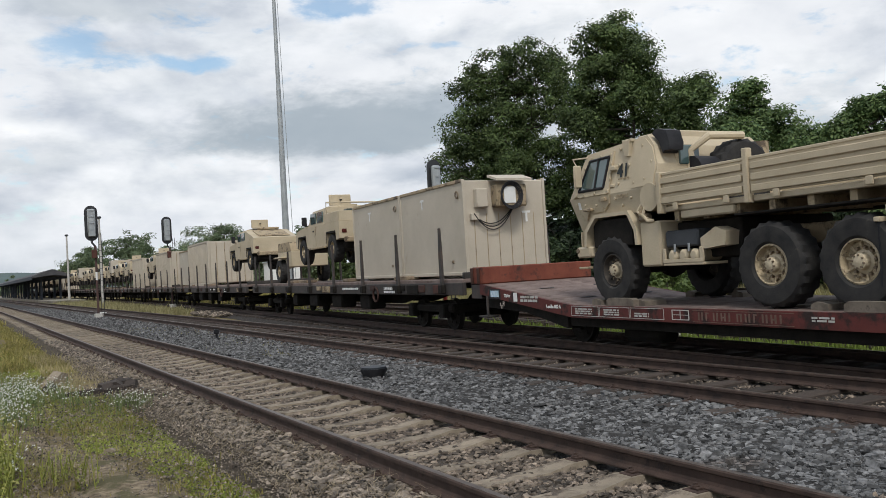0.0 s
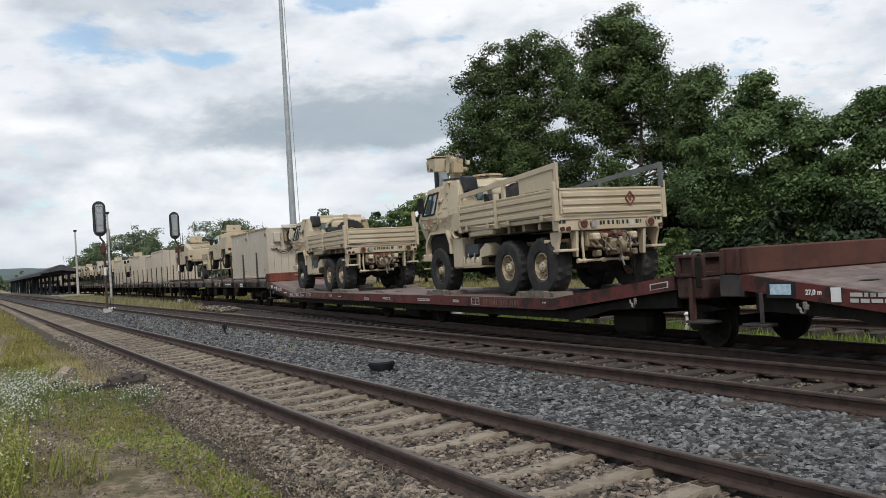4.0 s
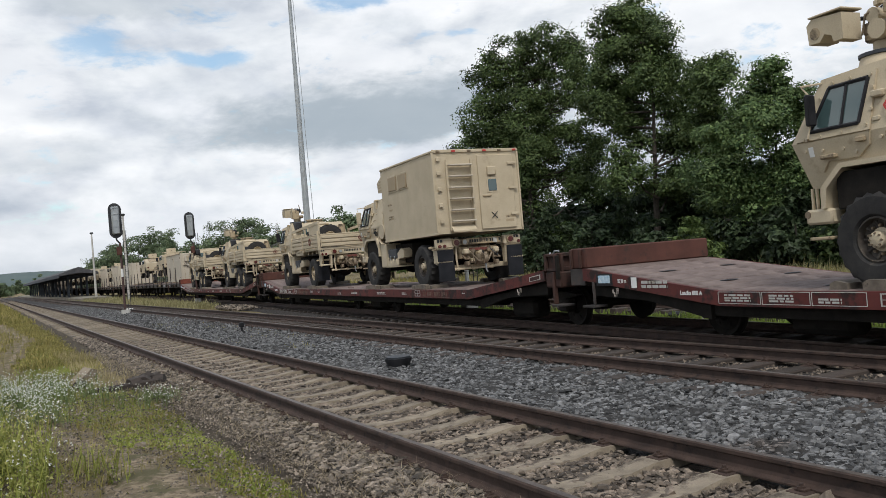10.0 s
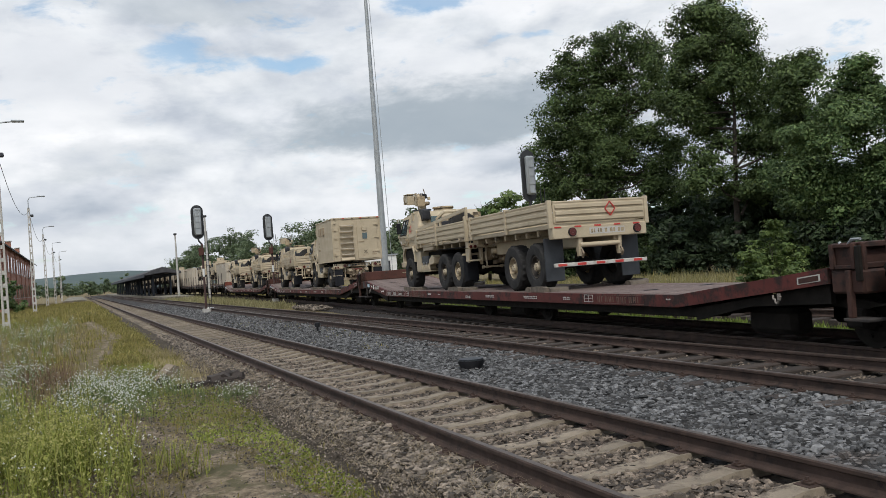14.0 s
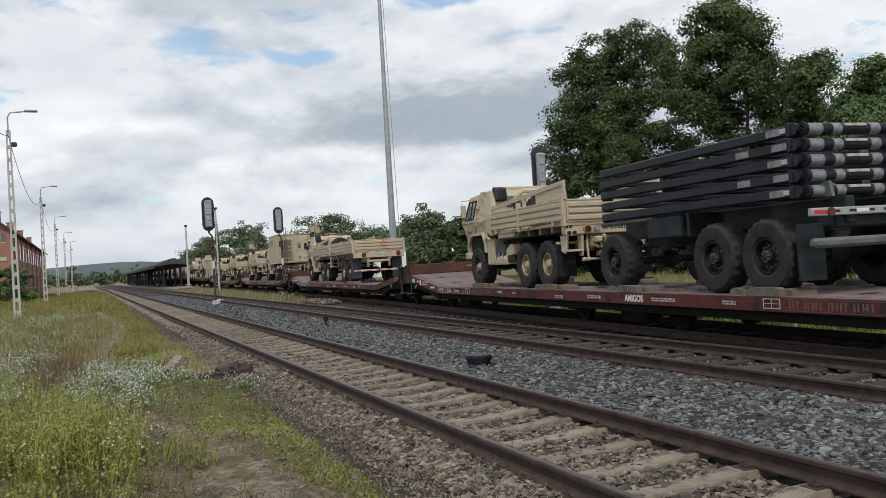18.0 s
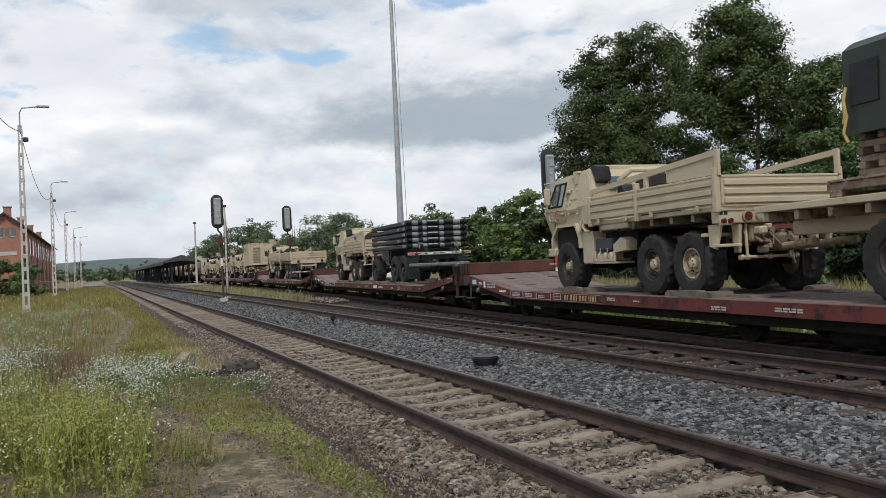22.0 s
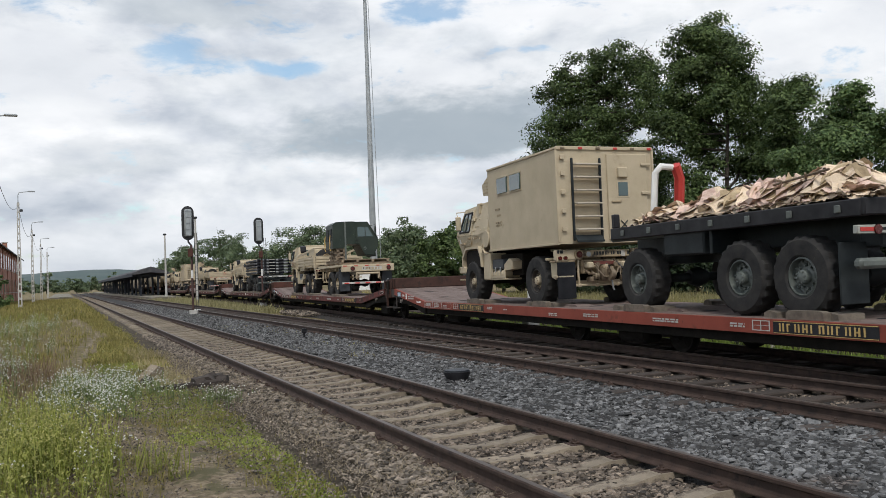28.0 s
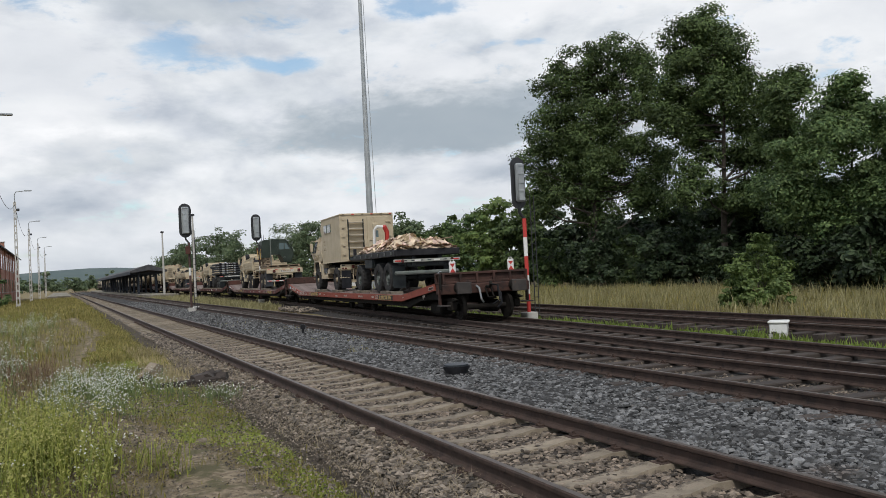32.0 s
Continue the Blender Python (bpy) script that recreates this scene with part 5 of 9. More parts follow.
def lamp_post(x, y, label):
    """A concrete lattice post with a curved arm and a flat lantern."""
    t = thing("platform_lamp", label, "lamp post", "platform lamps", at=pose(x, y, -0.2))
    m = MB()
    for s in (-1, 1):
        m.add([(s * 0.135 + q * 0.055, e, 0) for q, e in ((-1, -0.1), (1, -0.1), (1, 0.1), (-1, 0.1))] + [(s * 0.075 + q * 0.04, e, 10.2) for q, e in ((-1, -0.07), (1, -0.07), (1, 0.07), (-1, 0.07))],
              [(0, 1, 5, 4), (1, 2, 6, 5), (2, 3, 7, 6), (3, 0, 4, 7), (4, 5, 6, 7)])
    part("post", m, CONC, t)
    m = MB()
    for i in range(15):
        z = 0.2 + i * 0.69
        w = 0.135 - 0.06 * z / 10.2
        m.box(-w, w, -0.06, 0.06, z, z + 0.22, 0.01)
    part("web", m, CONC, t)
    part("arm", MB().tube([(0, 0, 10.0), (0, 0, 10.9), (0.12, 0, 11.15), (0.5, 0, 11.2), (1.0, 0, 11.25)], 0.04), GALV, t)
    part("lantern", MB().box(0.85, 1.5, -0.13, 0.13, 11.2, 11.32, 0.04), GALV, t)
    part("loudspeaker", MB().box(0.12, 0.4, -0.12, 0.12, 9.3, 9.55, 0.05), NAVY, t)
    return t


LAMPS = [(-3.55, 51), (-3.75, 90), (-3.8, 130), (-3.6, 171), (-3.1, 208)]
for x, y in LAMPS:
    lamp_post(x, y, "concrete lattice lamp post with one curved arm")


def overhead_wire():
    t = thing("overhead_cable", "sagging cable strung between the lamp posts", "cable", at=pose(0, 0, 0))
    pts3 = [(-3.4, 10, 9.8)] + [(x, y, 9.7) for x, y in LAMPS]
    for a, b in zip(pts3, pts3[1:]):
        pts = [tuple(np.array(a) * (1 - f) + np.array(b) * f - np.array([0, 0, 6.6 * f * (1 - f)])) for f in np.linspace(0, 1, 13)]
        part("span", MB().tube(pts, 0.018, 5), BLACK, t)


overhead_wire()


def yard_lamp(x, y, h):
    t = thing("yard_lamp", "slim grey pole lamp beyond the platform", "lamp post", "yard lamps", at=pose(x, y, -0.2))
    part("pole", MB().cyl((0, 0, 0), (0, 0, h), 0.16, 0.09, 10), CONC, t)
    part("lamp_head", MB().box(-0.2, 0.2, -0.15, 0.15, h, h + 0.22, 0.05), DARKP, t)


yard_lamp(11.9, 112, 8.1)
yard_lamp(12.4, 88.5, 8.4)


def platform_canopy():
    p = thing("platform", "low concrete station platform", "platform", kind="structure", at=pose(0, 0, -0.2))
    part("slab", MB().box(9.7, 13.2, 108, 330, 0, 0.36, 0.03), SLABC, p)
    part("slab", MB().box(-2.6, 1.75, 180, 330, 0, 0.24, 0.03), SLABC, p)
    t = thing("platform_canopy", "long dark timber platform canopy on many posts", "canopy", at=pose(0, 0, 0.2))
    m = MB()
    m.prism([(8.9, 3.25), (8.9, 3.0), (11.4, 3.3), (13.9, 3.0), (13.9, 3.25), (11.4, 4.1)], 126, 250)
    part("roof", MB().add([(y, x, z) for x, y, z in m.v], m.f), ROOF, t, "dark felted saddle roof")
    part("fascia", MB().box(8.82, 8.9, 126, 250, 2.75, 3.2, 0.02), BLUEB, t)
    for i in range(15):
        y = 129 + i * 8.3
        for x in (10.2, 12.6):
            part("post", MB().box(x - 0.15, x + 0.15, y - 0.15, y + 0.15, 0.0, 3.1, 0.02), BLUEB, t)
        part("brace", MB().box(9.1, 13.7, y - 0.08, y + 0.08, 2.75, 3.0, 0.02), BLUEB, t)


platform_canopy()


def station():
    t = thing("station_building", "long red-brick station building with a low gabled roof", "building", at=pose(0, 0, -0.2))
    x0, x1, y0, y1, e, r = -11.4, -7.6, 108, 190, 8.1, 9.5
    part("wall", MB().box(x0, x1, y0, y1, 0, e, 0.02), BRICK, t, "red brick walls")
    m = MB().add([(x0, y0 + 0.02, e), (x1, y0 + 0.02, e), ((x0 + x1) / 2, y0 + 0.02, r), (x0, y0 + 0.4, e), (x1, y0 + 0.4, e), ((x0 + x1) / 2, y0 + 0.4, r)],
                 [(0, 1, 2), (5, 4, 3), (0, 3, 4, 1), (1, 4, 5, 2), (2, 5, 3, 0)])
    part("gable", m, BRICK, t)
    m = MB()
    c = (x0 + x1) / 2
    for s in (-1, 1):
        ex = c + s * ((x1 - x0) / 2 + 0.5)
        ez = e - 0.36
        m.add([(c, y0 - 0.5, r + 0.02), (ex, y0 - 0.5, ez), (ex, y1 + 0.5, ez), (c, y1 + 0.5, r + 0.02), (c, y0 - 0.5, r + 0.22), (ex, y0 - 0.5, ez + 0.2), (ex, y1 + 0.5, ez + 0.2), (c, y1 + 0.5, r + 0.22)],
              [(0, 1, 2, 3), (4, 7, 6, 5), (0, 4, 5, 1), (1, 5, 6, 2), (2, 6, 7, 3)])
    part("roof", m, ROOF, t, "dark tiled roof")
    for y in (112, 131, 150, 172):
        ch = part("chimney", MB().box(c - 0.4, c + 0.4, y, y + 0.8, r - 0.3, r + 1.1, 0.03), BRICK, t)
        part("chimney_cap", MB().box(c - 0.5, c + 0.5, y - 0.1, y + 0.9, r + 1.1, r + 1.25, 0.02), CONC, ch)
    for i in range(4):
        w = part("window", MB().box(c - 1.25 + i * 0.66, c - 0.85 + i * 0.66, y0 - 0.03, y0 + 0.1, 6.9, 7.9, 0.01), GLASS, t)
        part("frame", MB().box(c - 1.29 + i * 0.66, c - 0.81 + i * 0.66, y0 - 0.05, y0 - 0.032, 6.84, 6.9, 0.004), WHITE, w)
    part("sign", MB().box(c - 1.4, c + 1.2, y0 - 0.06, y0 - 0.01, 4.75, 5.2, 0.01), CONC, t, "pale faded lettering band")
    for i in range(14):
        for z in (1.6, 5.0):
            y = y0 + 4 + i * 5.6
            w = part("window", MB().box(x1 - 0.08, x1 + 0.03, y, y + 1.3, z, z + 2.0, 0.01), GLASS, t)
            part("sill", MB().box(x1 + 0.002, x1 + 0.12, y - 0.1, y + 1.4, z - 0.12, z - 0.002, 0.01), CONC, w)
    for i in range(8):
        part("pilaster", MB().box(x1, x1 + 0.12, y0 + 1 + i * 11.2, y0 + 1.9 + i * 11.2, 0, e - 0.4, 0.02), BRICK, t)


station()


def equipment_hut():
    az, d = radians(19.2), 118.0
    t = thing("equipment_hut", "small pale grey lineside equipment hut", "hut", at=pose(d * math.sin(az), d * math.cos(az), -0.2))
    part("wall", MB().box(-2.2, 2.2, -1.2, 1.2, 0, 3.6, 0.03), WHITE, t)
    part("roof", MB().box(-2.35, 2.35, -1.35, 1.35, 3.602, 3.8, 0.03), GALV, t)
    part("door", MB().box(0.5, 1.2, -1.25, -1.205, 0.1, 2.9, 0.01), NAVY, t)


equipment_hut()


def hills():
    # the blue of distant haze is put into the hills' colour
    hm = mat("hazed_wooded_hills", (0.055, 0.085, 0.085), (0.085, 0.115, 0.11), 0.01, 0.95, 0, 0.2, 0.2)
    vs, fs, n = [], [], 140
    for i in range(n + 1):
        a = radians(-40 + 110 * i / n)
        deg = math.degrees(a)
        h = 30 * math.exp(-((deg - 0.5) / 12) ** 2) + 17 + 5 * noise.noise(Vector((deg * 0.22, 0, 0))) + 2.0 * noise.noise(Vector((deg * 3, 0, 4)))
        for d, z in ((1900, -2), (2050, h * 0.55), (2300, h), (2700, h * 0.9), (2900, -5)):
            vs.append((d * math.sin(a), d * math.cos(a), z + (1.2 * noise.noise(Vector((deg * 6, d, 1))) if z > 0 else 0)))
    for i in range(n):
        fs += [(i * 5 + k, (i + 1) * 5 + k, (i + 1) * 5 + k + 1, i * 5 + k + 1) for k in range(4)]
    tagged(new("backdrop", quick("backdrop", vs, fs, hm, True)), "low wooded hills on the horizon, tinted blue-green as haze", "hills", kind="structure")


hills()


# ---- wagons ----
def wheelset_mesh(r):
    m = MB().cyl((-0.75, 0, 0), (0.75, 0, 0), 0.08, n=10)
    for s in (-1, 1):
        m.lathe([(0.08, s * 0.70), (0.14, s * 0.80), (r * 0.8, s * 0.76), (r, s * 0.80), (r, s * 0.715), (r + 0.03, s * 0.69), (r * 0.8, s * 0.68), (0.08, s * 0.68)], 24)
        for k in range(6):  # balance holes as small bosses
            a = k * math.pi / 3
            m.cyl((s * 0.775, 0.6 * r * math.cos(a), 0.6 * r * math.sin(a)), (s * 0.80, 0.6 * r * math.cos(a), 0.6 * r * math.sin(a)), 0.03, n=6)
    return m.mesh("wheelset", UNDER)


WHEEL_R = 0.36
WSET = wheelset_mesh(WHEEL_R)
PLATE_D = mat("faded_lettering", (0.10, 0.06, 0.045), (0.16, 0.10, 0.075), 9, 0.8, 0, 0.1, 50)


def bars(parent, y, z, w, h, x, rows=1, material=WHITE, name="marking"):
    """Unreadable small writing: rows of thin bars on the near side."""
    m, rnd = MB(), random.Random(int(y * 100 + z * 10))
    for r in range(rows):
        p, zz = 0.0, z - r * h * 1.5
        while p < w:
            q = min(rnd.uniform(0.04, 0.16), w - p)
            m.box(x, x - 0.003, y - p, y - p - q, zz - h / 2, zz + h / 2, 0.0005)
            p += q + 0.025
    return part(name, m, material, parent)


def buffers(t, y, out, z=1.0):
    for s in (-0.87, 0.87):
        b = part("buffer", MB().cyl((s, y, z), (s, y + out * 0.36, z), 0.11, n=14), UNDER, t)
        part("buffer_head", MB().box(s - 0.23, s + 0.23, y + out * 0.362, y + out * 0.42, z - 0.17, z + 0.17, 0.05), STAKEW, b)
    h = part("coupling_hook", MB().tube([(0, y, z), (0, y + out * 0.25, z), (0, y + out * 0.33, z + 0.08), (0, y + out * 0.28, z + 0.15)], 0.045), UNDER, t)
    part("shackle", MB().tube([(0.09, y + out * 0.1, z - 0.03), (0.09, y + out * 0.3, z - 0.3), (-0.09, y + out * 0.3, z - 0.3), (-0.09, y + out * 0.1, z - 0.03)], 0.025, 6), UNDER, h)
    part("brake_hose", MB().tube([(0.35, y, z - 0.1), (0.35, y + out * 0.2, z - 0.2), (0.33, y + out * 0.27, z - 0.5), (0.25, y + out * 0.2, z - 0.62)], 0.035, 6), BLACK, t)


def rounded(pts, n=4):
    """A smooth run of points through the given ones."""
    out, p = [], [pts[0]] + list(pts) + [pts[-1]]
    for a, b, c, d in zip(p, p[1:], p[2:], p[3:]):
        for k in range(n):
            f = k / n
            out.append(tuple(0.5 * (2 * b[i] + (c[i] - a[i]) * f + (2 * a[i] - 5 * b[i] + 4 * c[i] - d[i]) * f * f + (3 * b[i] - a[i] - 3 * c[i] + d[i]) * f ** 3) for i in (0, 1)))
    return out + [pts[-1]]


def low_wagon(u, red, label, tags=True, last=False, plate=None, scrawl=None, chocks=(), ext=0.75, ramp=None):
    """A jointed low-floor flat wagon. Its own y runs forward; y = 0 at its front corner."""
    t = thing("flat_wagon", label, "flat wagon", "low flat wagons")
    W = 1.42
    ramp = ramp or RUSTW
    top = [(0.0, 1.10), (-3.3, 0.72), (-20.95 - ext, 0.72), (-24.3 - ext, 1.10)]
    # side sills follow the kinked deck
    for s in (-1, 1):
        for (ya, za), (yb, zb) in zip(top, top[1:]):
            n = max(1, round(abs(ya - yb) / 6))
            for k in range(n):
                y0, y1 = ya + (yb - ya) * k / n, ya + (yb - ya) * (k + 1) / n
                z0, z1 = za + (zb - za) * k / n, za + (zb - za) * (k + 1) / n
                part("side_sill", MB().prism([(y0, z0 - 0.21), (y1, z1 - 0.21), (y1, z1 - 0.004), (y0, z0 - 0.004)], s * W, s * (W - 0.07)), red, t)
    # the deck: planks laid across
    plank = {}
    for (ya, za), (yb, zb) in zip(top, top[1:]):
        n = round(abs(ya - yb) / 0.42)
        tilt = math.degrees(math.atan2(zb - za, yb - ya)) + 180
        for k in range(n):
            y, z = ya + (yb - ya) * (k + 0.5) / n, za + (zb - za) * (k + 0.5) / n
            if "p" not in plank:
                plank["p"] = MB().box(-W + 0.075, W - 0.075, -0.205, 0.205, -0.05, 0.0, 0.008).mesh("plank", DECK)
            part("plank", plank["p"], None, t, at=pose(0, y, z + 0.001 * (k % 3), tilt, 0, 0))
    for y in (-1.2, -2.6, -4.5, -8.0, -12.2, -16.0, -19.6, -22.0):
        for x in (-0.55, 0.75):
            z = float(np.interp(-y, [0, 3.3, 20.95 + ext, 24.3 + ext], [1.10, 0.72, 0.72, 1.10]))
            part("lashing_ring", MB().lathe([(0.0, -0.004), (0.16, -0.003), (0.175, 0.004), (0.0, 0.006)], 14).mesh("lashing_ring", BLACK), BLACK, t, at=pose(x, y, z + 0.008, 0, 90, 0) @ Matrix.Diagonal((1, 0.42, 1, 1)))
    # underframe
    for x in (-0.45, 0.45):
        part("centre_sill", MB().prism([(0, 0.86), (-3.3, 0.5), (-3.3, 0.32), (0, 0.55)], x - 0.1, x + 0.1), UNDER, t)
        part("centre_sill", MB().box(x - 0.1, x + 0.1, -3.3, -20.95 - ext, 0.28, 0.62, 0.02), UNDER, t)
        part("centre_sill", MB().prism([(-20.95 - ext, 0.5), (-20.95 - ext, 0.32), (-24.3 - ext, 0.55), (-24.3 - ext, 0.86)], x - 0.1, x + 0.1), UNDER, t)
    for s in (-1, 1):
        part("sole_bar", MB().box(s * 1.25, s * 1.1, -3.0, -21.3 - ext, 0.34, 0.5, 0.02), UNDER, t)
        part("sole_bar", MB().prism([(-0.1, 0.88), (-3.0, 0.5), (-3.0, 0.3), (-1.6, 0.55), (-0.1, 0.62)], s * 1.3, s * 1.22), UNDER, t)
        part("sole_bar", MB().prism([(-21.3 - ext, 0.3), (-22.6 - ext, 0.55), (-24.2 - ext, 0.62), (-24.2 - ext, 0.88), (-21.3 - ext, 0.5)], s * 1.3, s * 1.22), UNDER, t)
        for y in (-4.6, -14.2, -23.4):
            part("brake_gear", MB().box(s * 1.0, s * 0.6, y - 0.5, y + 0.5, 0.12, 0.5, 0.08), UNDER, t)
        for y in (-2.7, -11.8, -15.5, -24.75 - ext * 0.5):
            part("axle_box", MB().box(s * 1.12, s * 0.9, y - 0.17, y + 0.17, 0.28, 0.55, 0.04), UNDER, t)
            part("leaf_spring", MB().prism([(y - 0.5, 0.60), (y - 0.15, 0.54), (y + 0.15, 0.54), (y + 0.5, 0.60), (y + 0.15, 0.66), (y - 0.15, 0.66)], s * 1.08, s * 0.98), UNDER, t)
        for y in (-1.0, -23.4 - ext):
            hook = [(-0.15, 0.05), (-0.13, -0.02), (-0.07, -0.03), (-0.05, -0.09), (0.03, -0.10), (0.07, -0.03), (0.12, -0.03), (0.15, 0.04)]
            m = MB().tube([(s * (1.45 + 0.002 * k), y - a * 0.7, 0.70 + b * 0.7) for k, (a, b) in enumerate(rounded(hook))], 0.014, 8).box(s * 1.45, s * 1.43, y - 0.03, y + 0.03, 0.67, 0.76, 0.008)
            part("towing_hook", m, HOOKM, t, "pale painted towing hook")
    for y in (-2.7, -11.8, -15.5, -24.75 - ext * 0.5):
        ob = part("wheelset", WSET, None, t, at=pose(0, y, WHEEL_R))
        SPINNERS.append((ob, (0, y, WHEEL_R), WHEEL_R))
    for y in (-11.8, -15.5):
        for s in (-1, 1):
            part("wheel_cover", MB().prism([(y - 0.40, 0.705), (y - 0.28, 0.765), (y + 0.28, 0.765), (y + 0.40, 0.705)], s * 0.62, s * 0.98), DECK, t, "low steel cover over a wheel")
    # rear platform with the folded ramp over it
    e = -24.3 - ext
    part("end_platform", MB().box(-1.4, 1.4, e - 0.02, e - 0.56, 0.76, 1.06, 0.03), RUSTD, t, "rusty end beam")
    r = part("folded_ramp", MB().box(-1.37, 1.37, e - 0.02, e - 0.44, 1.07, 1.40, 0.015), RUSTD, t, "folded rusty loading ramp")
    for i in range(6):
        part("rib", MB().box(-1.36 + i * 0.53, -1.29 + i * 0.53, e - 0.442, e - 0.54, 1.02, 1.39, 0.01), RUSTD, r)
    for z in (1.07, 1.33):
        part("rib", MB().box(-1.36, 1.36, e - 0.442, e - 0.52, z, z + 0.07, 0.01), RUSTD, r)
    for y in (e - 0.05, e - 0.40):
        part("side_rib", MB().box(-1.372, -1.43, y, y - 0.07, 1.07, 1.39, 0.01), RUSTD, r)
    for z in (1.07, 1.34):
        part("side_rib", MB().box(-1.372, -1.42, e - 0.12, e - 0.40, z, z + 0.05, 0.01), RUSTD, r)
    part("ramp_handle", MB().tube([(-1.34, e - 0.16, 1.41), (-1.36, e - 0.20, 1.36), (-1.40, e - 0.34, 1.36), (-1.40, e - 0.42, 1.44), (-1.40, e - 0.56, 1.44)], 0.02, 6), GALV, r, "bent steel ramp handle")
    part("ramp_post", MB().box(-1.47, -1.41, e - 0.50, e - 0.58, 0.92, 1.36, 0.012), UNDER, t)
    for s in (-1, 1):
        part("ramp_post", MB().box(s * 1.44, s * 1.36, e - 0.30, e - 0.38, 0.46, 1.06, 0.012), RUSTD, t)
        part("step", MB().box(s * 1.46, s * 1.18, e - 0.24, e - 0.66, 0.42, 0.46, 0.01), STAKEW, t)
    if last:
        buffers(t, e - 0.56, -1, 0.94)
        for s in (-1, 1):
            part("buffer_stock", MB().cyl((s * 0.87, e - 0.40, 0.94), (s * 0.87, e - 0.72, 0.94), 0.17, n=16), UNDER, t)
        part("brake_hose", MB().tube([(-0.32, e - 0.56, 0.98), (-0.34, e - 0.8, 0.92), (-0.3, e - 0.84, 0.6), (-0.18, e - 0.7, 0.5)], 0.03, 6), GALV, t, "pale hanging brake hose")
        part("brake_hose", MB().tube([(0.14, e - 0.56, 1.0), (0.22, e - 0.86, 0.98), (0.26, e - 0.9, 0.55), (0.12, e - 0.72, 0.42)], 0.03, 6), BLACK, t)
        part("lamp_bracket", MB().box(1.30, 1.36, e - 0.50, e - 0.56, 0.45, 0.80, 0.01).box(1.12, 1.5, e - 0.46, e - 0.60, 0.42, 0.45, 0.008), UNDER, t)
        for x in (-0.94, 0.94):
            y = e - 0.28
            part("board_handle", MB().tube([(x - 0.05, y, 1.68), (x - 0.05, y, 1.77), (x + 0.05, y, 1.77), (x + 0.05, y, 1.68)], 0.012, 6), WHITE, t)
            p = part("tail_board", MB().box(x - 0.10, x + 0.10, y + 0.02, y - 0.01, 1.36, 1.72, 0.01), WHITE, t, "white end-of-train board with red marks")
            part("red_mark", MB().add([(x - 0.085, y - 0.014, 1.66), (x + 0.085, y - 0.014, 1.66), (x, y - 0.014, 1.55), (x, y - 0.014, 1.53), (x - 0.085, y - 0.014, 1.40), (x + 0.085, y - 0.014, 1.40)], [(0, 2, 1), (3, 4, 5)]), REDP, p)
            part("bracket", MB().box(x - 0.03, x + 0.03, y + 0.022, y + 0.06, 1.30, 1.44, 0.005), UNDER, p)
    else:
        for s in (-0.87, 0.87):
            part("buffer", MB().cyl((s, e - 0.5, 0.98), (s, e - 0.88, 0.98), 0.19, n=16), UNDER, t)
            part("buffer_head", MB().box(s - 0.24, s + 0.24, e - 0.88, e - 1.02, 0.76, 1.14, 0.06), STAKEW, t)
        part("drawbar", MB().box(-0.12, 0.12, e - 0.5, e - 1.4, 0.72, 0.92, 0.03), UNDER, t)
    # the folded ramp across the front end
    b = part("folded_ramp", MB().box(-1.37, 1.37, 0.42, -0.055, 1.10, 1.455, 0.02), ramp, t, "upright rusty end ramp")
    for x in (-1.1, -0.4, 0.4, 1.1):
        part("board_post", MB().box(x - 0.05, x + 0.05, 0.424, 0.47, 0.85, 1.44, 0.01), UNDER, b)
    for y in (0.05, 0.33):
        part("side_rib", MB().box(-1.372, -1.42, y, y + 0.06, 1.10, 1.44, 0.01), RUSTD, b)
    part("end_board", MB().box(-1.38, 1.38, 0.004, 0.45, 0.80, 1.09, 0.01), STAKEW, t)
    part("step", MB().box(-1.46, -1.2, 0.02, -0.36, 0.42, 0.46, 0.01), STAKEW, t)
    part("step_hanger", MB().box(-1.44, -1.40, -0.28, -0.33, 0.462, 0.86, 0.008), STAKEW, t)
    # markings
    x = -W - 0.004
    if tags:
        part("plate_ground", MB().box(x + 0.002, x + 0.003, -0.40, -0.86, 0.80, 1.0, 0.0004), BLACK, t)
        part("label_plate", MB().box(x - 0.002, x + 0.0015, -0.46, -0.79, 0.84, 0.97, 0.001), mat("blue_white_plate", (0.25, 0.42, 0.55), (0.6, 0.68, 0.72), 14, 0.5, 0, 0.0, 60), t, "blue and white data plate")
        part("label_plate", MB().box(x, x + 0.003, -1.36, -1.50, 0.76, 0.93, 0.001), WHITE, t)
        bars(t, -1.62, 0.85, 0.62, 0.045, x, 2, DIRTYW)
        for y in (-3.35, -4.15, -4.95):
            w = 0.42 if y > -7 else 0.3
            part("marking_frame", MB().box(x, x - 0.003, y + 0.05, y + 0.04, 0.55, 0.70, 0.0005).box(x, x - 0.003, y - w - 0.3, y - w - 0.31, 0.55, 0.70, 0.0005).box(x, x - 0.003, y + 0.05, y - w - 0.31, 0.70, 0.708, 0.0005).box(x, x - 0.003, y + 0.05, y - w - 0.31, 0.542, 0.55, 0.0005), DIRTYW, t)
        words("length_mark", "27,0 m", 0.085, pose(x - 0.001, -1.12, 0.87, 90, 0, -90), WHITE, t)
        words("class_mark", "Laadks 800 A", 0.085, pose(x - 0.001, -2.75, 0.685, 90, 0, -90), WHITE, t)
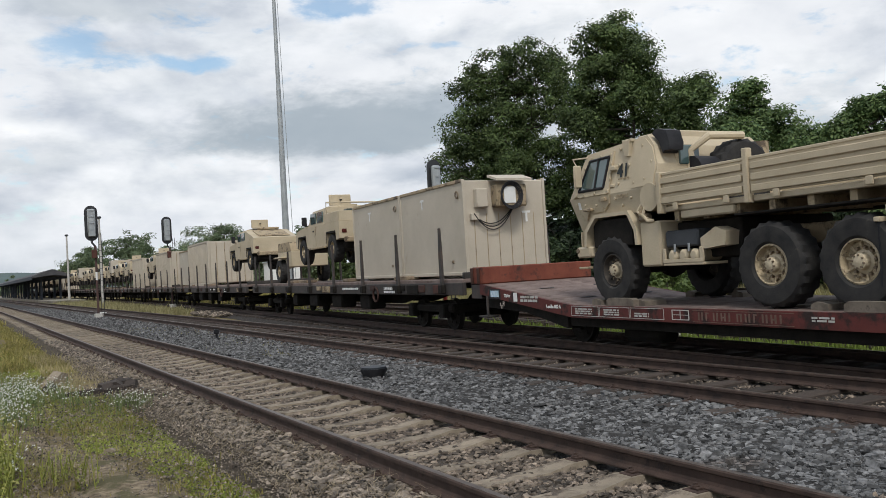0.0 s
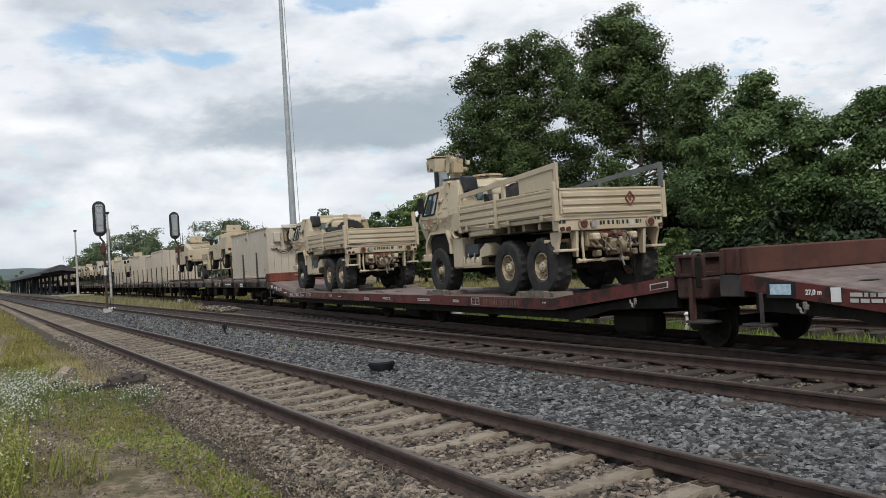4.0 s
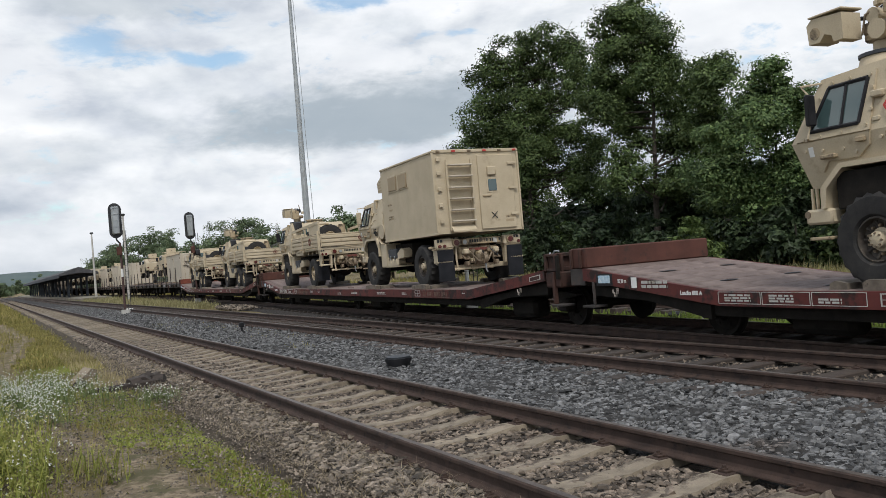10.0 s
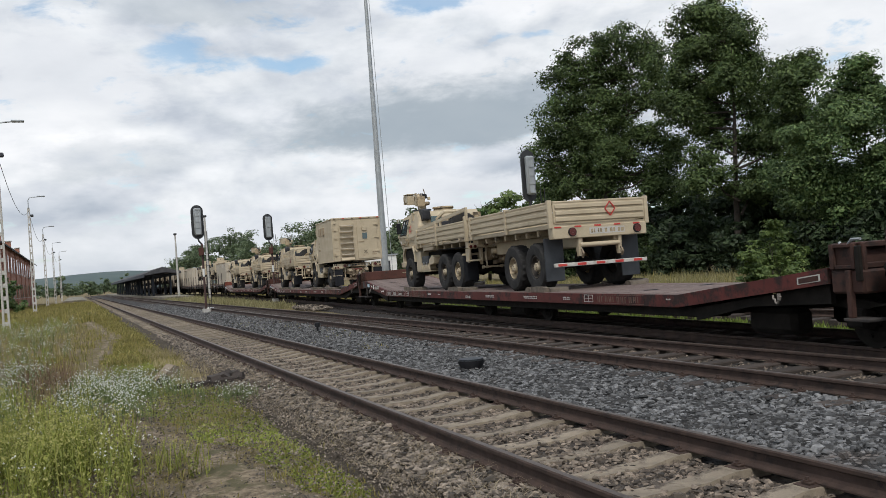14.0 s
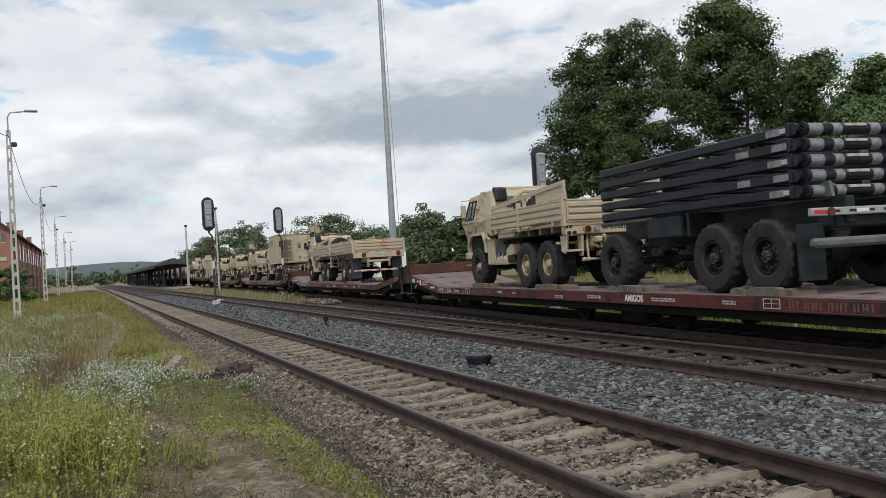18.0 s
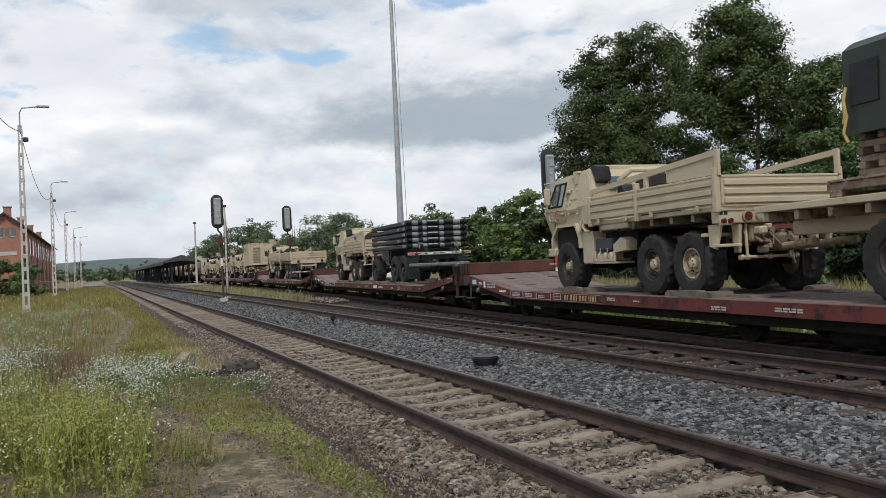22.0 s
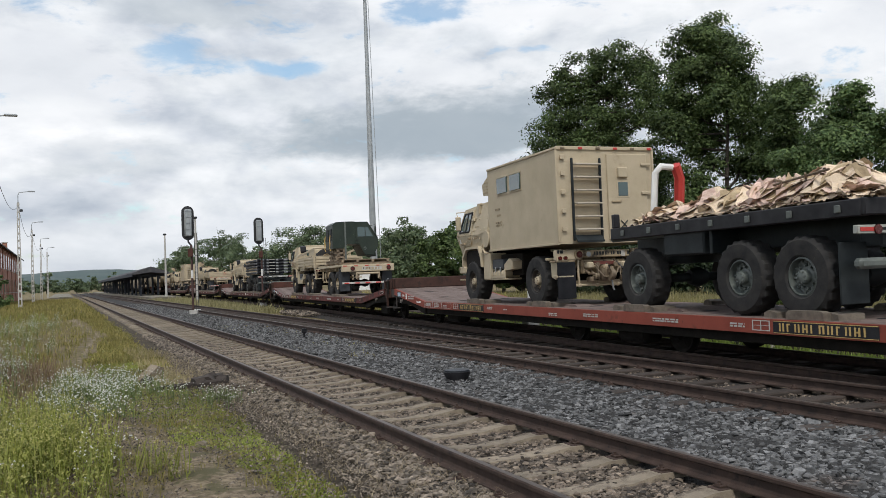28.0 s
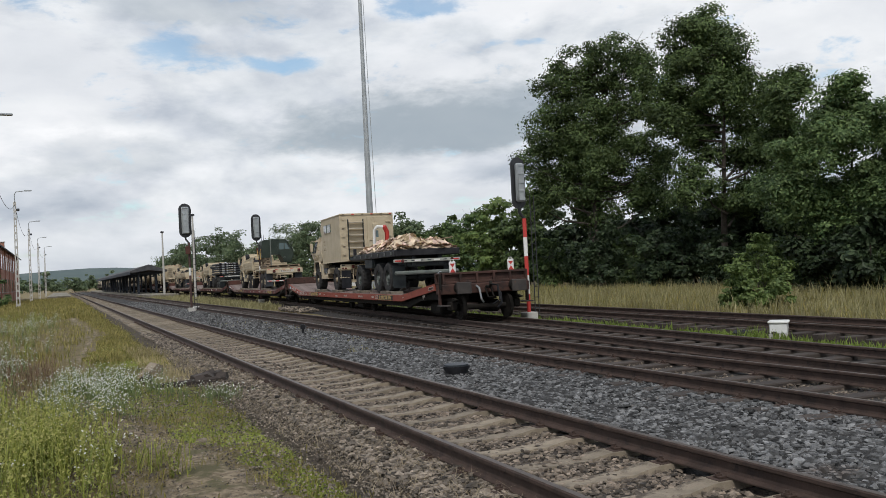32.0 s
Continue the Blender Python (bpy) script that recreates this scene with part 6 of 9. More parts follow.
        for y, w, z, rows in ((-3.42, 0.6, 0.66, 3), (-4.22, 0.5, 0.66, 3), (-5.0, 0.42, 0.62, 2), (-8.3, 0.4, 0.65, 2), (-9.3, 0.3, 0.62, 1), (-11.7, 0.5, 0.6, 2), (-13.2, 0.7, 0.63, 2), (-15.6, 0.9, 0.63, 2), (-17.6, 0.4, 0.63, 2), (-21.4, 0.16, 0.64, 1)):
            bars(t, y, z, w * 0.8, 0.024, x, rows, DIRTYW)
    for y0 in (-6.27, -18.95 if not last else -18.5):
        pl = part("maker_plate", MB().box(x, x + 0.003, y0, y0 - 1.78, 0.53, 0.70, 0.001), BLACK if plate else red, t, "dark name plate")
        m = MB()
        for k in range(11):
            y = y0 - 0.12 - k * 0.143
            m.box(x - 0.004, x - 0.001, y, y - 0.030, 0.56, 0.67, 0.001)
            if k % 3 != 1:
                m.box(x - 0.004, x - 0.001, y - 0.062, y - 0.094, 0.56, 0.67, 0.001)
            if k % 2:
                m.box(x - 0.004, x - 0.001, y - 0.03, y - 0.062, 0.65 if k % 3 else 0.60, 0.67 if k % 3 else 0.62, 0.001)
        m.box(x - 0.004, x - 0.001, y0 - 0.01, y0 - 1.77, 0.532, 0.540, 0.001).box(x - 0.004, x - 0.001, y0 - 0.01, y0 - 1.77, 0.69, 0.698, 0.001)
        part("plate_mark", m, plate or PLATE_D, pl, "faded yellow bars")
        part("marking_grid", MB().box(x, x - 0.003, y0 + 0.42, y0 + 0.06, 0.55, 0.562, 0.0005).box(x, x - 0.003, y0 + 0.42, y0 + 0.06, 0.62, 0.628, 0.0005).box(x, x - 0.003, y0 + 0.42, y0 + 0.06, 0.685, 0.697, 0.0005)
             .box(x, x - 0.003, y0 + 0.42, y0 + 0.40, 0.562, 0.685, 0.0005).box(x, x - 0.003, y0 + 0.25, y0 + 0.235, 0.562, 0.685, 0.0005).box(x, x - 0.003, y0 + 0.08, y0 + 0.06, 0.562, 0.685, 0.0005), DIRTYW, t)
    if scrawl:
        words("graffiti", scrawl, 0.17, pose(x - 0.002, -15.0, 0.61, 90, 0, -90), WHITE, t, "white scrawled graffiti")
    ye, ze = -23.75 - ext, 0.935
    part("length_plate", MB().prism([(ye, ze - 0.06), (ye - 0.42, ze - 0.01), (ye - 0.42, ze + 0.085), (ye, ze + 0.035)], x, x + 0.003), DIRTYW, t, "small white framed plate")
    part("plate_mark", MB().prism([(ye - 0.03, ze - 0.045), (ye - 0.39, ze - 0.002), (ye - 0.39, ze + 0.066), (ye - 0.03, ze + 0.023)], x - 0.003, x - 0.001), RUSTD, t)
    for y in chocks:
        for s in (-1, 1):
            for d in (-0.62, 0.62):
                c = MB().prism([(-0.13, 0.0), (0.13, 0.0), (0.12, 0.07), (0.04, 0.105), (-0.12, 0.075)], -0.22, 0.22)
                part("wheel_chock", c, RUBCH, t, "worn pale wheel chock", at=pose(s * 1.02, u - y + d * 0.9, 0.722))
            part("wheel_guide", MB().prism([(u - y + 0.12, 0.722), (u - y - 0.56, 0.722), (u - y - 0.56, 0.82), (u - y - 0.50, 0.845), (u - y + 0.06, 0.845), (u - y + 0.12, 0.81)], s * 1.36, s * 1.24), RUBCH, t, "long worn wheel guide block")
    on_train(t, u, 0.0, 0.1)
    MOVERS[-1] = (t, u, 0.0, None)
    return t


RUBCH = mat("chock_timber", (0.09, 0.074, 0.058), (0.19, 0.158, 0.125), 6, 0.9, 0, 0.4, 40, (0.06, 0.048, 0.038), 0.58, 6)


def stake_wagon(u, label, length=19.9):
    """A four-axle flat wagon with stakes; y = 0 at its rear corner, running forward to length."""
    t = thing("stake_wagon", label, "flat wagon", "stake wagons")
    part("deck", MB().box(-1.36, 1.36, 0, length, 1.12, 1.22, 0.02), DECK, t, "worn timber deck")
    for s in (-1, 1):
        part("side_sill", MB().box(s * 1.38, s * 1.28, -0.02, length + 0.02, 0.86, 1.14, 0.015), STAKEW, t)
        part("truss", MB().prism([(3.6, 0.86), (length - 3.6, 0.86), (length - 5.5, 0.55), (5.5, 0.55)], s * 0.5, s * 0.42), UNDER, t)
        for k in range(8):
            y = 0.9 + k * (length - 1.8) / 7
            st = part("stake", MB().prism([(y - 0.06, 0.95), (y + 0.06, 0.95), (y + 0.055, 1.7), (y + 0.015, 2.38), (y - 0.015, 2.38), (y - 0.055, 1.7)], s * 1.46, s * 1.40), STAKEW, t, "upright tapered steel stake")
            part("stake_socket", MB().box(s * 1.50, s * 1.385, y - 0.1, y + 0.1, 0.9, 1.1, 0.015), UNDER, st)
    for y in (0.03, length - 0.13):
        part("end_flap", MB().box(-1.3, 1.3, y, y + 0.1, 1.22, 1.36, 0.015), STAKEW, t)
    rq = random.Random(int(u * 10))
    for k in range(9):
        y, w = rq.uniform(0.4, length - 1.4), rq.uniform(0.25, 0.8)
        part("sill_gear", MB().box(-1.42, -1.385, y, y + w, 0.88 + rq.uniform(0, 0.1), 1.10, 0.01), rq.choice((RUSTD, UNDER, TAN_D, RUSTW)), t)
    for k in range(4):
        y = 6.2 + k * (length - 12.4) / 3
        part("brake_gear", MB().box(-1.2, -0.7, y, y + rq.uniform(0.5, 1.3), 0.42, 0.84, 0.05), UNDER, t)
    part("brake_wheel", MB().lathe([(0.17, -0.02), (0.21, -0.02), (0.21, 0.02), (0.17, 0.02), (0.17, -0.02)], 16, (-1.40, 5.2, 0.86)), RUSTD, t)
    for k in range(5):
        y = rq.uniform(1.0, length - 1.5)
        part("load_timber", MB().box(-1.30, -0.9, y, y + rq.uniform(0.3, 0.9), 1.222, 1.32, 0.015), WOOD, t)
    for y in (2.6, length - 2.6):
        b = part("bogie", MB().box(-1.0, 1.0, y - 1.3, y + 1.3, 0.42, 0.62, 0.05), UNDER, t)
        for d in (-0.9, 0.9):
            part("wheelset", WSET, None, b, at=pose(0, y + d, WHEEL_R))
            for s in (-1, 1):
                part("axle_box", MB().box(s * 1.12, s * 0.92, y + d - 0.15, y + d + 0.15, 0.3, 0.62, 0.03), UNDER, b)
    buffers(t, 0, -1, 1.02)
    buffers(t, length, 1, 1.02)
    bars(t, 8, 1.02, 1.4, 0.06, -1.386, 1)
    bars(t, 4.6, 1.02, 0.8, 0.06, -1.386, 2)
    MOVERS.append((t, u, 0.0, -length))
    return t


# ---- road vehicles ----
TYRE_R = 0.565


def tyre_mesh():
    r = TYRE_R
    prof = [(0.27, 0.15), (0.30, 0.185), (0.42, 0.20), (0.50, 0.192), (r * 0.965, 0.165), (r, 0.14), (r, 0.03), (r, -0.03), (r, -0.14), (r * 0.965, -0.165), (0.50, -0.192), (0.42, -0.20), (0.30, -0.185), (0.27, -0.15)]
    return MB().lathe(prof, 44, lug=0.034).mesh("tyre", RUBBER, 25)


def rim_mesh(material, name="rim"):
    """The outer ring and disc of a wheel, seen from -x."""
    m = MB().lathe([(0.275, 0.10), (0.275, -0.15), (0.25, -0.165), (0.235, -0.06), (0.15, -0.035), (0.06, -0.035), (0.0, -0.035)], 24)
    for k in range(10):  # ribs of the cast disc
        a = k * math.pi / 5
        c, d = math.cos(a), math.sin(a)
        m.cyl((-0.045, 0.13 * c, 0.13 * d), (-0.07, 0.235 * c, 0.235 * d), 0.022, n=5)
    return m.mesh(name, material)


def hub_mesh(material):
    return MB().lathe([(0.145, -0.03), (0.14, -0.07), (0.105, -0.085), (0.095, -0.165), (0.06, -0.185), (0.0, -0.188)], 18).mesh("hub", material)


def nut_mesh(material):
    m = MB()
    for k in range(10):
        a = k * math.pi / 5 + 0.3
        m.cyl((-0.05, 0.165 * math.cos(a), 0.165 * math.sin(a)), (-0.095, 0.165 * math.cos(a), 0.165 * math.sin(a)), 0.019, n=6)
    for k in range(8):
        a = k * math.pi / 4
        m.cyl((-0.14, 0.075 * math.cos(a), 0.075 * math.sin(a)), (-0.192, 0.075 * math.cos(a), 0.075 * math.sin(a)), 0.013, n=6)
    return m.mesh("nut_ring", material)


TYRE = tyre_mesh()
RIMD = mat("dusty_dark_rim", (0.035, 0.03, 0.026), (0.075, 0.062, 0.05), 8, 0.8, 0, 0.2, 50, (0.16, 0.125, 0.085), 0.62, 8)
RIMT = mat("worn_tan_rim", (0.36, 0.29, 0.19), (0.46, 0.375, 0.25), 8, 0.7, 0, 0.2, 50, (0.10, 0.075, 0.05), 0.54, 10)
RIM_TAN, RIM_DARK, RIM_GREY, RIM_MIX = rim_mesh(RIMT), rim_mesh(BLACK), rim_mesh(GREY_G), rim_mesh(RIMD)
HUB_TAN, HUB_DARK, HUB_GREY = hub_mesh(TAN), hub_mesh(SLATE), hub_mesh(GREY_G)
NUT_TAN, NUT_DARK = nut_mesh(BRASS), nut_mesh(GREY_G)


def wheel(t, y, x, rim, z=TYRE_R, r=1.0):
    m = pose(x, y, z, 37 * y, 0, 0 if x < 0 else 180)
    if r != 1.0:
        m = m @ Matrix.Diagonal((r, r, r, 1))
    w = part("wheel", TYRE, None, t, "large black cross-country tyre", at=m)
    part("rim", rim, None, w, "steel wheel rim")
    part("hub", HUB_GREY if rim is RIM_GREY else HUB_DARK if rim is RIM_DARK else HUB_TAN, None, w, "bolted hub")
    part("nut_ring", NUT_DARK if rim in (RIM_GREY, RIM_DARK) else NUT_TAN, None, w, kind="stuff")
    return w


def axle(t, y, material, z=TYRE_R):
    m = MB().cyl((-0.85, y, z), (0.85, y, z), 0.08, n=10).lathe([(0.0, -0.2), (0.13, -0.17), (0.19, 0), (0.13, 0.17), (0.0, 0.2)], 14, (0.1, y, z))
    part("axle", m, material, t)


def ribbed(name, t, x0, x1, y0, y1, z0, z1, material, label="", out=-1, along="y"):
    """A drop side: a sheet with three pressed ribs and a frame, facing x (or y)."""
    h = z1 - z0

    def slab(a, b, za, zb, d0, d1):
        if along == "y":
            return MB().box(x0 + d0 * out, x0 + d1 * out, a, b, za, zb, 0.008)
        return MB().box(a, b, x0 + d0 * out, x0 + d1 * out, za, zb, 0.008)

    lo, hi = min(y0, y1), max(y0, y1)
    p = part(name, slab(lo, hi, z0, z1, 0, 0.035), material, t, label)
    for k in range(3):
        za = z0 + h * (0.05 + 0.31 * k)
        part("rib", slab(lo + 0.04, hi - 0.04, za, za + h * 0.19, 0.03, 0.067), material, p)
    part("top_rail", slab(lo, hi, z1 - 0.03, z1 + 0.012, -0.004, 0.047), material, p)
    return p


def flank(z):
    """The half width of the cab: widest along a fold, leaning in above and below it."""
    return 1.20 - 0.17 * (z - 1.81) if z > 1.81 else 1.20 - 0.22 * (1.81 - z)


def skin(m, pts, s, d0, d1):
    """A plate of (y, z) points lying on the cab's flank, from d0 to d1 proud of it."""
    n = len(pts)
    vs = [(s * (flank(z) + d), y, z) for d in (d0, d1) for y, z in pts]
    return m.add(vs, [list(range(n)), list(range(2 * n - 1, n - 1, -1))] + [[i, (i + 1) % n, n + (i + 1) % n, n + i] for i in range(n)])


def cab(t, hatch=True, number="", snorkel=True, mirrors=True, turret=False, paint=TAN, sign=None, boxes=NAVY):
    upper = [(1.06, 1.81), (0.64, 2.54), (-0.94, 2.63), (-1.12, 2.45), (-1.23, 2.15), (-1.20, 1.81)]
    lower = [(1.06, 1.81), (-1.20, 1.81), (-0.78, 1.46), (0.36, 1.46), (0.60, 1.22), (0.90, 1.24)]
    ring = [(0.90, 1.24)] + upper + [(-0.78, 1.46), (0.36, 1.46), (0.60, 1.22)]
    m, n = MB(), len(ring)
    for pts in (upper, lower):
        for s in (-1, 1):
            m.add([(s * flank(z), y, z) for y, z in pts], [list(range(len(pts)))])
    m.add([(s * flank(z), y, z) for s in (-1, 1) for y, z in ring], [[i, (i + 1) % n, n + (i + 1) % n, n + i] for i in range(n)])
    c = part("cab", m, paint, t, "armoured flat-nosed cab", angle=15)
    for s in (-1, 1):
        o = s * 1.2
        m = skin(MB(), [(0.97, 1.82), (0.59, 2.47), (-0.15, 2.50), (-0.08, 1.82)], s, 0.002, 0.03)
        d = part("door", skin(m, [(0.97, 1.80), (-0.08, 1.80), (-0.04, 1.66), (0.12, 1.54), (0.56, 1.54), (0.66, 1.42)], s, 0.002, 0.03), paint, c, "armoured door", angle=15)
        w = part("side_window", skin(MB(), [(0.74, 1.93), (0.49, 2.40), (-0.03, 2.41), (0.06, 1.93)], s, 0.031, 0.036), GLASS, d, "thick dark door window")
        m, corners = MB(), [(0.75, 1.92), (0.49, 2.41), (-0.05, 2.42), (0.06, 1.92)]
        for a, b in zip(corners, corners[1:] + corners[:1]):
            m.cyl((s * (flank(a[1]) + 0.036), *a), (s * (flank(b[1]) + 0.036), *b), 0.024, n=6)
        m.cyl((s * (flank(1.93) + 0.036), 0.30, 1.93), (s * (flank(2.4) + 0.036), 0.24, 2.40), 0.022, n=6)
        part("window_frame", m, BLACK, d)
        part("door_handle", MB().box(o + s * 0.0, o + s * 0.06, -0.02, 0.10, 1.70, 1.76, 0.012).box(o - s * 0.04, o + s * 0.05, 0.40, 0.62, 1.57, 1.62, 0.012), TAN_D, d)
        part("door_hinge", MB().box(s * 1.10, s * 1.20, -0.10, -0.26, 2.17, 2.25, 0.015).box(s * 1.10, s * 1.20, -0.10, -0.20, 1.90, 1.96, 0.012), paint, d)
        part("paper_label", skin(MB(), [(0.80, 1.62), (0.80, 1.74), (0.73, 1.74), (0.73, 1.62)], s, 0.031, 0.033), WHITE, d)
        m = MB()
        for y, z in ((0.85, 1.84), (0.62, 2.30), (0.45, 2.46), (0.2, 2.465), (-0.08, 2.45), (-0.11, 2.3), (-0.1, 2.05), (-0.04, 1.88), (0.3, 1.85), (0.6, 1.85), (0.85, 1.70), (0.6, 1.68), (0.3, 1.66), (0.14, 1.60)):
            m.cyl((s * (flank(z) + 0.02), y, z), (s * (flank(z) + 0.045), y, z), 0.021, n=8)
        part("bolting", m, paint, d, kind="stuff")
        m = MB()
        for y, z in ((-0.3, 2.50), (-0.55, 2.50), (-0.85, 2.48), (-0.3, 1.95), (-0.3, 2.25), (-0.7, 1.92), (-0.95, 1.95), (-1.1, 2.2), (-0.6, 1.70), (-0.35, 1.60), (-0.9, 1.68), (-0.2, 1.72), (-1.05, 1.74), (-0.55, 2.22)):
            m.cyl((s * (flank(z) - 0.03), y, z), (s * (flank(z) + 0.025), y, z), 0.022, n=8)
        part("bolting", m, paint, c, kind="stuff")
        part("rear_plate", skin(MB(), [(-0.66, 1.84), (-0.66, 2.56), (-0.92, 2.58), (-1.10, 2.42), (-1.20, 2.14), (-1.17, 1.84)], s, 0.001, 0.016), paint, c, angle=15)
        part("roof_hook", MB().prism([(-0.42, 2.60), (-0.60, 2.60), (-0.56, 2.36), (-0.47, 2.36)], s * 1.09, s * 1.15).box(s * 1.02, s * 1.14, -0.40, -0.62, 2.58, 2.63, 0.01), paint, c)
        if mirrors:
            mi = part("mirror", MB().box(o + s * 0.02, o + s * 0.17, 0.62, 0.68, 1.98, 2.36, 0.025), BLACK if s > 0 or turret else paint, c)
            part("mirror_arm", MB().tube([(s * 1.02, 0.60, 2.50), (o + s * 0.10, 0.76, 2.48), (o + s * 0.10, 0.66, 2.36)], 0.014, 6), paint, mi)
            part("mirror_arm", MB().tube([(s * 1.2, 0.80, 1.82), (o + s * 0.12, 0.70, 1.84), (o + s * 0.10, 0.66, 2.0)], 0.012, 6), paint, mi)
        part("fender", MB().prism([(0.62, 0.98), (0.58, 1.22), (0.34, 1.44), (-0.50, 1.44), (-0.66, 1.18), (-0.68, 0.95), (-0.74, 0.95), (-0.72, 1.22), (-0.53, 1.50), (0.38, 1.50), (0.65, 1.25), (0.68, 0.98)], o - s * 0.35, o + s * 0.02), paint, c)
        part("step", MB().box(o - s * 0.28, o + s * 0.01, 0.60, 0.90, 0.60, 0.64, 0.01), TAN_D, c)
        part("nose_slats", MB().box(s * 0.80, s * 1.12, 0.66, 0.70, 0.98, 1.22, 0.01).box(s * 1.08, s * 1.12, 0.74, 0.77, 0.98, 1.24, 0.006).box(s * 1.08, s * 1.12, 0.81, 0.84, 0.98, 1.24, 0.006).box(s * 1.08, s * 1.12, 0.88, 0.91, 0.98, 1.24, 0.006), paint, c)
        part("headlight", MB().cyl((s * 0.85, 0.93, 0.90), (s * 0.85, 0.965, 0.90), 0.08, n=16), GLASS, c)
        part("marker_lamp", MB().cyl((s * 1.12, 0.90, 0.92), (s * 1.21, 0.90, 0.92), 0.045, n=10), BRASS, c)
        part("air_drum", MB().cyl((o + s * 0.0, -1.08, 1.66), (o - s * 0.42, -1.08, 1.66), 0.20, n=22).cyl((o + s * 0.02, -1.08, 1.66), (o - s * 0.03, -1.08, 1.66), 0.215, n=22), paint, t, "round air-cleaner drum")
        for k in range(3):
            part("hose", MB().tube([(o - s * 0.02, -0.86 - 0.05 * k, 1.58), (o + s * 0.03, -0.80 - 0.06 * k, 1.46 - 0.03 * k), (o + s * 0.01, -0.92 - 0.04 * k, 1.36 - 0.03 * k), (o - s * 0.05, -1.04 - 0.02 * k, 1.30)], 0.026, 7), TAN_D if k % 2 else paint, t)
        part("valve_block", MB().box(o - s * 0.12, o + s * 0.02, -0.78, -0.98, 1.30, 1.42, 0.03), BRASS, t)
    for x in (-0.53, 0.53):
        part("windscreen", MB().add([(x - 0.45, 1.032, 1.88), (x + 0.45, 1.032, 1.88), (x + 0.42, 0.715, 2.44), (x - 0.42, 0.715, 2.44), (x - 0.45, 1.0, 1.87), (x + 0.45, 1.0, 1.87), (x + 0.42, 0.68, 2.43), (x - 0.42, 0.68, 2.43)],
                                    [(0, 1, 2, 3), (7, 6, 5, 4), (0, 4, 5, 1), (1, 5, 6, 2), (2, 6, 7, 3), (3, 7, 4, 0)]), GLASS, c)
        part("rear_window", MB().box(x - 0.2, x + 0.2, -1.20, -1.26, 2.14, 2.44, 0.03), GLASS, c)
        part("window_frame", MB().box(x - 0.24, x + 0.24, -1.14, -1.235, 2.10, 2.48, 0.03), paint, c)
    part("bumper", MB().box(-1.2, 1.2, 0.55, 0.95, 0.79, 0.98, 0.03), paint, t, "deep front bumper")
    part("grille", MB().box(-0.5, 0.5, 0.93, 0.99, 1.28, 1.62, 0.01), BLACK, c)
    if sign:
        y, z, r = sign
        part("painted_diamond", skin(skin(skin(skin(MB(), [(y, z + r), (y + 0.75 * r, z), (y + 0.52 * r, z), (y, z + 0.70 * r)], -1, 0.031, 0.034), [(y, z + r), (y, z + 0.7 * r), (y - 0.52 * r, z), (y - 0.75 * r, z)], -1, 0.031, 0.034), [(y, z - r), (y, z - 0.7 * r), (y + 0.52 * r, z), (y + 0.75 * r, z)], -1, 0.031, 0.034), [(y, z - r), (y - 0.75 * r, z), (y - 0.52 * r, z), (y, z - 0.7 * r)], -1, 0.031, 0.034), REDP, c, "painted red open diamond")
    part("roof_hatch", MB().cyl((0.1, -0.35, 2.57), (0.1, -0.35, 2.68), 0.42, n=20), TAN, c)
    # black block darkens the wheel arch, shade put in as colour
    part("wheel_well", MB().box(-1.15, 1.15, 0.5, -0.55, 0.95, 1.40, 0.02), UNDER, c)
    if hatch:
        part("roof_box", MB().box(-0.7, 0.95, -0.25, -0.95, 2.6, 2.72, 0.02), paint, c)
    if snorkel:
        m = MB().prism([(-1.27, 2.34), (-1.38, 2.34), (-1.40, 2.45), (-1.34, 2.64), (-1.12, 2.70), (-1.02, 2.64), (-1.16, 2.50), (-1.25, 2.3)], -1.04, -0.76)
        part("air_intake", m, BLACK, t, "black curved air intake")
    if number:
        ny = (-0.42, 2.14) if number == "41" else (-0.45, 1.66)
        words("painted_number", number, 0.30, pose(-flank(ny[1]) - 0.02, *ny, 90 - (9.6 if ny[1] > 1.81 else -12), 0, -90), SLATE, c, "dark painted number")
    bars(c, -0.30, 2.02, 0.28, 0.025, -flank(2.02) - 0.012, 1, TAN_D)
    bars(c, -0.26, 1.76, 0.30, 0.025, -flank(1.76) - 0.012, 2, TAN_D)
    if turret:
        part("roof_cupola", MB().cyl((0.05, -0.38, 2.6), (0.05, -0.38, 2.74), 0.36, 0.33, n=20).cyl((0.05, -0.38, 2.75), (0.05, -0.38, 2.80), 0.38, 0.36, n=20), TAN_D, t, "round roof cupola")
        r = part("weapon_mount", MB().cyl((-0.55, 0.12, 2.58), (-0.55, 0.12, 2.72), 0.34, 0.30, n=20).cyl((-0.55, 0.12, 2.72), (-0.55, 0.12, 2.90), 0.15, n=12), TAN, t, "remote weapon mount on the roof")
        part("ring", MB().lathe([(0.20, -0.02), (0.32, -0.02), (0.32, 0.02), (0.20, 0.02), (0.20, -0.02)], 24).mesh("ring", NAVY), NAVY, r, at=pose(-0.55, 0.12, 2.745, 0, 90, 0))
        part("sight_box", MB().prism([(0.36, 2.98), (0.50, 2.98), (0.52, 3.06), (0.62, 3.10), (0.70, 3.02), (0.86, 3.02), (0.88, 3.26), (0.80, 3.33), (0.36, 3.30)], -0.98, -0.66), TAN, r, "armoured sight box", angle=20)
        part("box_lid", MB().box(-1.0, -0.64, 0.34, 0.84, 3.335, 3.36, 0.008), TAN, r)
        part("lens", MB().cyl((-0.985, 0.76, 3.14), (-0.97, 0.76, 3.14), 0.075, n=16), TAN_D, r)
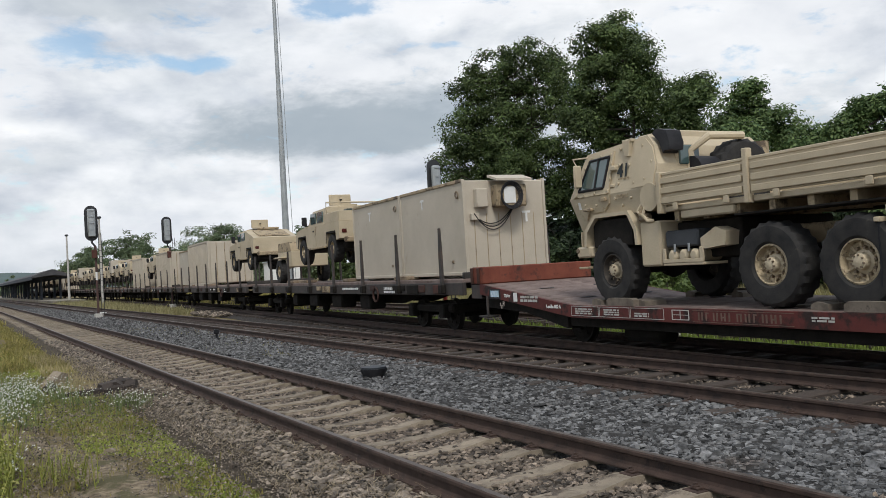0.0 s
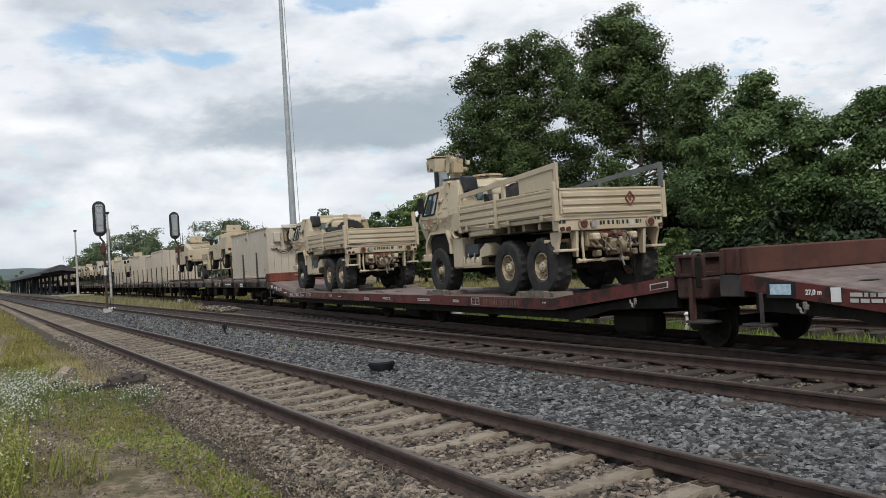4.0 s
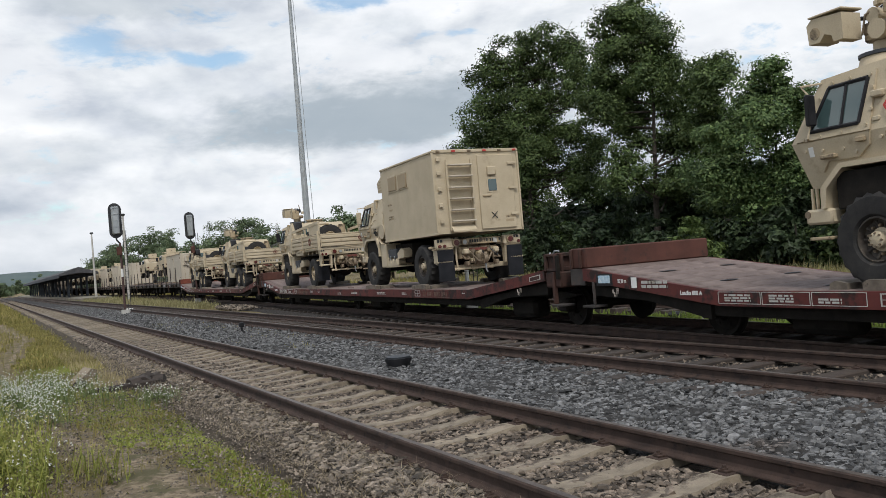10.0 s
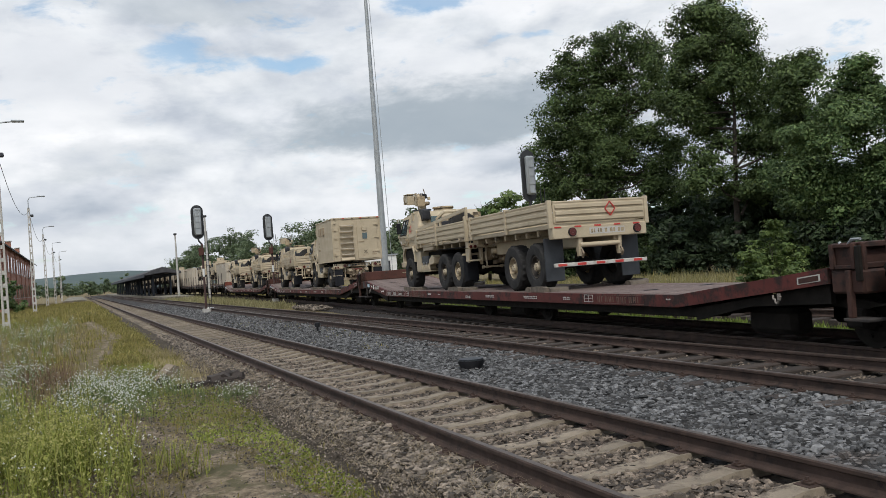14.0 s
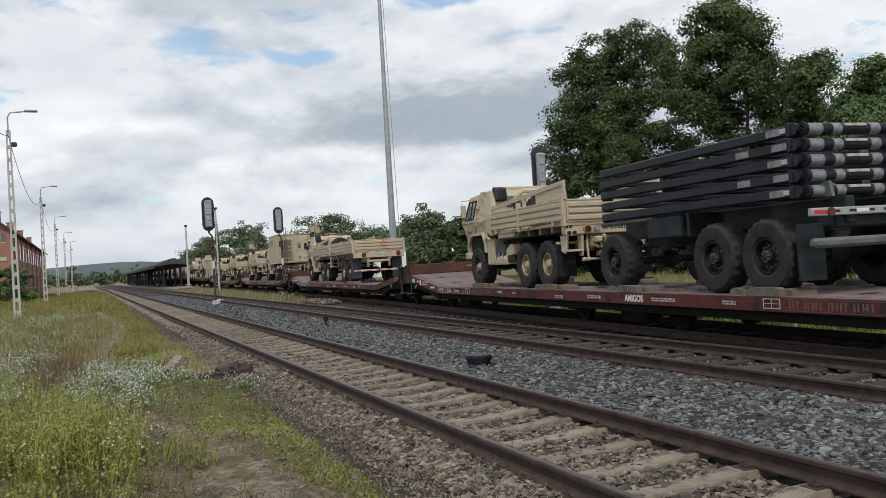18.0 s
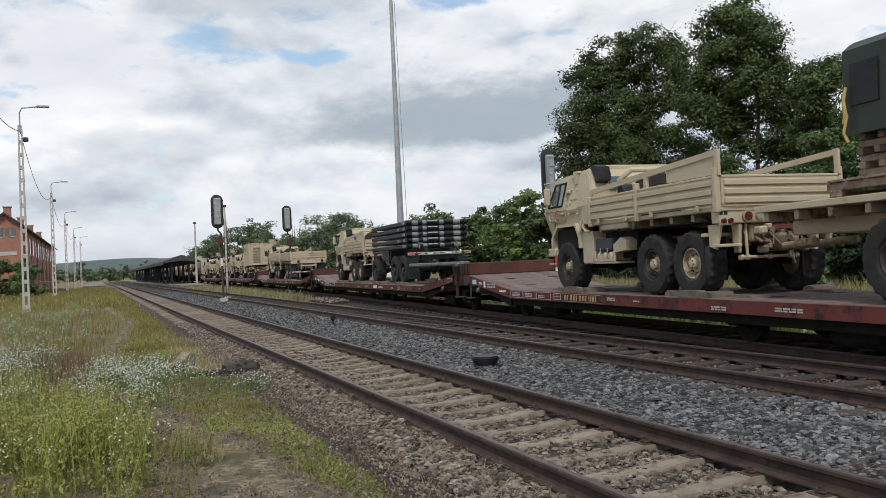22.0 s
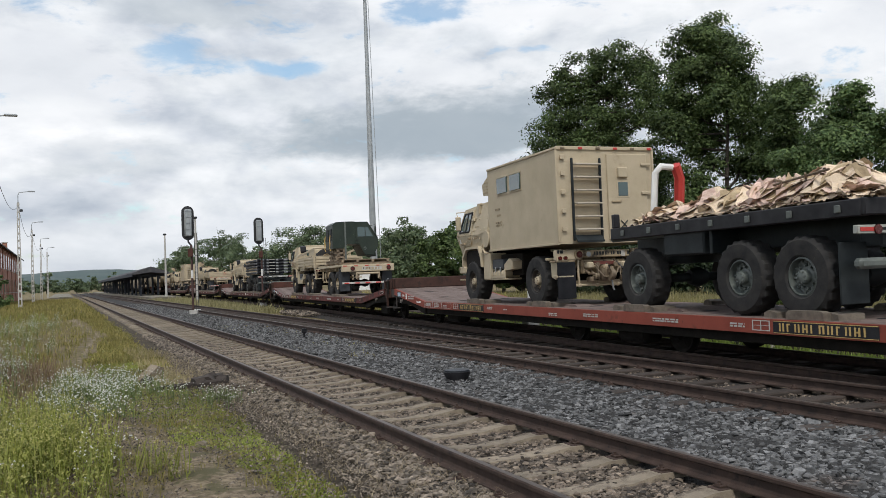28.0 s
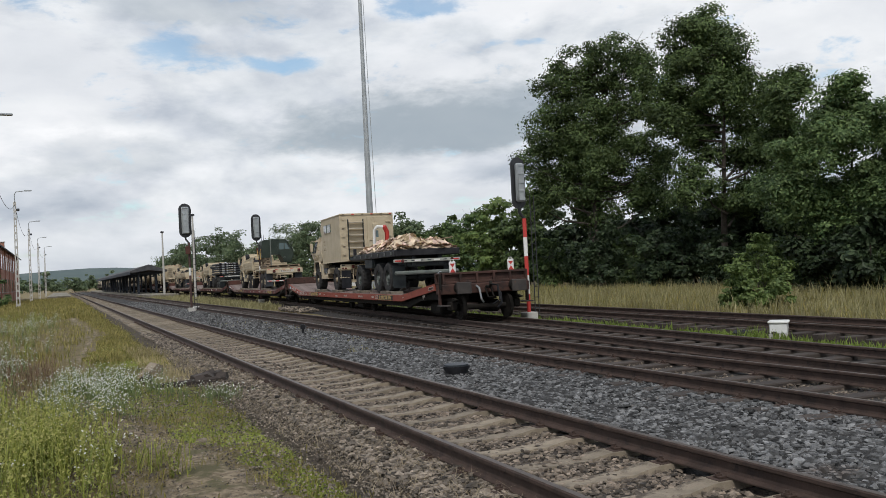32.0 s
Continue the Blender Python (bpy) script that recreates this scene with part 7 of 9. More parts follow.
        part("cradle", MB().box(-0.72, -0.36, -0.24, 0.30, 2.90, 3.02, 0.03), TAN_D, r)
        part("ammunition_box", MB().box(-0.86, -0.58, -0.38, -0.28, 2.86, 3.20, 0.015), TAN_D, r, "upright armour plate")
        part("sensor_head", MB().cyl((-0.80, 0.05, 3.02), (-0.62, 0.05, 3.02), 0.12, n=14).cyl((-0.76, 0.12, 3.20), (-0.6, 0.12, 3.20), 0.09, n=12), TAN, r)
        rq = random.Random(9)
        for k in range(16):
            x, y, z, q = rq.uniform(-0.8, -0.35), rq.uniform(-0.3, 0.34), rq.uniform(2.98, 3.34), rq.uniform(0.025, 0.065)
            part("fitting", MB().box(x - q, x + q, y - q, y + q, z - q, z + q * 1.3, 0.01), (BRASS, TAN, TAN_D, BLACK)[k % 4], r)
        for k in range(4):
            part("wiring", MB().tube([(-0.75 + 0.1 * k, 0.28, 3.0), (-0.78 + 0.08 * k, 0.2, 3.22), (-0.66 + 0.05 * k, 0.02, 3.33), (-0.6, -0.2, 3.1)], 0.014, 6), BLACK if k % 2 else BRASS, r)
        part("gun_barrel", MB().cyl((-0.5, -0.1, 3.14), (-0.5, 0.62, 3.30), 0.026, n=8), BLACK, r)
        part("aerial", MB().cyl((-0.42, 0.0, 3.2), (-0.40, 0.28, 3.50), 0.018, n=6), BRASS, r)
    return c


def chassis(t, y_end, paint=TAN, tank=True):
    for x in (-0.42, 0.42):
        part("frame_rail", MB().box(x - 0.05, x + 0.05, 0.6, y_end, 0.82, 1.08, 0.015), TAN_D, t)
    part("gearbox", MB().box(-0.35, 0.35, 0.3, -1.2, 0.62, 1.2, 0.08), UNDER, t)
    part("drive_shaft", MB().cyl((0, -1.2, 0.75), (0, y_end + 1.0, 0.65), 0.07, n=8), UNDER, t)
    part("battery_box", MB().box(-1.15, -0.6, -1.30, -2.0, 0.87, 1.12, 0.03), NAVY, t, "dark battery box")
    for k in range(2):
        part("latch", MB().box(-1.152, -1.17, -1.50 - 0.3 * k, -1.54 - 0.3 * k, 0.80, 0.92, 0.006), GALV, t)
    # black block between the rails stands in for shade under the bed
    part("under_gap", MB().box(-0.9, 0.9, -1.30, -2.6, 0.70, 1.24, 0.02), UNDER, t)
    part("fuel_tank", MB().box(0.55, 1.12, -1.35, -2.2, 0.74, 1.30, 0.06), NAVY, t, "dark fuel tank")
    for k in range(3):
        part("air_bottle", MB().lathe([(0.0, -1.17), (0.06, -1.165), (0.095, -1.13), (0.10, -0.7)], 14, (0, -1.44 - k * 0.23, 0.745)), paint, t, "tan air bottle")
    part("bottle_rack", MB().box(-1.16, -0.7, -1.24, -2.10, 0.60, 0.64, 0.01).box(-1.16, -1.13, -1.24, -1.30, 0.642, 0.86, 0.008).box(-1.16, -1.13, -2.02, -2.10, 0.642, 0.86, 0.008).box(-1.165, -1.14, -1.24, -2.10, 0.642, 0.70, 0.006), paint, t)
    part("tool_box", MB().prism([(-2.05, 0.82), (-2.52, 0.86), (-2.55, 1.05), (-2.35, 1.12), (-2.05, 0.98)], -1.15, -0.6), paint, t, "sloped tool box")
    part("locker", MB().box(-1.17, -0.7, -0.75, -1.22, 0.60, 1.29, 0.03), paint, t)


def bars_tail(b, x0, x1, y, z, plate):
    """A stencilled plate on a tail beam: bars of unreadable writing."""
    p = part("marking", MB().box(x0, x1, y, y - 0.003, z - 0.07, z + 0.07, 0.001), plate, b)
    m, rnd, x = MB(), random.Random(int(z * 1000)), x0 + 0.04
    while x < x1 - 0.08:
        q = rnd.uniform(0.03, 0.09)
        m.box(x, x + q, y - 0.0035, y - 0.006, z - 0.045, z + 0.045, 0.0005)
        x += q + rnd.choice((0.02, 0.02, 0.07))
    part("marking", m, TAN_D, p)


def tail(t, y, paint=TAN, split=False, z=1.44):
    """The rear end: light beam, lamps, tow hitch, chains and mud flaps."""
    if split:
        b = part("rear_beam", MB().box(-0.62, 0.62, y + 0.02, y + 0.22, z - 0.20, z - 0.04, 0.015), TAN_D, t)
        for s in (-1, 1):
            part("lamp_box", MB().box(s * 0.70, s * 1.2, y + 0.02, y + 0.16, z - 0.25, z - 0.02, 0.02), paint, t)
    else:
        b = part("rear_beam", MB().box(-1.2, 1.2, y + 0.02, y + 0.22, z - 0.24, z, 0.015), paint, t)
    for x in (-0.66, 0.88):
        part("lamp_rim", MB().cyl((x, y + 0.02, z - 0.13), (x, y - 0.02, z - 0.13), 0.105, n=16), TAN_D, b)
        part("tail_lamp", MB().cyl((x, y - 0.022, z - 0.13), (x, y - 0.035, z - 0.13), 0.072, n=16), LAMPR, b, "round red tail lamp")
    part("lamp_rim", MB().cyl((-0.43, y + 0.02, z - 0.13), (-0.43, y - 0.02, z - 0.13), 0.075, n=14), TAN_D, b)
    part("lamp_glass", MB().cyl((-0.43, y - 0.021, z - 0.13), (-0.43, y - 0.03, z - 0.13), 0.055, n=14), GALV, b)
    for x in (-1.12, -0.99, 1.12):
        part("marker_lamp", MB().cyl((x, y + 0.018, z - 0.2), (x, y - 0.03, z - 0.2), 0.042, n=10), LAMPR, b)
        part("lamp_box", MB().box(x - 0.062, x + 0.062, y + 0.06, y + 0.019, z - 0.27, z - 0.13, 0.01), paint, b)
    for x in (-1.1, 1.06):
        part("marking", MB().box(x - 0.07, x - 0.02, y + 0.0195, y + 0.016, z - 0.10, z - 0.03, 0.0005).box(x, x + 0.07, y + 0.0195, y + 0.016, z - 0.10, z - 0.03, 0.0005), SLATE, b)
    bm = MB()
    rnd = random.Random(int(-y * 100))
    p = -0.28
    while p < 0.66:
        q = rnd.uniform(0.02, 0.055)
        bm.box(p, p + q, y + 0.019, y + 0.016, z - 0.15, z - 0.075, 0.0005)
        p += q + rnd.choice((0.018, 0.022, 0.06))
    part("marking", bm, SLATE, b)
    part("paper_label", MB().box(0.40, 0.50, y + 0.0155, y + 0.0135, z - 0.19, z - 0.06, 0.0005), DIRTYW, b)
    part("cross_member", MB().box(-0.55, 0.55, y + 0.1, y + 0.3, z - 0.55, z - 0.25, 0.03), TAN_D, t)
    h = part("tow_hitch", MB().box(-0.16, 0.16, y - 0.12, y + 0.12, z - 0.72, z - 0.42, 0.05), BRASS, t, "worn steel tow hitch")
    part("hitch_jaw", MB().lathe([(0.05, -0.05), (0.13, -0.05), (0.13, 0.05), (0.05, 0.05), (0.05, -0.05)], 14, (0, y - 0.2, z - 0.58)), BRASS, h)
    for s in (-1, 1):
        part("tow_shackle", MB().tube([(s * 0.42 - 0.06, y + 0.05, z - 0.48), (s * 0.42 - 0.06, y - 0.1, z - 0.56), (s * 0.42 + 0.06, y - 0.1, z - 0.56), (s * 0.42 + 0.06, y + 0.05, z - 0.48)], 0.028, 8), BRASS, t)
        part("step_bracket", MB().prism([(y + 0.05, z - 0.25), (y + 0.25, z - 0.25), (y + 0.2, z - 0.72), (y + 0.1, z - 0.72)], s * 0.80, s * 0.74), paint, t)
        part("hanger", MB().cyl((s * 1.0, y + 0.35, z - 0.2), (s * 1.0, y + 0.35, 0.9), 0.022, n=6), paint, t)
        f = MB().box(s * 0.76, s * 1.20, y - 0.02, y + 0.01, 0.16, 0.95, 0.01) if split else MB().box(s * 0.76, s * 1.20, y + 0.44, y + 0.47, 0.27, 1.0, 0.01)
        part("mud_flap", f, FLAP, t, "dark rubber mud flap")
    if split:
        part("lower_beam", MB().box(-0.95, 0.95, y + 0.3, y + 0.4, z - 0.82, z - 0.70, 0.015), paint, t)
    m = MB().cyl((-0.74, y + 0.1, z - 0.80), (0.34, y + 0.1, z - 0.80), 0.026, n=8)
    for x in (-0.74, -0.62, -0.18, 0.22, 0.34):
        m.cyl((x - 0.035, y + 0.1, z - 0.80), (x + 0.035, y + 0.1, z - 0.80), 0.044, n=8)
    part("spreader_bar", m, paint, t, "knobbed tow bar")
    for x in (-0.62, 0.22):
        part("bar_hanger", MB().tube([(x, y + 0.12, z - 0.25), (x - 0.04, y + 0.06, z - 0.5), (x, y + 0.1, z - 0.8)], 0.026, 6), paint, t)
    rn = random.Random(int(-y * 70))
    for k in range(9):
        x, zz = rn.uniform(-0.34, 0.36), z - rn.uniform(0.28, 0.66)
        part("fitting", MB().box(x - 0.045, x + 0.045, y + 0.08, y - rn.uniform(0.02, 0.14), zz - 0.04, zz + 0.04, 0.014), (BRASS, paint, TAN_D)[k % 3], t)
    for k in range(3):
        x = -0.3 + k * 0.28
        part("air_line", MB().tube([(x, y + 0.06, z - 0.28), (x + 0.05, y - 0.10, z - 0.42), (x + 0.02, y - 0.12, z - 0.6), (x + 0.12, y - 0.02, z - 0.72), (x + 0.16, y + 0.08, z - 0.6)], 0.014, 6), BLACK if k % 2 else BRASS, t)
    for s in (-1, 1):
        part("gusset", MB().prism([(y + 0.05, z - 0.25), (y + 0.4, z - 0.25), (y + 0.38, z - 0.6), (y + 0.2, z - 0.66)], s * 1.14, s * 1.1), paint, t)
        part("flap_plate", MB().box(s * 0.72, s * 1.22, y + 0.42, y + 0.5, 1.0, 1.06, 0.01), paint, t)
        part("valve", MB().cyl((s * 0.22, y + 0.1, z - 0.36), (s * 0.22, y - 0.05, z - 0.36), 0.05, n=8), BRASS, t)
        part("clevis", MB().box(s * 0.34, s * 0.5, y + 0.1, y - 0.1, z - 0.44, z - 0.3, 0.03), paint, t)
        part("bump_stop", MB().box(s * 0.36, s * 0.46, y + 0.08, y - 0.12, z - 0.74, z - 0.62, 0.02), BRASS, t)
    part("lock_pin", MB().tube([(0.02, y - 0.2, z - 0.7), (0.02, y - 0.22, z - 0.86), (0.06, y - 0.2, z - 0.92)], 0.02, 6), GALV, t)
    part("red_tag", MB().box(-0.3, 0.2, y + 0.05, y - 0.01, z - 0.36, z - 0.29, 0.005), DARKR, t)
    part("chain", MB().tube([(-0.3, y - 0.05, z - 0.4), (-0.15, y - 0.14, z - 0.62), (0.1, y - 0.16, z - 0.66), (0.3, y - 0.05, z - 0.42)], 0.022, 6), BRASS, t)
    part("hose", MB().tube([(0.25, y, z - 0.3), (0.34, y - 0.12, z - 0.45), (0.42, y - 0.1, z - 0.55), (0.5, y, z - 0.35)], 0.02, 6), BLACK, t)
    for a, b in ((0.86, 1.22), (-1.22, -0.80)):
        part("tail_step", MB().box(a, b, y - 0.02, y + 0.2, z - 0.62, z - 0.57, 0.01), paint, t)


DARKR = mat("dark_red_paint", (0.11, 0.026, 0.018), (0.17, 0.042, 0.03), 3, 0.6, 0, 0.05, 40)


def diamond(t, x, y, z, face, s=0.2, material=None):
    """A painted open diamond; face 'x' on the near side, 'y' on the tail."""
    material = material or DARKR
    pts = [(0, s), (s * 0.8, 0), (0, -s), (-s * 0.8, 0)]
    m = MB()
    for (a, b), (c, d) in zip(pts, pts[1:] + pts[:1]):
        p, q = ((x, y + a, z + b), (x, y + c, z + d)) if face == "x" else ((x + a, y, z + b), (x + c, y, z + d))
        m.cyl(p, q, 0.016, n=4)
    return part("painted_diamond", m, material, t, "painted open diamond sign")


def spare_gear(t, y):
    w = part("spare_wheel", TYRE, None, t, "spare tyre stowed behind the cab", at=pose(0.35, y - 0.12, 1.95, 0, 0, 90))
    part("rim", RIM_TAN, None, w)
    part("hoist_arm", MB().tube([(-0.5, y, 1.5), (-0.5, y, 2.35), (-0.3, y - 0.2, 2.55), (0.3, y - 0.3, 2.55)], 0.06, 8), TAN, t, "spare wheel hoist arm")
    part("muffler", MB().cyl((0.95, y, 1.3), (0.95, y, 2.5), 0.14, n=14), TAN_D, t, "upright exhaust muffler")
    part("air_cleaner", MB().cyl((-0.55, y - 0.05, 2.02), (0.1, y - 0.05, 2.02), 0.24, n=16), BLACK, t)


def cargo_truck(u, label, axles=(3.3, 4.6), bed=(-1.36, -5.5), turret=False, number="", rails=0, stakes=True, signs=(), sign=None, far_rail=TAN, dark_rims=1):
    """A cab-over cargo truck; its front axle rides at u."""
    t = thing("military_truck", label, "truck", "cargo trucks")
    cab(t, not turret, number, turret=turret, sign=sign)
    chassis(t, bed[1] + 0.3)
    spare_gear(t, -1.24)
    for i, y in enumerate((0.0,) + tuple(-a for a in axles)):
        axle(t, y, UNDER)
        for s in (-1, 1):
            wheel(t, y, s * 1.0, RIM_TAN if i >= dark_rims else RIM_MIX)
    y0, y1 = bed
    part("bed_floor", MB().box(-1.2, 1.2, y0, y1, 1.40, 1.48, 0.01), TAN, t)
    for k in range(7):
        y = y0 - 0.2 - k * (y0 - y1 - 0.4) / 6
        part("cross_bearer", MB().prism([(y - 0.05, 1.40), (y + 0.05, 1.40), (y + 0.05, 1.25), (y - 0.05, 1.25)], -1.12, 1.12), TAN_D, t)
    mid = y0 + (y1 - y0) * 0.43
    for s in (-1, 1):
        for a, b in ((y0, mid + 0.04), (mid - 0.04, y1 + 0.04)):
            d = ribbed("drop_side", t, s * 1.20, 0, a, b, 1.50, 1.97, TAN, "ribbed steel drop side", s)
            for y in (a + (b - a) * 0.2, a + (b - a) * 0.8):
                part("hinge", MB().box(s * 1.24, s * 1.27, y - 0.05, y + 0.05, 1.42, 1.52, 0.008), TAN, d)
        for y in (y0, mid, y1 + 0.02):
            part("bed_post", MB().box(s * 1.17, s * 1.28, y - 0.045, y + 0.045, 1.38, 2.10 if y != y0 else 2.0, 0.012), TAN, t)
        part("side_rack", MB().box(s * 1.0, s * 1.19, y0 - 0.35, y0 - 1.4, 1.28, 1.40, 0.02), TAN, t, "stowage tray")
        part("wheel_guard", MB().box(s * 0.7, s * 1.18, -axles[0] + 0.55, -axles[-1] - 0.55, 1.24, 1.27, 0.005), UNDER, t)
    part("head_board", MB().box(-1.18, 1.18, y0 - 0.05, y0, 1.50, 2.0, 0.012), TAN, t)
    g = ribbed("tailgate", t, y1, 0, -1.16, 1.16, 1.50, 1.97, TAN, "ribbed steel tailgate", -1, "x")
    tail(t, y1)
    if stakes:
        for s in (-1, 1):
            part("corner_stake", MB().box(s * 1.10, s * 1.22, y1 + 0.02, y1 + 0.09, 1.97, 2.45, 0.01), TAN, t, "upright corner stake")
    if rails:  # a slanting bench rail above each side
        for s in (-1, 1):
            za, zb = rails
            m = MB().prism([(y0, za - 0.1), (y0, za), (y1, zb), (y1, zb - 0.1)], s * 1.22, s * 1.17)
            rp = far_rail if s > 0 else TAN
            r = part("side_rail", m, rp, t, "raised troop-seat rail")
            for k in range(3):
                y = y0 + (y1 - y0) * k / 2
                z = za + (zb - za) * k / 2
                part("rail_post", MB().box(s * 1.16, s * 1.225, y - 0.05, y + 0.05, 1.97, z, 0.01), rp, r)
            if s < 0 and zb > 2.35:
                part("seat_panel", MB().prism([(y0 + (y1 - y0) * 0.66, 2.0), (y0 + (y1 - y0) * 0.66, za + (zb - za) * 0.66 - 0.1), (y1 + 0.1, zb - 0.1), (y1 + 0.1, 2.0)], s * 1.20, s * 1.17), TAN, r)
    for k in signs:
        if k == "side":
            diamond(t, -1.30, y1 + 0.95, 1.74, "x", 0.14)
        else:
            diamond(t, 0.38, y1 - 0.075, 1.76, "y", 0.13)
            part("painted_star", MB().box(0.35, 0.41, y1 - 0.078, y1 - 0.066, 1.72, 1.80, 0.004), DARKR, t)
    on_train(t, u, DECK_Z, 2.0)
    return t


DECK_Z = 0.724


def shelter_truck(u, label, ladder=TAN, dark_glass=False, number=""):
    t = thing("shelter_truck", label, "truck", "shelter trucks")
    cab(t, False, number, snorkel=False)
    chassis(t, -4.6)
    for y in (0.0, -3.86):
        axle(t, y, UNDER)
        for s in (-1, 1):
            wheel(t, y, s * 1.0, RIM_MIX)
    b = part("shelter_body", MB().prism([(-1.32, 1.34), (-5.090, 1.34), (-5.090, 3.40), (-1.32, 3.40)], -1.2, 1.2), TAN, t, "large tan box body behind the cab", angle=20)
    ac = part("cooling_unit", MB().prism([(-1.318, 2.76), (-0.80, 2.80), (-0.74, 3.08), (-1.318, 3.35)], -1.12, 1.12), TAN, t, "louvred cooling unit over the cab", angle=20)
    for s in (-1, 1):
        for r_ in range(5):
            for k in range(6):
                z = 2.84 + 0.085 * r_
                if -0.86 - 0.075 * k < -0.78 - (z - 3.05) * 2.0:
                    part("louvre", MB().box(s * 1.121, s * 1.126, -0.86 - 0.075 * k, -0.90 - 0.075 * k, z, z + 0.03, 0.001), TAN_D, ac)
    bars(b, -1.75, 2.35, 0.30, 0.05, -1.204, 1, TAN_D)
    bars(b, -1.85, 2.20, 0.22, 0.05, -1.204, 1, TAN_D)
    bars(b, -1.75, 2.02, 0.38, 0.045, -1.204, 2, TAN_D)
    # black block stands in for the shade between cab and box body
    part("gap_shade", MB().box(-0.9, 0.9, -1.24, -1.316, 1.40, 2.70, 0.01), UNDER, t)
    for s in (-1, 1):
        part("edge_trim", MB().box(s * 1.19, s * 1.225, -1.32, -5.110, 3.37, 3.42, 0.008), TAN, b)
        part("edge_trim", MB().box(s * 1.19, s * 1.225, -1.32, -5.110, 1.32, 1.37, 0.008), TAN, b)
        part("edge_trim", MB().box(s * 1.17, s * 1.225, -5.050, -5.115, 1.38, 3.36, 0.008), TAN, b)
        for y in (-1.95, -2.72):
            w = part("window_cover", MB().box(s * 1.202, s * 1.235, y, y - 0.58, 2.72, 3.10, 0.015), GLASS if dark_glass else COVER, b, "window" if dark_glass else "closed window cover")
            part("cover_frame", MB().box(s * 1.202, s * 1.22, y + 0.04, y - 0.62, 3.102, 3.14, 0.006), TAN, w)
            part("cover_frame", MB().box(s * 1.202, s * 1.22, y + 0.04, y - 0.62, 2.68, 2.718, 0.006), TAN, w)
    part("roof_rim", MB().box(-1.2, 1.2, -5.070, -5.120, 3.36, 3.44, 0.01), TAN, b)
    for k in range(6):
        part("marker_lamp", MB().box(-1.1 + k * 0.43, -1.0 + k * 0.43, -5.125, -5.150, 3.37, 3.42, 0.008), REDP if k % 2 else BRASS, b)
    d = part("rear_door", MB().box(0.02, 1.02, -5.092, -5.130, 1.40, 3.28, 0.012), TAN, b, "rear door")
    part("door_window", MB().box(0.28, 0.52, -5.132, -5.145, 2.36, 2.66, 0.01), GLASS, d)
    part("window_frame", MB().box(0.24, 0.56, -5.131, -5.138, 2.32, 2.70, 0.006), TAN, d)
    part("vent_cover", MB().box(0.26, 0.5, -5.132, -5.190, 2.76, 2.98, 0.015), TAN, d)
    for z in (1.75, 2.42, 3.05):
        part("hinge", MB().box(0.86, 1.10, -5.132, -5.170, z - 0.03, z + 0.03, 0.008), TAN, d)
    part("door_handle", MB().box(0.1, 0.34, -5.132, -5.160, 2.22, 2.26, 0.006), TAN_D, d)
    m = MB().cyl((0.32, -5.136, 1.66), (0.48, -5.136, 1.82), 0.013, n=4).cyl((0.48, -5.136, 1.66), (0.32, -5.136, 1.82), 0.013, n=4)
    part("painted_mark", m, SLATE, d, "dark crossed mark")
    la = part("ladder", MB().box(-0.88, -0.83, -5.132, -5.180, 1.40, 3.18, 0.01), ladder, b, "rear folding ladder")
    part("ladder_rail", MB().box(-0.20, -0.15, -5.132, -5.180, 1.40, 3.18, 0.01), ladder, la)
    for k in range(6):
        part("rung", MB().box(-0.83, -0.20, -5.132, -5.290, 1.62 + k * 0.28, 1.655 + k * 0.28, 0.008), TAN2, la, "deep ladder step")
    part("ladder_foot", MB().prism([(-5.170, 1.46), (-5.290, 1.36), (-5.290, 1.40), (-5.170, 1.52)], -0.85, -0.2), ladder, la)
    for z in (1.6, 2.0, 2.4, 2.8, 3.15):
        part("latch", MB().box(-1.12, -1.02, -5.115, -5.150, z, z + 0.1, 0.008), TAN, b)
    part("marking", MB().box(0.72, 1.0, -5.132, -5.134, 1.66, 1.72, 0.0005).box(0.72, 0.95, -5.132, -5.134, 1.56, 1.62, 0.0005), TAN_D, d)
    tail(t, -4.95, TAN, True, 1.24)
    for s in (-1, 1):
        part("bumper_step", MB().box(s * 0.75, s * 1.2, -4.6, -4.92, 0.95, 0.99, 0.01), TAN_D, t)
    on_train(t, u, DECK_Z, 2.0)
    return t


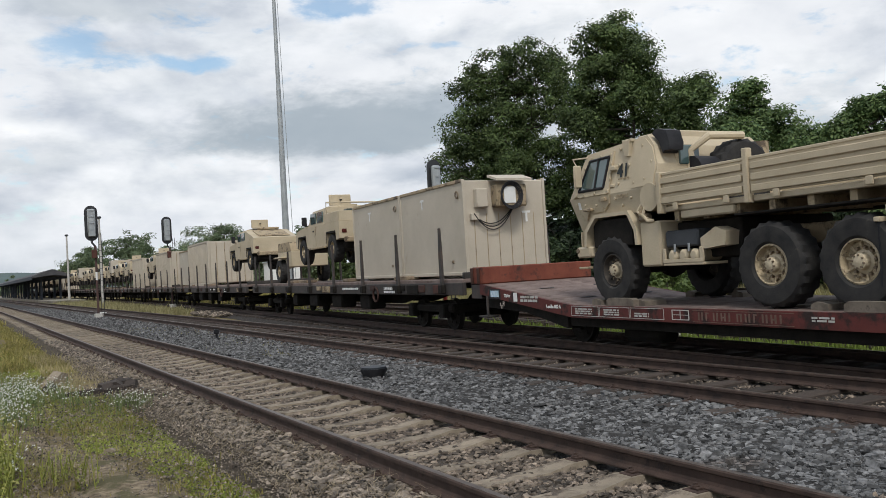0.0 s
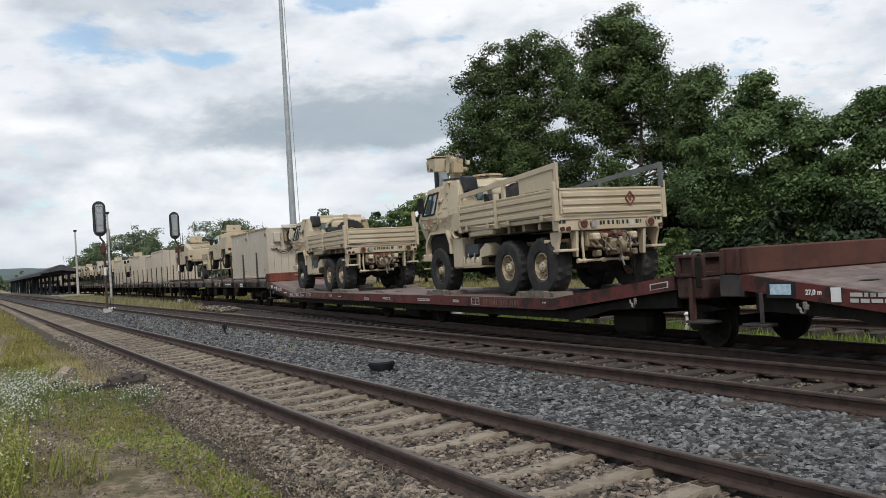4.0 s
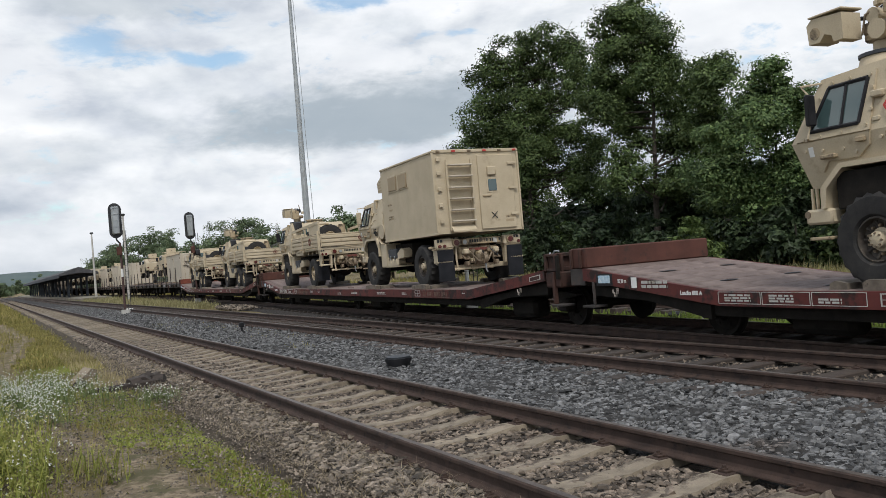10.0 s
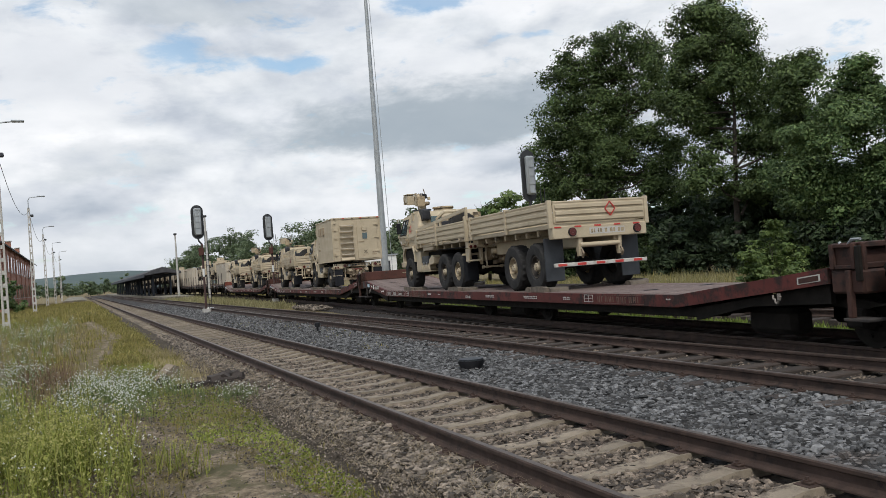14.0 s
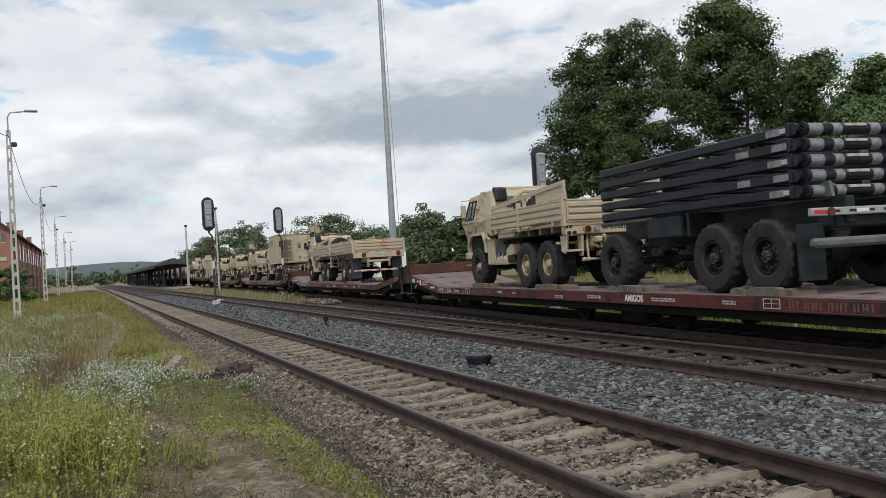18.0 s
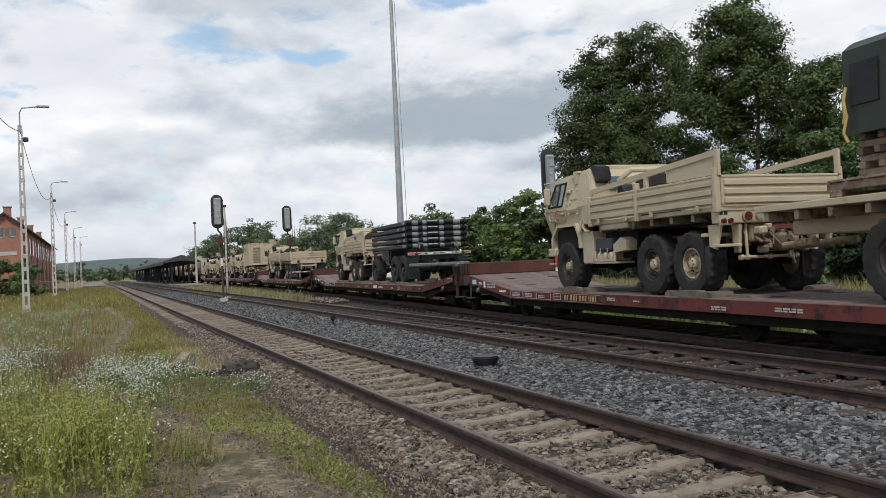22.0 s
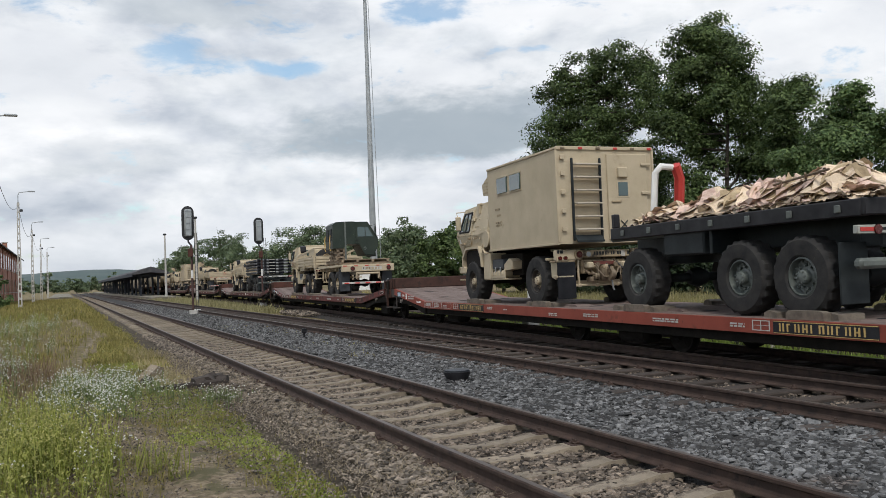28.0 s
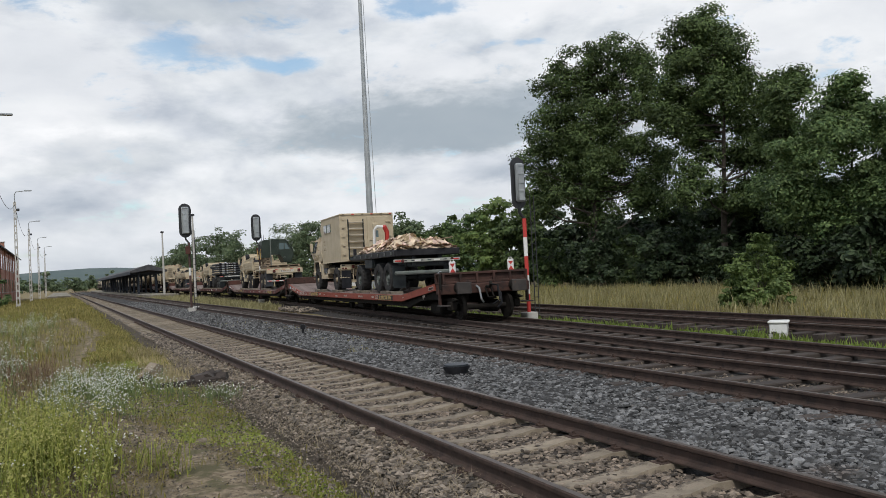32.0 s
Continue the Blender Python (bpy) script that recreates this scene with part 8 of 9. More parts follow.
def cargo_trailer(u, label, flat=False):
    """A three-axle drawbar trailer; its rear bogie's first axle rides at u."""
    t = thing("trailer", label, "trailer", "trailers")
    y0, y1 = 2.55, -2.35
    for y in (0.0, -1.3):
        axle(t, y, UNDER)
        for s in (-1, 1):
            wheel(t, y, s * 1.0, RIM_TAN if (y == 0) != flat else RIM_MIX)
    for x in (-0.45, 0.45):
        part("frame_rail", MB().box(x - 0.06, x + 0.06, y0, y1 + 0.1, 0.95, 1.28, 0.015), TAN, t)
    part("drawbar", MB().tube([(-0.4, 2.2, 0.85), (0, 3.5, 0.78), (0, 3.8, 0.78)], 0.06, 8).tube([(0.4, 2.2, 0.85), (0, 3.5, 0.78)], 0.06, 8), TAN_D, t)
    z0 = 1.40 if not flat else 1.30
    part("bed_floor", MB().box(-1.2, 1.2, y0, y1, z0, z0 + 0.1, 0.01), TAN, t)
    for k in range(8):
        y = y0 - 0.2 - k * (y0 - y1 - 0.4) / 7
        part("cross_bearer", MB().box(-1.15, 1.15, y - 0.05, y + 0.05, z0 - 0.14, z0 - 0.002, 0.01), TAN_D, t)
    if not flat:
        mid = 0.5 * (y0 + y1)
        for s in (-1, 1):
            for a, b in ((y0, mid + 0.04), (mid - 0.04, y1 + 0.04)):
                ribbed("drop_side", t, s * 1.20, 0, a, b, 1.52, 1.99, TAN, "ribbed steel drop side", s)
            for y in (y0, mid, y1 + 0.02):
                part("bed_post", MB().box(s * 1.17, s * 1.28, y - 0.045, y + 0.045, 1.40, 2.03, 0.012), TAN, t)
        ribbed("tailgate", t, y1, 0, -1.16, 1.16, 1.52, 1.99, TAN, "ribbed steel tailgate", -1, "x")
        ribbed("head_board", t, y0, 0, -1.16, 1.16, 1.52, 1.99, TAN, "ribbed front board", 1, "x")
        diamond(t, 0.25, y1 - 0.075, 1.78, "y", 0.16, REDP)
    zb = 1.50 if not flat else 1.42
    b = part("rear_beam", MB().box(-1.2, 1.2, y1 - 0.02, y1 + 0.2, zb - 0.34, zb - 0.06, 0.015), TAN, t)
    for x in (-0.72, 0.94):
        part("lamp_rim", MB().cyl((x, y1 - 0.02, zb - 0.2), (x, y1 - 0.06, zb - 0.2), 0.10, n=16), BLACK, b)
        part("tail_lamp", MB().cyl((x, y1 - 0.062, zb - 0.2), (x, y1 - 0.075, zb - 0.2), 0.085, n=16), LAMPR, b, "round red tail lamp")
    bb = part("underrun_bar", MB().box(-1.18, 1.18, y1 + 0.02, y1 + 0.1, 0.535, 0.62, 0.01), DIRTYW, t, "white bar with red reflectors")
    for k in range(5):
        part("reflector", MB().box(-1.1 + k * 0.48, -0.88 + k * 0.48, y1 + 0.018, y1 + 0.012, 0.55, 0.605, 0.001), REDP, bb)
    for k in range(5):
        part("reflector", MB().box(-1.15 + k * 0.5, -0.98 + k * 0.5, y1 - 0.022, y1 - 0.03, zb - 0.10, zb - 0.065, 0.001), REDP, b)
    bars_tail(b, -0.28, 0.62, y1 - 0.021, zb - 0.20, DIRTYW)
    for s in (-1, 1):
        part("bracket", MB().prism([(y1 + 0.02, zb - 0.34), (y1 + 0.2, zb - 0.34), (y1 + 0.14, 0.75), (y1 + 0.06, 0.75)], s * 0.55, s * 0.47), TAN, t)
        part("tow_ring", MB().tube([(s * 0.5, y1, 0.9), (s * 0.5, y1 - 0.08, 0.8), (s * 0.5, y1 - 0.02, 0.72)], 0.03, 6), BRASS, t)
        part("mud_flap", MB().box(s * 0.74, s * 1.22, y1 + 0.42, y1 + 0.45, 0.22, 1.2, 0.01), NAVY, t, "dark rubber mud flap")
    part("cross_bar", MB().cyl((-0.5, y1 + 0.06, 1.0), (0.5, y1 + 0.06, 1.0), 0.055, n=10), TAN, t)
    on_train(t, u, DECK_Z, 1.0)
    return t


def heavy_trailer(u, label, rim=RIM_DARK, front=0.0):
    """A dark-green three-axle load-carrier trailer; its front axle rides at u."""
    t = thing("heavy_trailer", label, "trailer", "heavy trailers")
    for y in (front, -2.75, -4.0):
        axle(t, y, SLATE)
        for s in (-1, 1):
            wheel(t, y, s * 1.0, rim)
    for x in (-0.5, 0.5):
        part("frame_rail", MB().box(x - 0.08, x + 0.08, 0.9, -5.0, 0.98, 1.36, 0.02), SLATE, t)
    part("drawbar", MB().tube([(-0.45, 0.6, 0.9), (0, 1.9, 0.8), (0, 2.2, 0.8)], 0.07, 8).tube([(0.45, 0.6, 0.9), (0, 1.9, 0.8)], 0.07, 8), SLATE, t)
    part("turntable", MB().cyl((0, 0, 0.82), (0, 0, 0.98), 0.55, n=20), SLATE, t)
    for s in (-1, 1):
        part("side_box", MB().box(s * 0.62, s * 1.15, -0.8, -1.9, 0.95, 1.35, 0.03), SLATE, t)
        part("hanger", MB().box(s * 0.6, s * 1.12, -2.0, -2.08, 0.95, 1.36, 0.01), SLATE, t)
        part("mud_flap", MB().box(s * 0.72, s * 1.2, -4.68, -4.71, 0.2, 1.0, 0.01), SLATE, t, "dark mud flap")
        part("roller", MB().cyl((s * 0.55, -4.72, 1.48), (s * 0.75, -4.72, 1.48), 0.09, n=14), GREY_G, t)
        part("lock_bracket", MB().prism([(-4.55, 1.36), (-4.95, 1.36), (-4.9, 1.58), (-4.65, 1.6)], s * 0.78, s * 0.72), GREY_G, t)
        part("tail_lamp", MB().cyl((s * 0.92, -5.05, 1.14), (s * 0.92, -5.085, 1.14), 0.06, n=14), LAMPR, t)
        part("cylinder", MB().cyl((s * 1.1, 0.9, 1.32), (s * 1.1, -1.0, 1.32), 0.05, n=10), GREY_G, t)
    part("bumper_plate", MB().box(-1.24, 1.24, -4.98, -5.06, 1.09, 1.20, 0.01), mat("pale_green_plate", (0.26, 0.27, 0.245), (0.38, 0.39, 0.355), 4, 0.6, 0, 0.1, 50, (0.12, 0.12, 0.10), 0.6, 4), t, "pale tail plate with reflectors")
    for k in range(6):
        part("marking", MB().box(-0.9 + k * 0.3, -0.76 + k * 0.3, -5.0615, -5.064, 1.13, 1.165, 0.0005), SLATE, t)
    for k in range(4):
        part("reflector", MB().box(-1.2 + k * 0.72, -0.98 + k * 0.72, -5.062, -5.068, 1.12, 1.17, 0.001), REDP if k in (0, 3) else WHITE, t)
    part("bumper", MB().box(-1.2, 1.2, -4.9, -5.05, 0.65, 0.79, 0.05), GREY_G, t, "grey-green rear bumper tube")
    part("tail_frame", MB().box(-0.75, 0.75, -4.6, -4.95, 0.92, 1.2, 0.03), SLATE, t)
    on_train(t, u, DECK_Z, 1.6)
    return t


def frame_stack(u):
    """Five black bridge frames lying on one another with silver tape at their ends."""
    steel = mat("frame_steel", (0.005, 0.006, 0.009), (0.014, 0.016, 0.021), 4, 0.5, 0, 0.1, 60, (0.045, 0.042, 0.04), 0.68, 4, spec=0.3)
    tape = mat("silver_tape", (0.12, 0.123, 0.127), (0.27, 0.275, 0.28), 12, 0.45, 0.1, 0.1, 60, (0.1, 0.1, 0.1), 0.62, 9)
    for k in range(5):
        t = thing("steel_frame", "long black steel frame with pale tape at its ends", "steel frame", "stacked steel frames")
        z = 0.0
        for s in (-1, 1):
            b = part("side_beam", MB().box(s * 1.2, s * 1.07, 0.95, -4.55, z + 0.025, z + 0.175, 0.02), steel, t)
            for y in ((-3.3, -4.1) if k % 2 else (-4.0,)):
                part("tape_band", MB().box(s * 1.206, s * 1.062, y, y - 0.30, z + 0.05, z + 0.15, 0.005), tape, b)
        for y in (0.9, -0.8, -2.2, -3.4):
            part("cross_tube", MB().box(-1.07, 1.07, y - 0.06, y + 0.06, z + 0.05, z + 0.14, 0.02), steel, t)
        e = part("end_tube", MB().cyl((-1.2, -4.55, z + 0.10), (1.2, -4.55, z + 0.10), 0.085, n=12), steel, t)
        for x0, x1 in ((-0.98, -0.74), (-0.56, -0.40), (0.10, 0.28), (0.66, 0.94)):
            part("tape_band", MB().cyl((x0, -4.55, z + 0.10), (x1, -4.55, z + 0.10), 0.088, n=12), tape, e)
        for s in (-1, 1):
            part("label_plate", MB().box(s * 1.2015, s * 1.204, -4.22, -4.44, z + 0.07, z + 0.14, 0.001), DIRTYW, t)
        part("label_plate", MB().box(-0.36, 0.02, -4.60, -4.645, z + 0.13, z + 0.17, 0.003), DIRTYW, t)
        part("lifting_eye", MB().lathe([(0.04, -0.03), (0.09, -0.03), (0.09, 0.03), (0.04, 0.03), (0.04, -0.03)], 14, (-1.1, -4.64, z + 0.1)), steel, t)
        part("lifting_eye", MB().lathe([(0.04, -0.03), (0.09, -0.03), (0.09, 0.03), (0.04, 0.03), (0.04, -0.03)], 14, (1.1, -4.64, z + 0.1)), steel, t)
        for s in (-1, 1):
            for y in (0.9, -4.45):
                part("spacer", MB().box(s * 1.16, s * 0.98, y - 0.07, y + 0.07, z + 0.0, z + 0.04, 0.008), steel, t)
            part("end_post", MB().box(s * 1.21, s * 1.05, -4.40, -4.52, z + 0.0, z + 0.2, 0.02), steel, t)
        on_train(t, u, DECK_Z + 1.35 + 0.218 * k, 1.6)


def cab_on_pallets(u):
    """A spare dark-green truck cab, crosswise on timber."""
    p = thing("timber_pallet", "low timber pallet of weathered boards", "pallet")
    for k in range(9):
        part("board", MB().box(-1.15, 1.15, 1.55 - k * 0.34, 1.27 - k * 0.34, 0.20, 0.235, 0.006), WOOD, p)
    for x in (-1.05, -0.35, 0.35, 1.05):
        part("bearer", MB().box(x - 0.06, x + 0.06, 1.6, -1.5, 0.09, 0.198, 0.01), WOOD, p)
    for y in (1.4, 0.4, -0.6, -1.4):
        part("skid", MB().box(-1.2, 1.2, y - 0.06, y + 0.06, 0.0, 0.088, 0.01), WOOD, p)
    on_train(p, u, DECK_Z + 1.405, 1.0)
    for du in (-0.85, 0.04):
        s = thing("timber_cribbing", "stack of short square timbers under the cab", "timber stack", "timber stacks")
        for k in range(6):
            for j in range(2):
                o = -0.15 + j * 0.3
                m = MB().box(-0.26, 0.26, o - 0.05, o + 0.05, k * 0.093, k * 0.093 + 0.086, 0.008) if k % 2 else MB().box(o - 0.06, o + 0.06, -0.24, 0.24, k * 0.093, k * 0.093 + 0.086, 0.008)
                part("timber", m, WOOD, s, at=pose(-0.82 + 0.02 * ((k * 7) % 3 - 1), 0, 0, 0, 0, 3 * ((k * 5) % 3 - 1)))
        on_train(s, u + du, DECK_Z + 1.642, 1.0)
    c = thing("truck_cab", "dark-green armoured spare truck cab lashed on timber", "truck cab")
    lo = [(1.32, 0.42), (1.30, 1.72), (1.15, 1.84), (-0.55, 1.84), (-1.05, 1.0), (-1.08, 0.55), (-0.8, 0.0), (-0.35, 0.0), (-0.1, 0.62), (0.55, 0.66), (0.75, 0.42)]
    m = MB().prism(lo, -1.05, 1.05)
    part("shell", m, GREEN_P, c, angle=20)
    for s in (-1, 1):
        d = part("door", MB().prism([(-0.02, 0.7), (-0.35, 0.06), (-0.78, 0.06), (-1.02, 0.56), (-1.0, 0.98), (-0.56, 1.70), (0.12, 1.70), (0.14, 0.7)], s * 1.052, s * 1.085), GREEN_P, c, "green armoured door", angle=20)
        part("side_window", MB().prism([(-0.80, 1.05), (-0.52, 1.58), (0.02, 1.58), (0.02, 1.05)], s * 1.087, s * 1.096), GLASS, d)
        part("window_bar", MB().box(s * 1.088, s * 1.11, -0.40, -0.36, 1.05, 1.58, 0.004), GREEN_P, d)
        part("door_handle", MB().box(s * 1.088, s * 1.12, 0.0, 0.1, 0.82, 0.86, 0.006), BLACK, d)
        diamond(c, s * 1.10, -0.35, 0.40, "x", 0.09, GREY_G)
    for s in (-0.52, 0.52):
        part("rear_panel", MB().box(s - 0.34, s + 0.34, 1.31, 1.335, 0.85, 1.5, 0.01), SLATE, c)
    part("mirror", MB().box(-1.42, -1.24, -0.9, -0.84, 1.25, 1.6, 0.03), GREEN_P, c)
    part("strap", MB().box(-1.10, -1.06, 0.62, 0.70, -0.5, 1.86, 0.004), GREY_G, c, "pale lashing strap")
    for x in (0.92, -0.62):
        part("rope", MB().tube([(x, 1.36, 1.15), (x + 0.03, 1.40, 0.9), (x - 0.02, 1.38, 0.7), (x + 0.05, 1.40, 0.45), (x, 1.36, 0.3)], 0.024, 6).tube([(x + 0.06, 1.37, 1.0), (x - 0.03, 1.41, 0.8), (x + 0.04, 1.40, 0.6)], 0.022, 6), YELP, c, "yellow lashing rope")
    part("roof_lip", MB().box(-1.07, 1.07, 1.1, -0.5, 1.842, 1.87, 0.01), GREEN_P, c)
    part("roof_hatch", MB().cyl((0.0, 0.3, 1.87), (0.0, 0.3, 1.93), 0.4, n=18), GREEN_P, c)
    part("front_skid", MB().box(-0.9, 0.9, -0.80, -0.95, -0.05, 0.2, 0.02), GREEN_P, c)
    part("mirror_arm", MB().tube([(-1.05, -0.6, 1.62), (-1.33, -0.87, 1.7), (-1.33, -0.87, 1.2), (-1.06, -0.98, 1.1)], 0.014, 6), GREEN_P, c)
    m = MB()
    for y, z in ((0.2, 0.8), (0.2, 1.2), (0.2, 1.6), (-0.5, 0.3), (-0.75, 0.3), (-0.95, 0.75), (0.5, 0.8), (0.5, 1.3), (0.9, 0.9), (0.9, 1.5), (0.9, 0.6)):
        m.cyl((-1.04, y, z), (-1.075, y, z), 0.025, n=7)
    part("bolting", m, GREEN_P, c, kind="stuff")
    for o in c.children_recursive:
        if o.type == "MESH":
            o.data.transform(Matrix.Diagonal((0.67, 0.91, 0.84, 1)))
    MOVERS.append((c, u - 0.42, DECK_Z + 1.83, ("turn", 90)))


def net_load(u):
    """A flat rack with a heap of folded camouflage netting."""
    r = thing("flat_rack", "dark steel flat rack on the trailer", "flat rack")
    part("floor", MB().box(-1.2, 1.2, 0.95, -4.85, 0.08, 0.16, 0.01), BLACK, r)
    for s in (-1, 1):
        b = part("side_beam", MB().box(s * 1.22, s * 1.06, 1.0, -4.9, -0.06, 0.16, 0.015), BLACK, r)
        for k in range(7):
            part("lashing_ring", MB().box(s * 1.225, s * 1.25, 0.6 - k * 0.85, 0.5 - k * 0.85, 0.0, 0.1, 0.01), GREY_G, b)
        part("corner_post", MB().box(s * 1.2, s * 1.08, 0.98, 0.86, 0.16, 0.42, 0.015), BLACK, r)
    part("lifting_frame", MB().tube([(-0.30, 0.95, 0.16), (-0.30, 0.80, 1.2), (-0.2, 0.75, 1.32), (0.05, 0.75, 1.3)], 0.065, 8), WHITE, r, "pale upright lifting frame arm")
    part("lifting_frame", MB().tube([(0.28, 0.95, 0.16), (0.24, 0.80, 1.1), (0.10, 0.72, 1.34)], 0.10, 8), REDP, r, "red upright lifting frame arm")
    part("rear_sill", MB().box(-1.2, 1.2, -4.86, -4.95, -0.05, 0.17, 0.015), BLACK, r)
    on_train(r, u, DECK_Z + 1.37, 1.6)
    # the heap: many flaps over a low mound
    h = thing("camouflage_nets", "untidy heap of sand-coloured camouflage netting", "camouflage nets")
    rng = np.random.default_rng(77)

    def top(x, y):
        """The height of the heap."""
        e = max(0.0, 1 - (x / 1.12) ** 4) * max(0.0, 1 - ((y + 2.2) / 2.65) ** 4)
        return 0.10 + e * (0.30 + 0.30 * noise.noise(Vector((x * 1.3, y * 1.1, 3))) + 0.16 * noise.noise(Vector((x * 4, y * 4, 1))) + 0.08 * math.sin(y * 1.4))

    vs, nx, ny = [], 40, 80
    for j in range(ny + 1):
        for i in range(nx + 1):
            x, y = -1.14 + 2.28 * i / nx, 0.45 - 5.3 * j / ny
            vs.append((x + rng.normal(0, 0.012), y + rng.normal(0, 0.012), top(x, y) + rng.normal(0, 0.018)))
    fs = [(j * (nx + 1) + i, j * (nx + 1) + i + 1, (j + 1) * (nx + 1) + i + 1, (j + 1) * (nx + 1) + i) for j in range(ny) for i in range(nx)]
    part("mound", quick("mound", vs, fs, NET, True), NET, h, angle=180)
    # crumpled sheets lying over one another, in three tints
    for tint, (paint, count, word) in enumerate(((NET, 300, "sand-coloured"), (NET_PINK, 230, "faded pinkish"), (NET_DUN, 170, "dun brown"))):
        vs, fs = [], []
        for _ in range(count):
            x, y = rng.uniform(-1.05, 1.05), rng.uniform(-4.7, 0.35)
            a, lng, wid = rng.uniform(0, 6.28), rng.uniform(0.12, 0.42), rng.uniform(0.06, 0.20)
            lift, curl, roll = rng.uniform(0.0, 0.07), rng.uniform(-0.12, 0.22), rng.normal(0, 0.35)
            k = len(vs)
            for j in range(4):
                for i in range(5):
                    p, q = (i / 4 - 0.5) * 2 * lng, (j / 3 - 0.5) * 2 * wid
                    gx, gy = x + p * math.cos(a) - q * math.sin(a), y + p * math.sin(a) + q * math.cos(a)
                    gx = min(max(gx, -1.16), 1.16)
                    vs.append((gx, gy, top(gx, gy) + lift + curl * (i / 4 - 0.5) ** 2 * 2 + roll * q * 0.5 + rng.normal(0, 0.016)))
            fs += [(k + j * 5 + i, k + j * 5 + i + 1, k + (j + 1) * 5 + i + 1, k + (j + 1) * 5 + i) for j in range(3) for i in range(4)]
        part("net_folds", quick("net_folds", vs, fs, paint), paint, h, word + " folds of netting", kind="stuff")
    for k in range(9):
        x, y = rng.uniform(-0.7, 0.7), rng.uniform(-4.0, -0.4)
        e = np.array([rng.normal(0, 0.6), rng.normal(0, 0.8)])
        part("net_pole", MB().cyl((x, y, top(x, y) + 0.05), (min(max(x + e[0], -1.1), 1.1), y + e[1], top(x, y) + 0.05 + rng.uniform(0.0, 0.18)), 0.018, n=6), WOOD, h)
    on_train(h, u, DECK_Z + 1.46, 1.6)


def equipment_shelter(u, label, z, gear=False, length=3.6, height=2.18):
    """A sheet-metal equipment shelter; its rear end at u."""
    t = thing("equipment_shelter", label, "shelter", "equipment shelters")
    W = 1.06
    part("body", MB().box(-W, W, 0, length, 0.1, height, 0.02), TAN2, t)
    for x in (-0.6, 0.6):
        part("skid", MB().box(x - 0.1, x + 0.1, 0.05, length - 0.05, 0.0, 0.098, 0.01), TAN2, t)
    for s in (-1, 1):
        for y in (0, length):
            part("corner_post", MB().box(s * (W + 0.02), s * (W - 0.05), y - 0.03, y + 0.03, 0.08, height + 0.03, 0.01), TAN2, t)
        part("roof_rail", MB().box(s * (W + 0.025), s * (W - 0.03), 0.03, length - 0.03, height - 0.04, height + 0.035, 0.01), TAN_D, t)
        part("base_rail", MB().box(s * (W + 0.025), s * (W - 0.03), 0.03, length - 0.03, 0.06, 0.14, 0.01), TAN2, t)
        part("lift_ring", MB().lathe([(0.06, -0.01), (0.085, -0.01), (0.085, 0.01), (0.06, 0.01), (0.06, -0.01)], 14, (s * (W + 0.03), 0.25, height - 0.3)), BRASS, t)
        part("latch", MB().box(s * W, s * (W + 0.03), 0.6, 0.68, 0.35, 0.42, 0.006), BRASS, t)
    words("painted_letter", "T", 0.34, pose(-W - 0.004, length * 0.62, height * 0.83, 90, 0, -90), WHITE, t, "white painted letter")
    for k in range(6):
        part("panel_seam", MB().box(-W + 0.25 + k * 0.31, -W + 0.27 + k * 0.31, -0.006, 0.0, 0.12, height - 0.75, 0.002), TAN_D, t)
    if gear:
        part("blower_box", MB().box(-0.80, -0.5, -0.16, 0, height - 0.62, height - 0.2, 0.02), TAN2, t)
        part("hood", MB().prism([(0.0, height + 0.06), (-0.42, height - 0.05), (-0.42, height - 0.0), (0.0, height + 0.12)], -0.42, 0.5), TAN2, t)
        part("blower_box", MB().box(-0.35, 0.42, -0.3, 0, height - 0.62, height - 0.12, 0.03), TAN_D, t)
        part("fan_plate", MB().box(-0.18, 0.12, -0.32, -0.302, height - 0.55, height - 0.18, 0.006), WHITE, t)
        for k in range(4):
            r = 0.22 + 0.02 * k
            part("cable_coil", MB().tube([(-0.02 + r * math.cos(a), -0.33 - 0.02 * k, height - 0.38 + r * 1.1 * math.sin(a)) for a in np.linspace(0, 6.28, 22)], 0.014, 6), BLACK, t, "coiled black cable")
        for k in range(3):
            pts = [(-0.85 + 1.0 * f, -0.04 - 0.03 * k, height - 0.75 - (0.28 + 0.07 * k) * 4 * f * (1 - f) + 0.1 * f) for f in np.linspace(0, 1, 14)]
            part("loose_cable", MB().tube(pts, 0.012, 6), BLACK, t, "hanging black cable")
        part("junction_box", MB().box(-0.92, -0.72, -0.1, 0, height - 0.9, height - 0.74, 0.01), TAN2, t)
        words("painted_letter", "T", 0.34, pose(0.55, -0.01, height - 0.85, 90, 0, 0), WHITE, t, "white painted letter")
    on_train(t, u, z, 1.6)
    return t


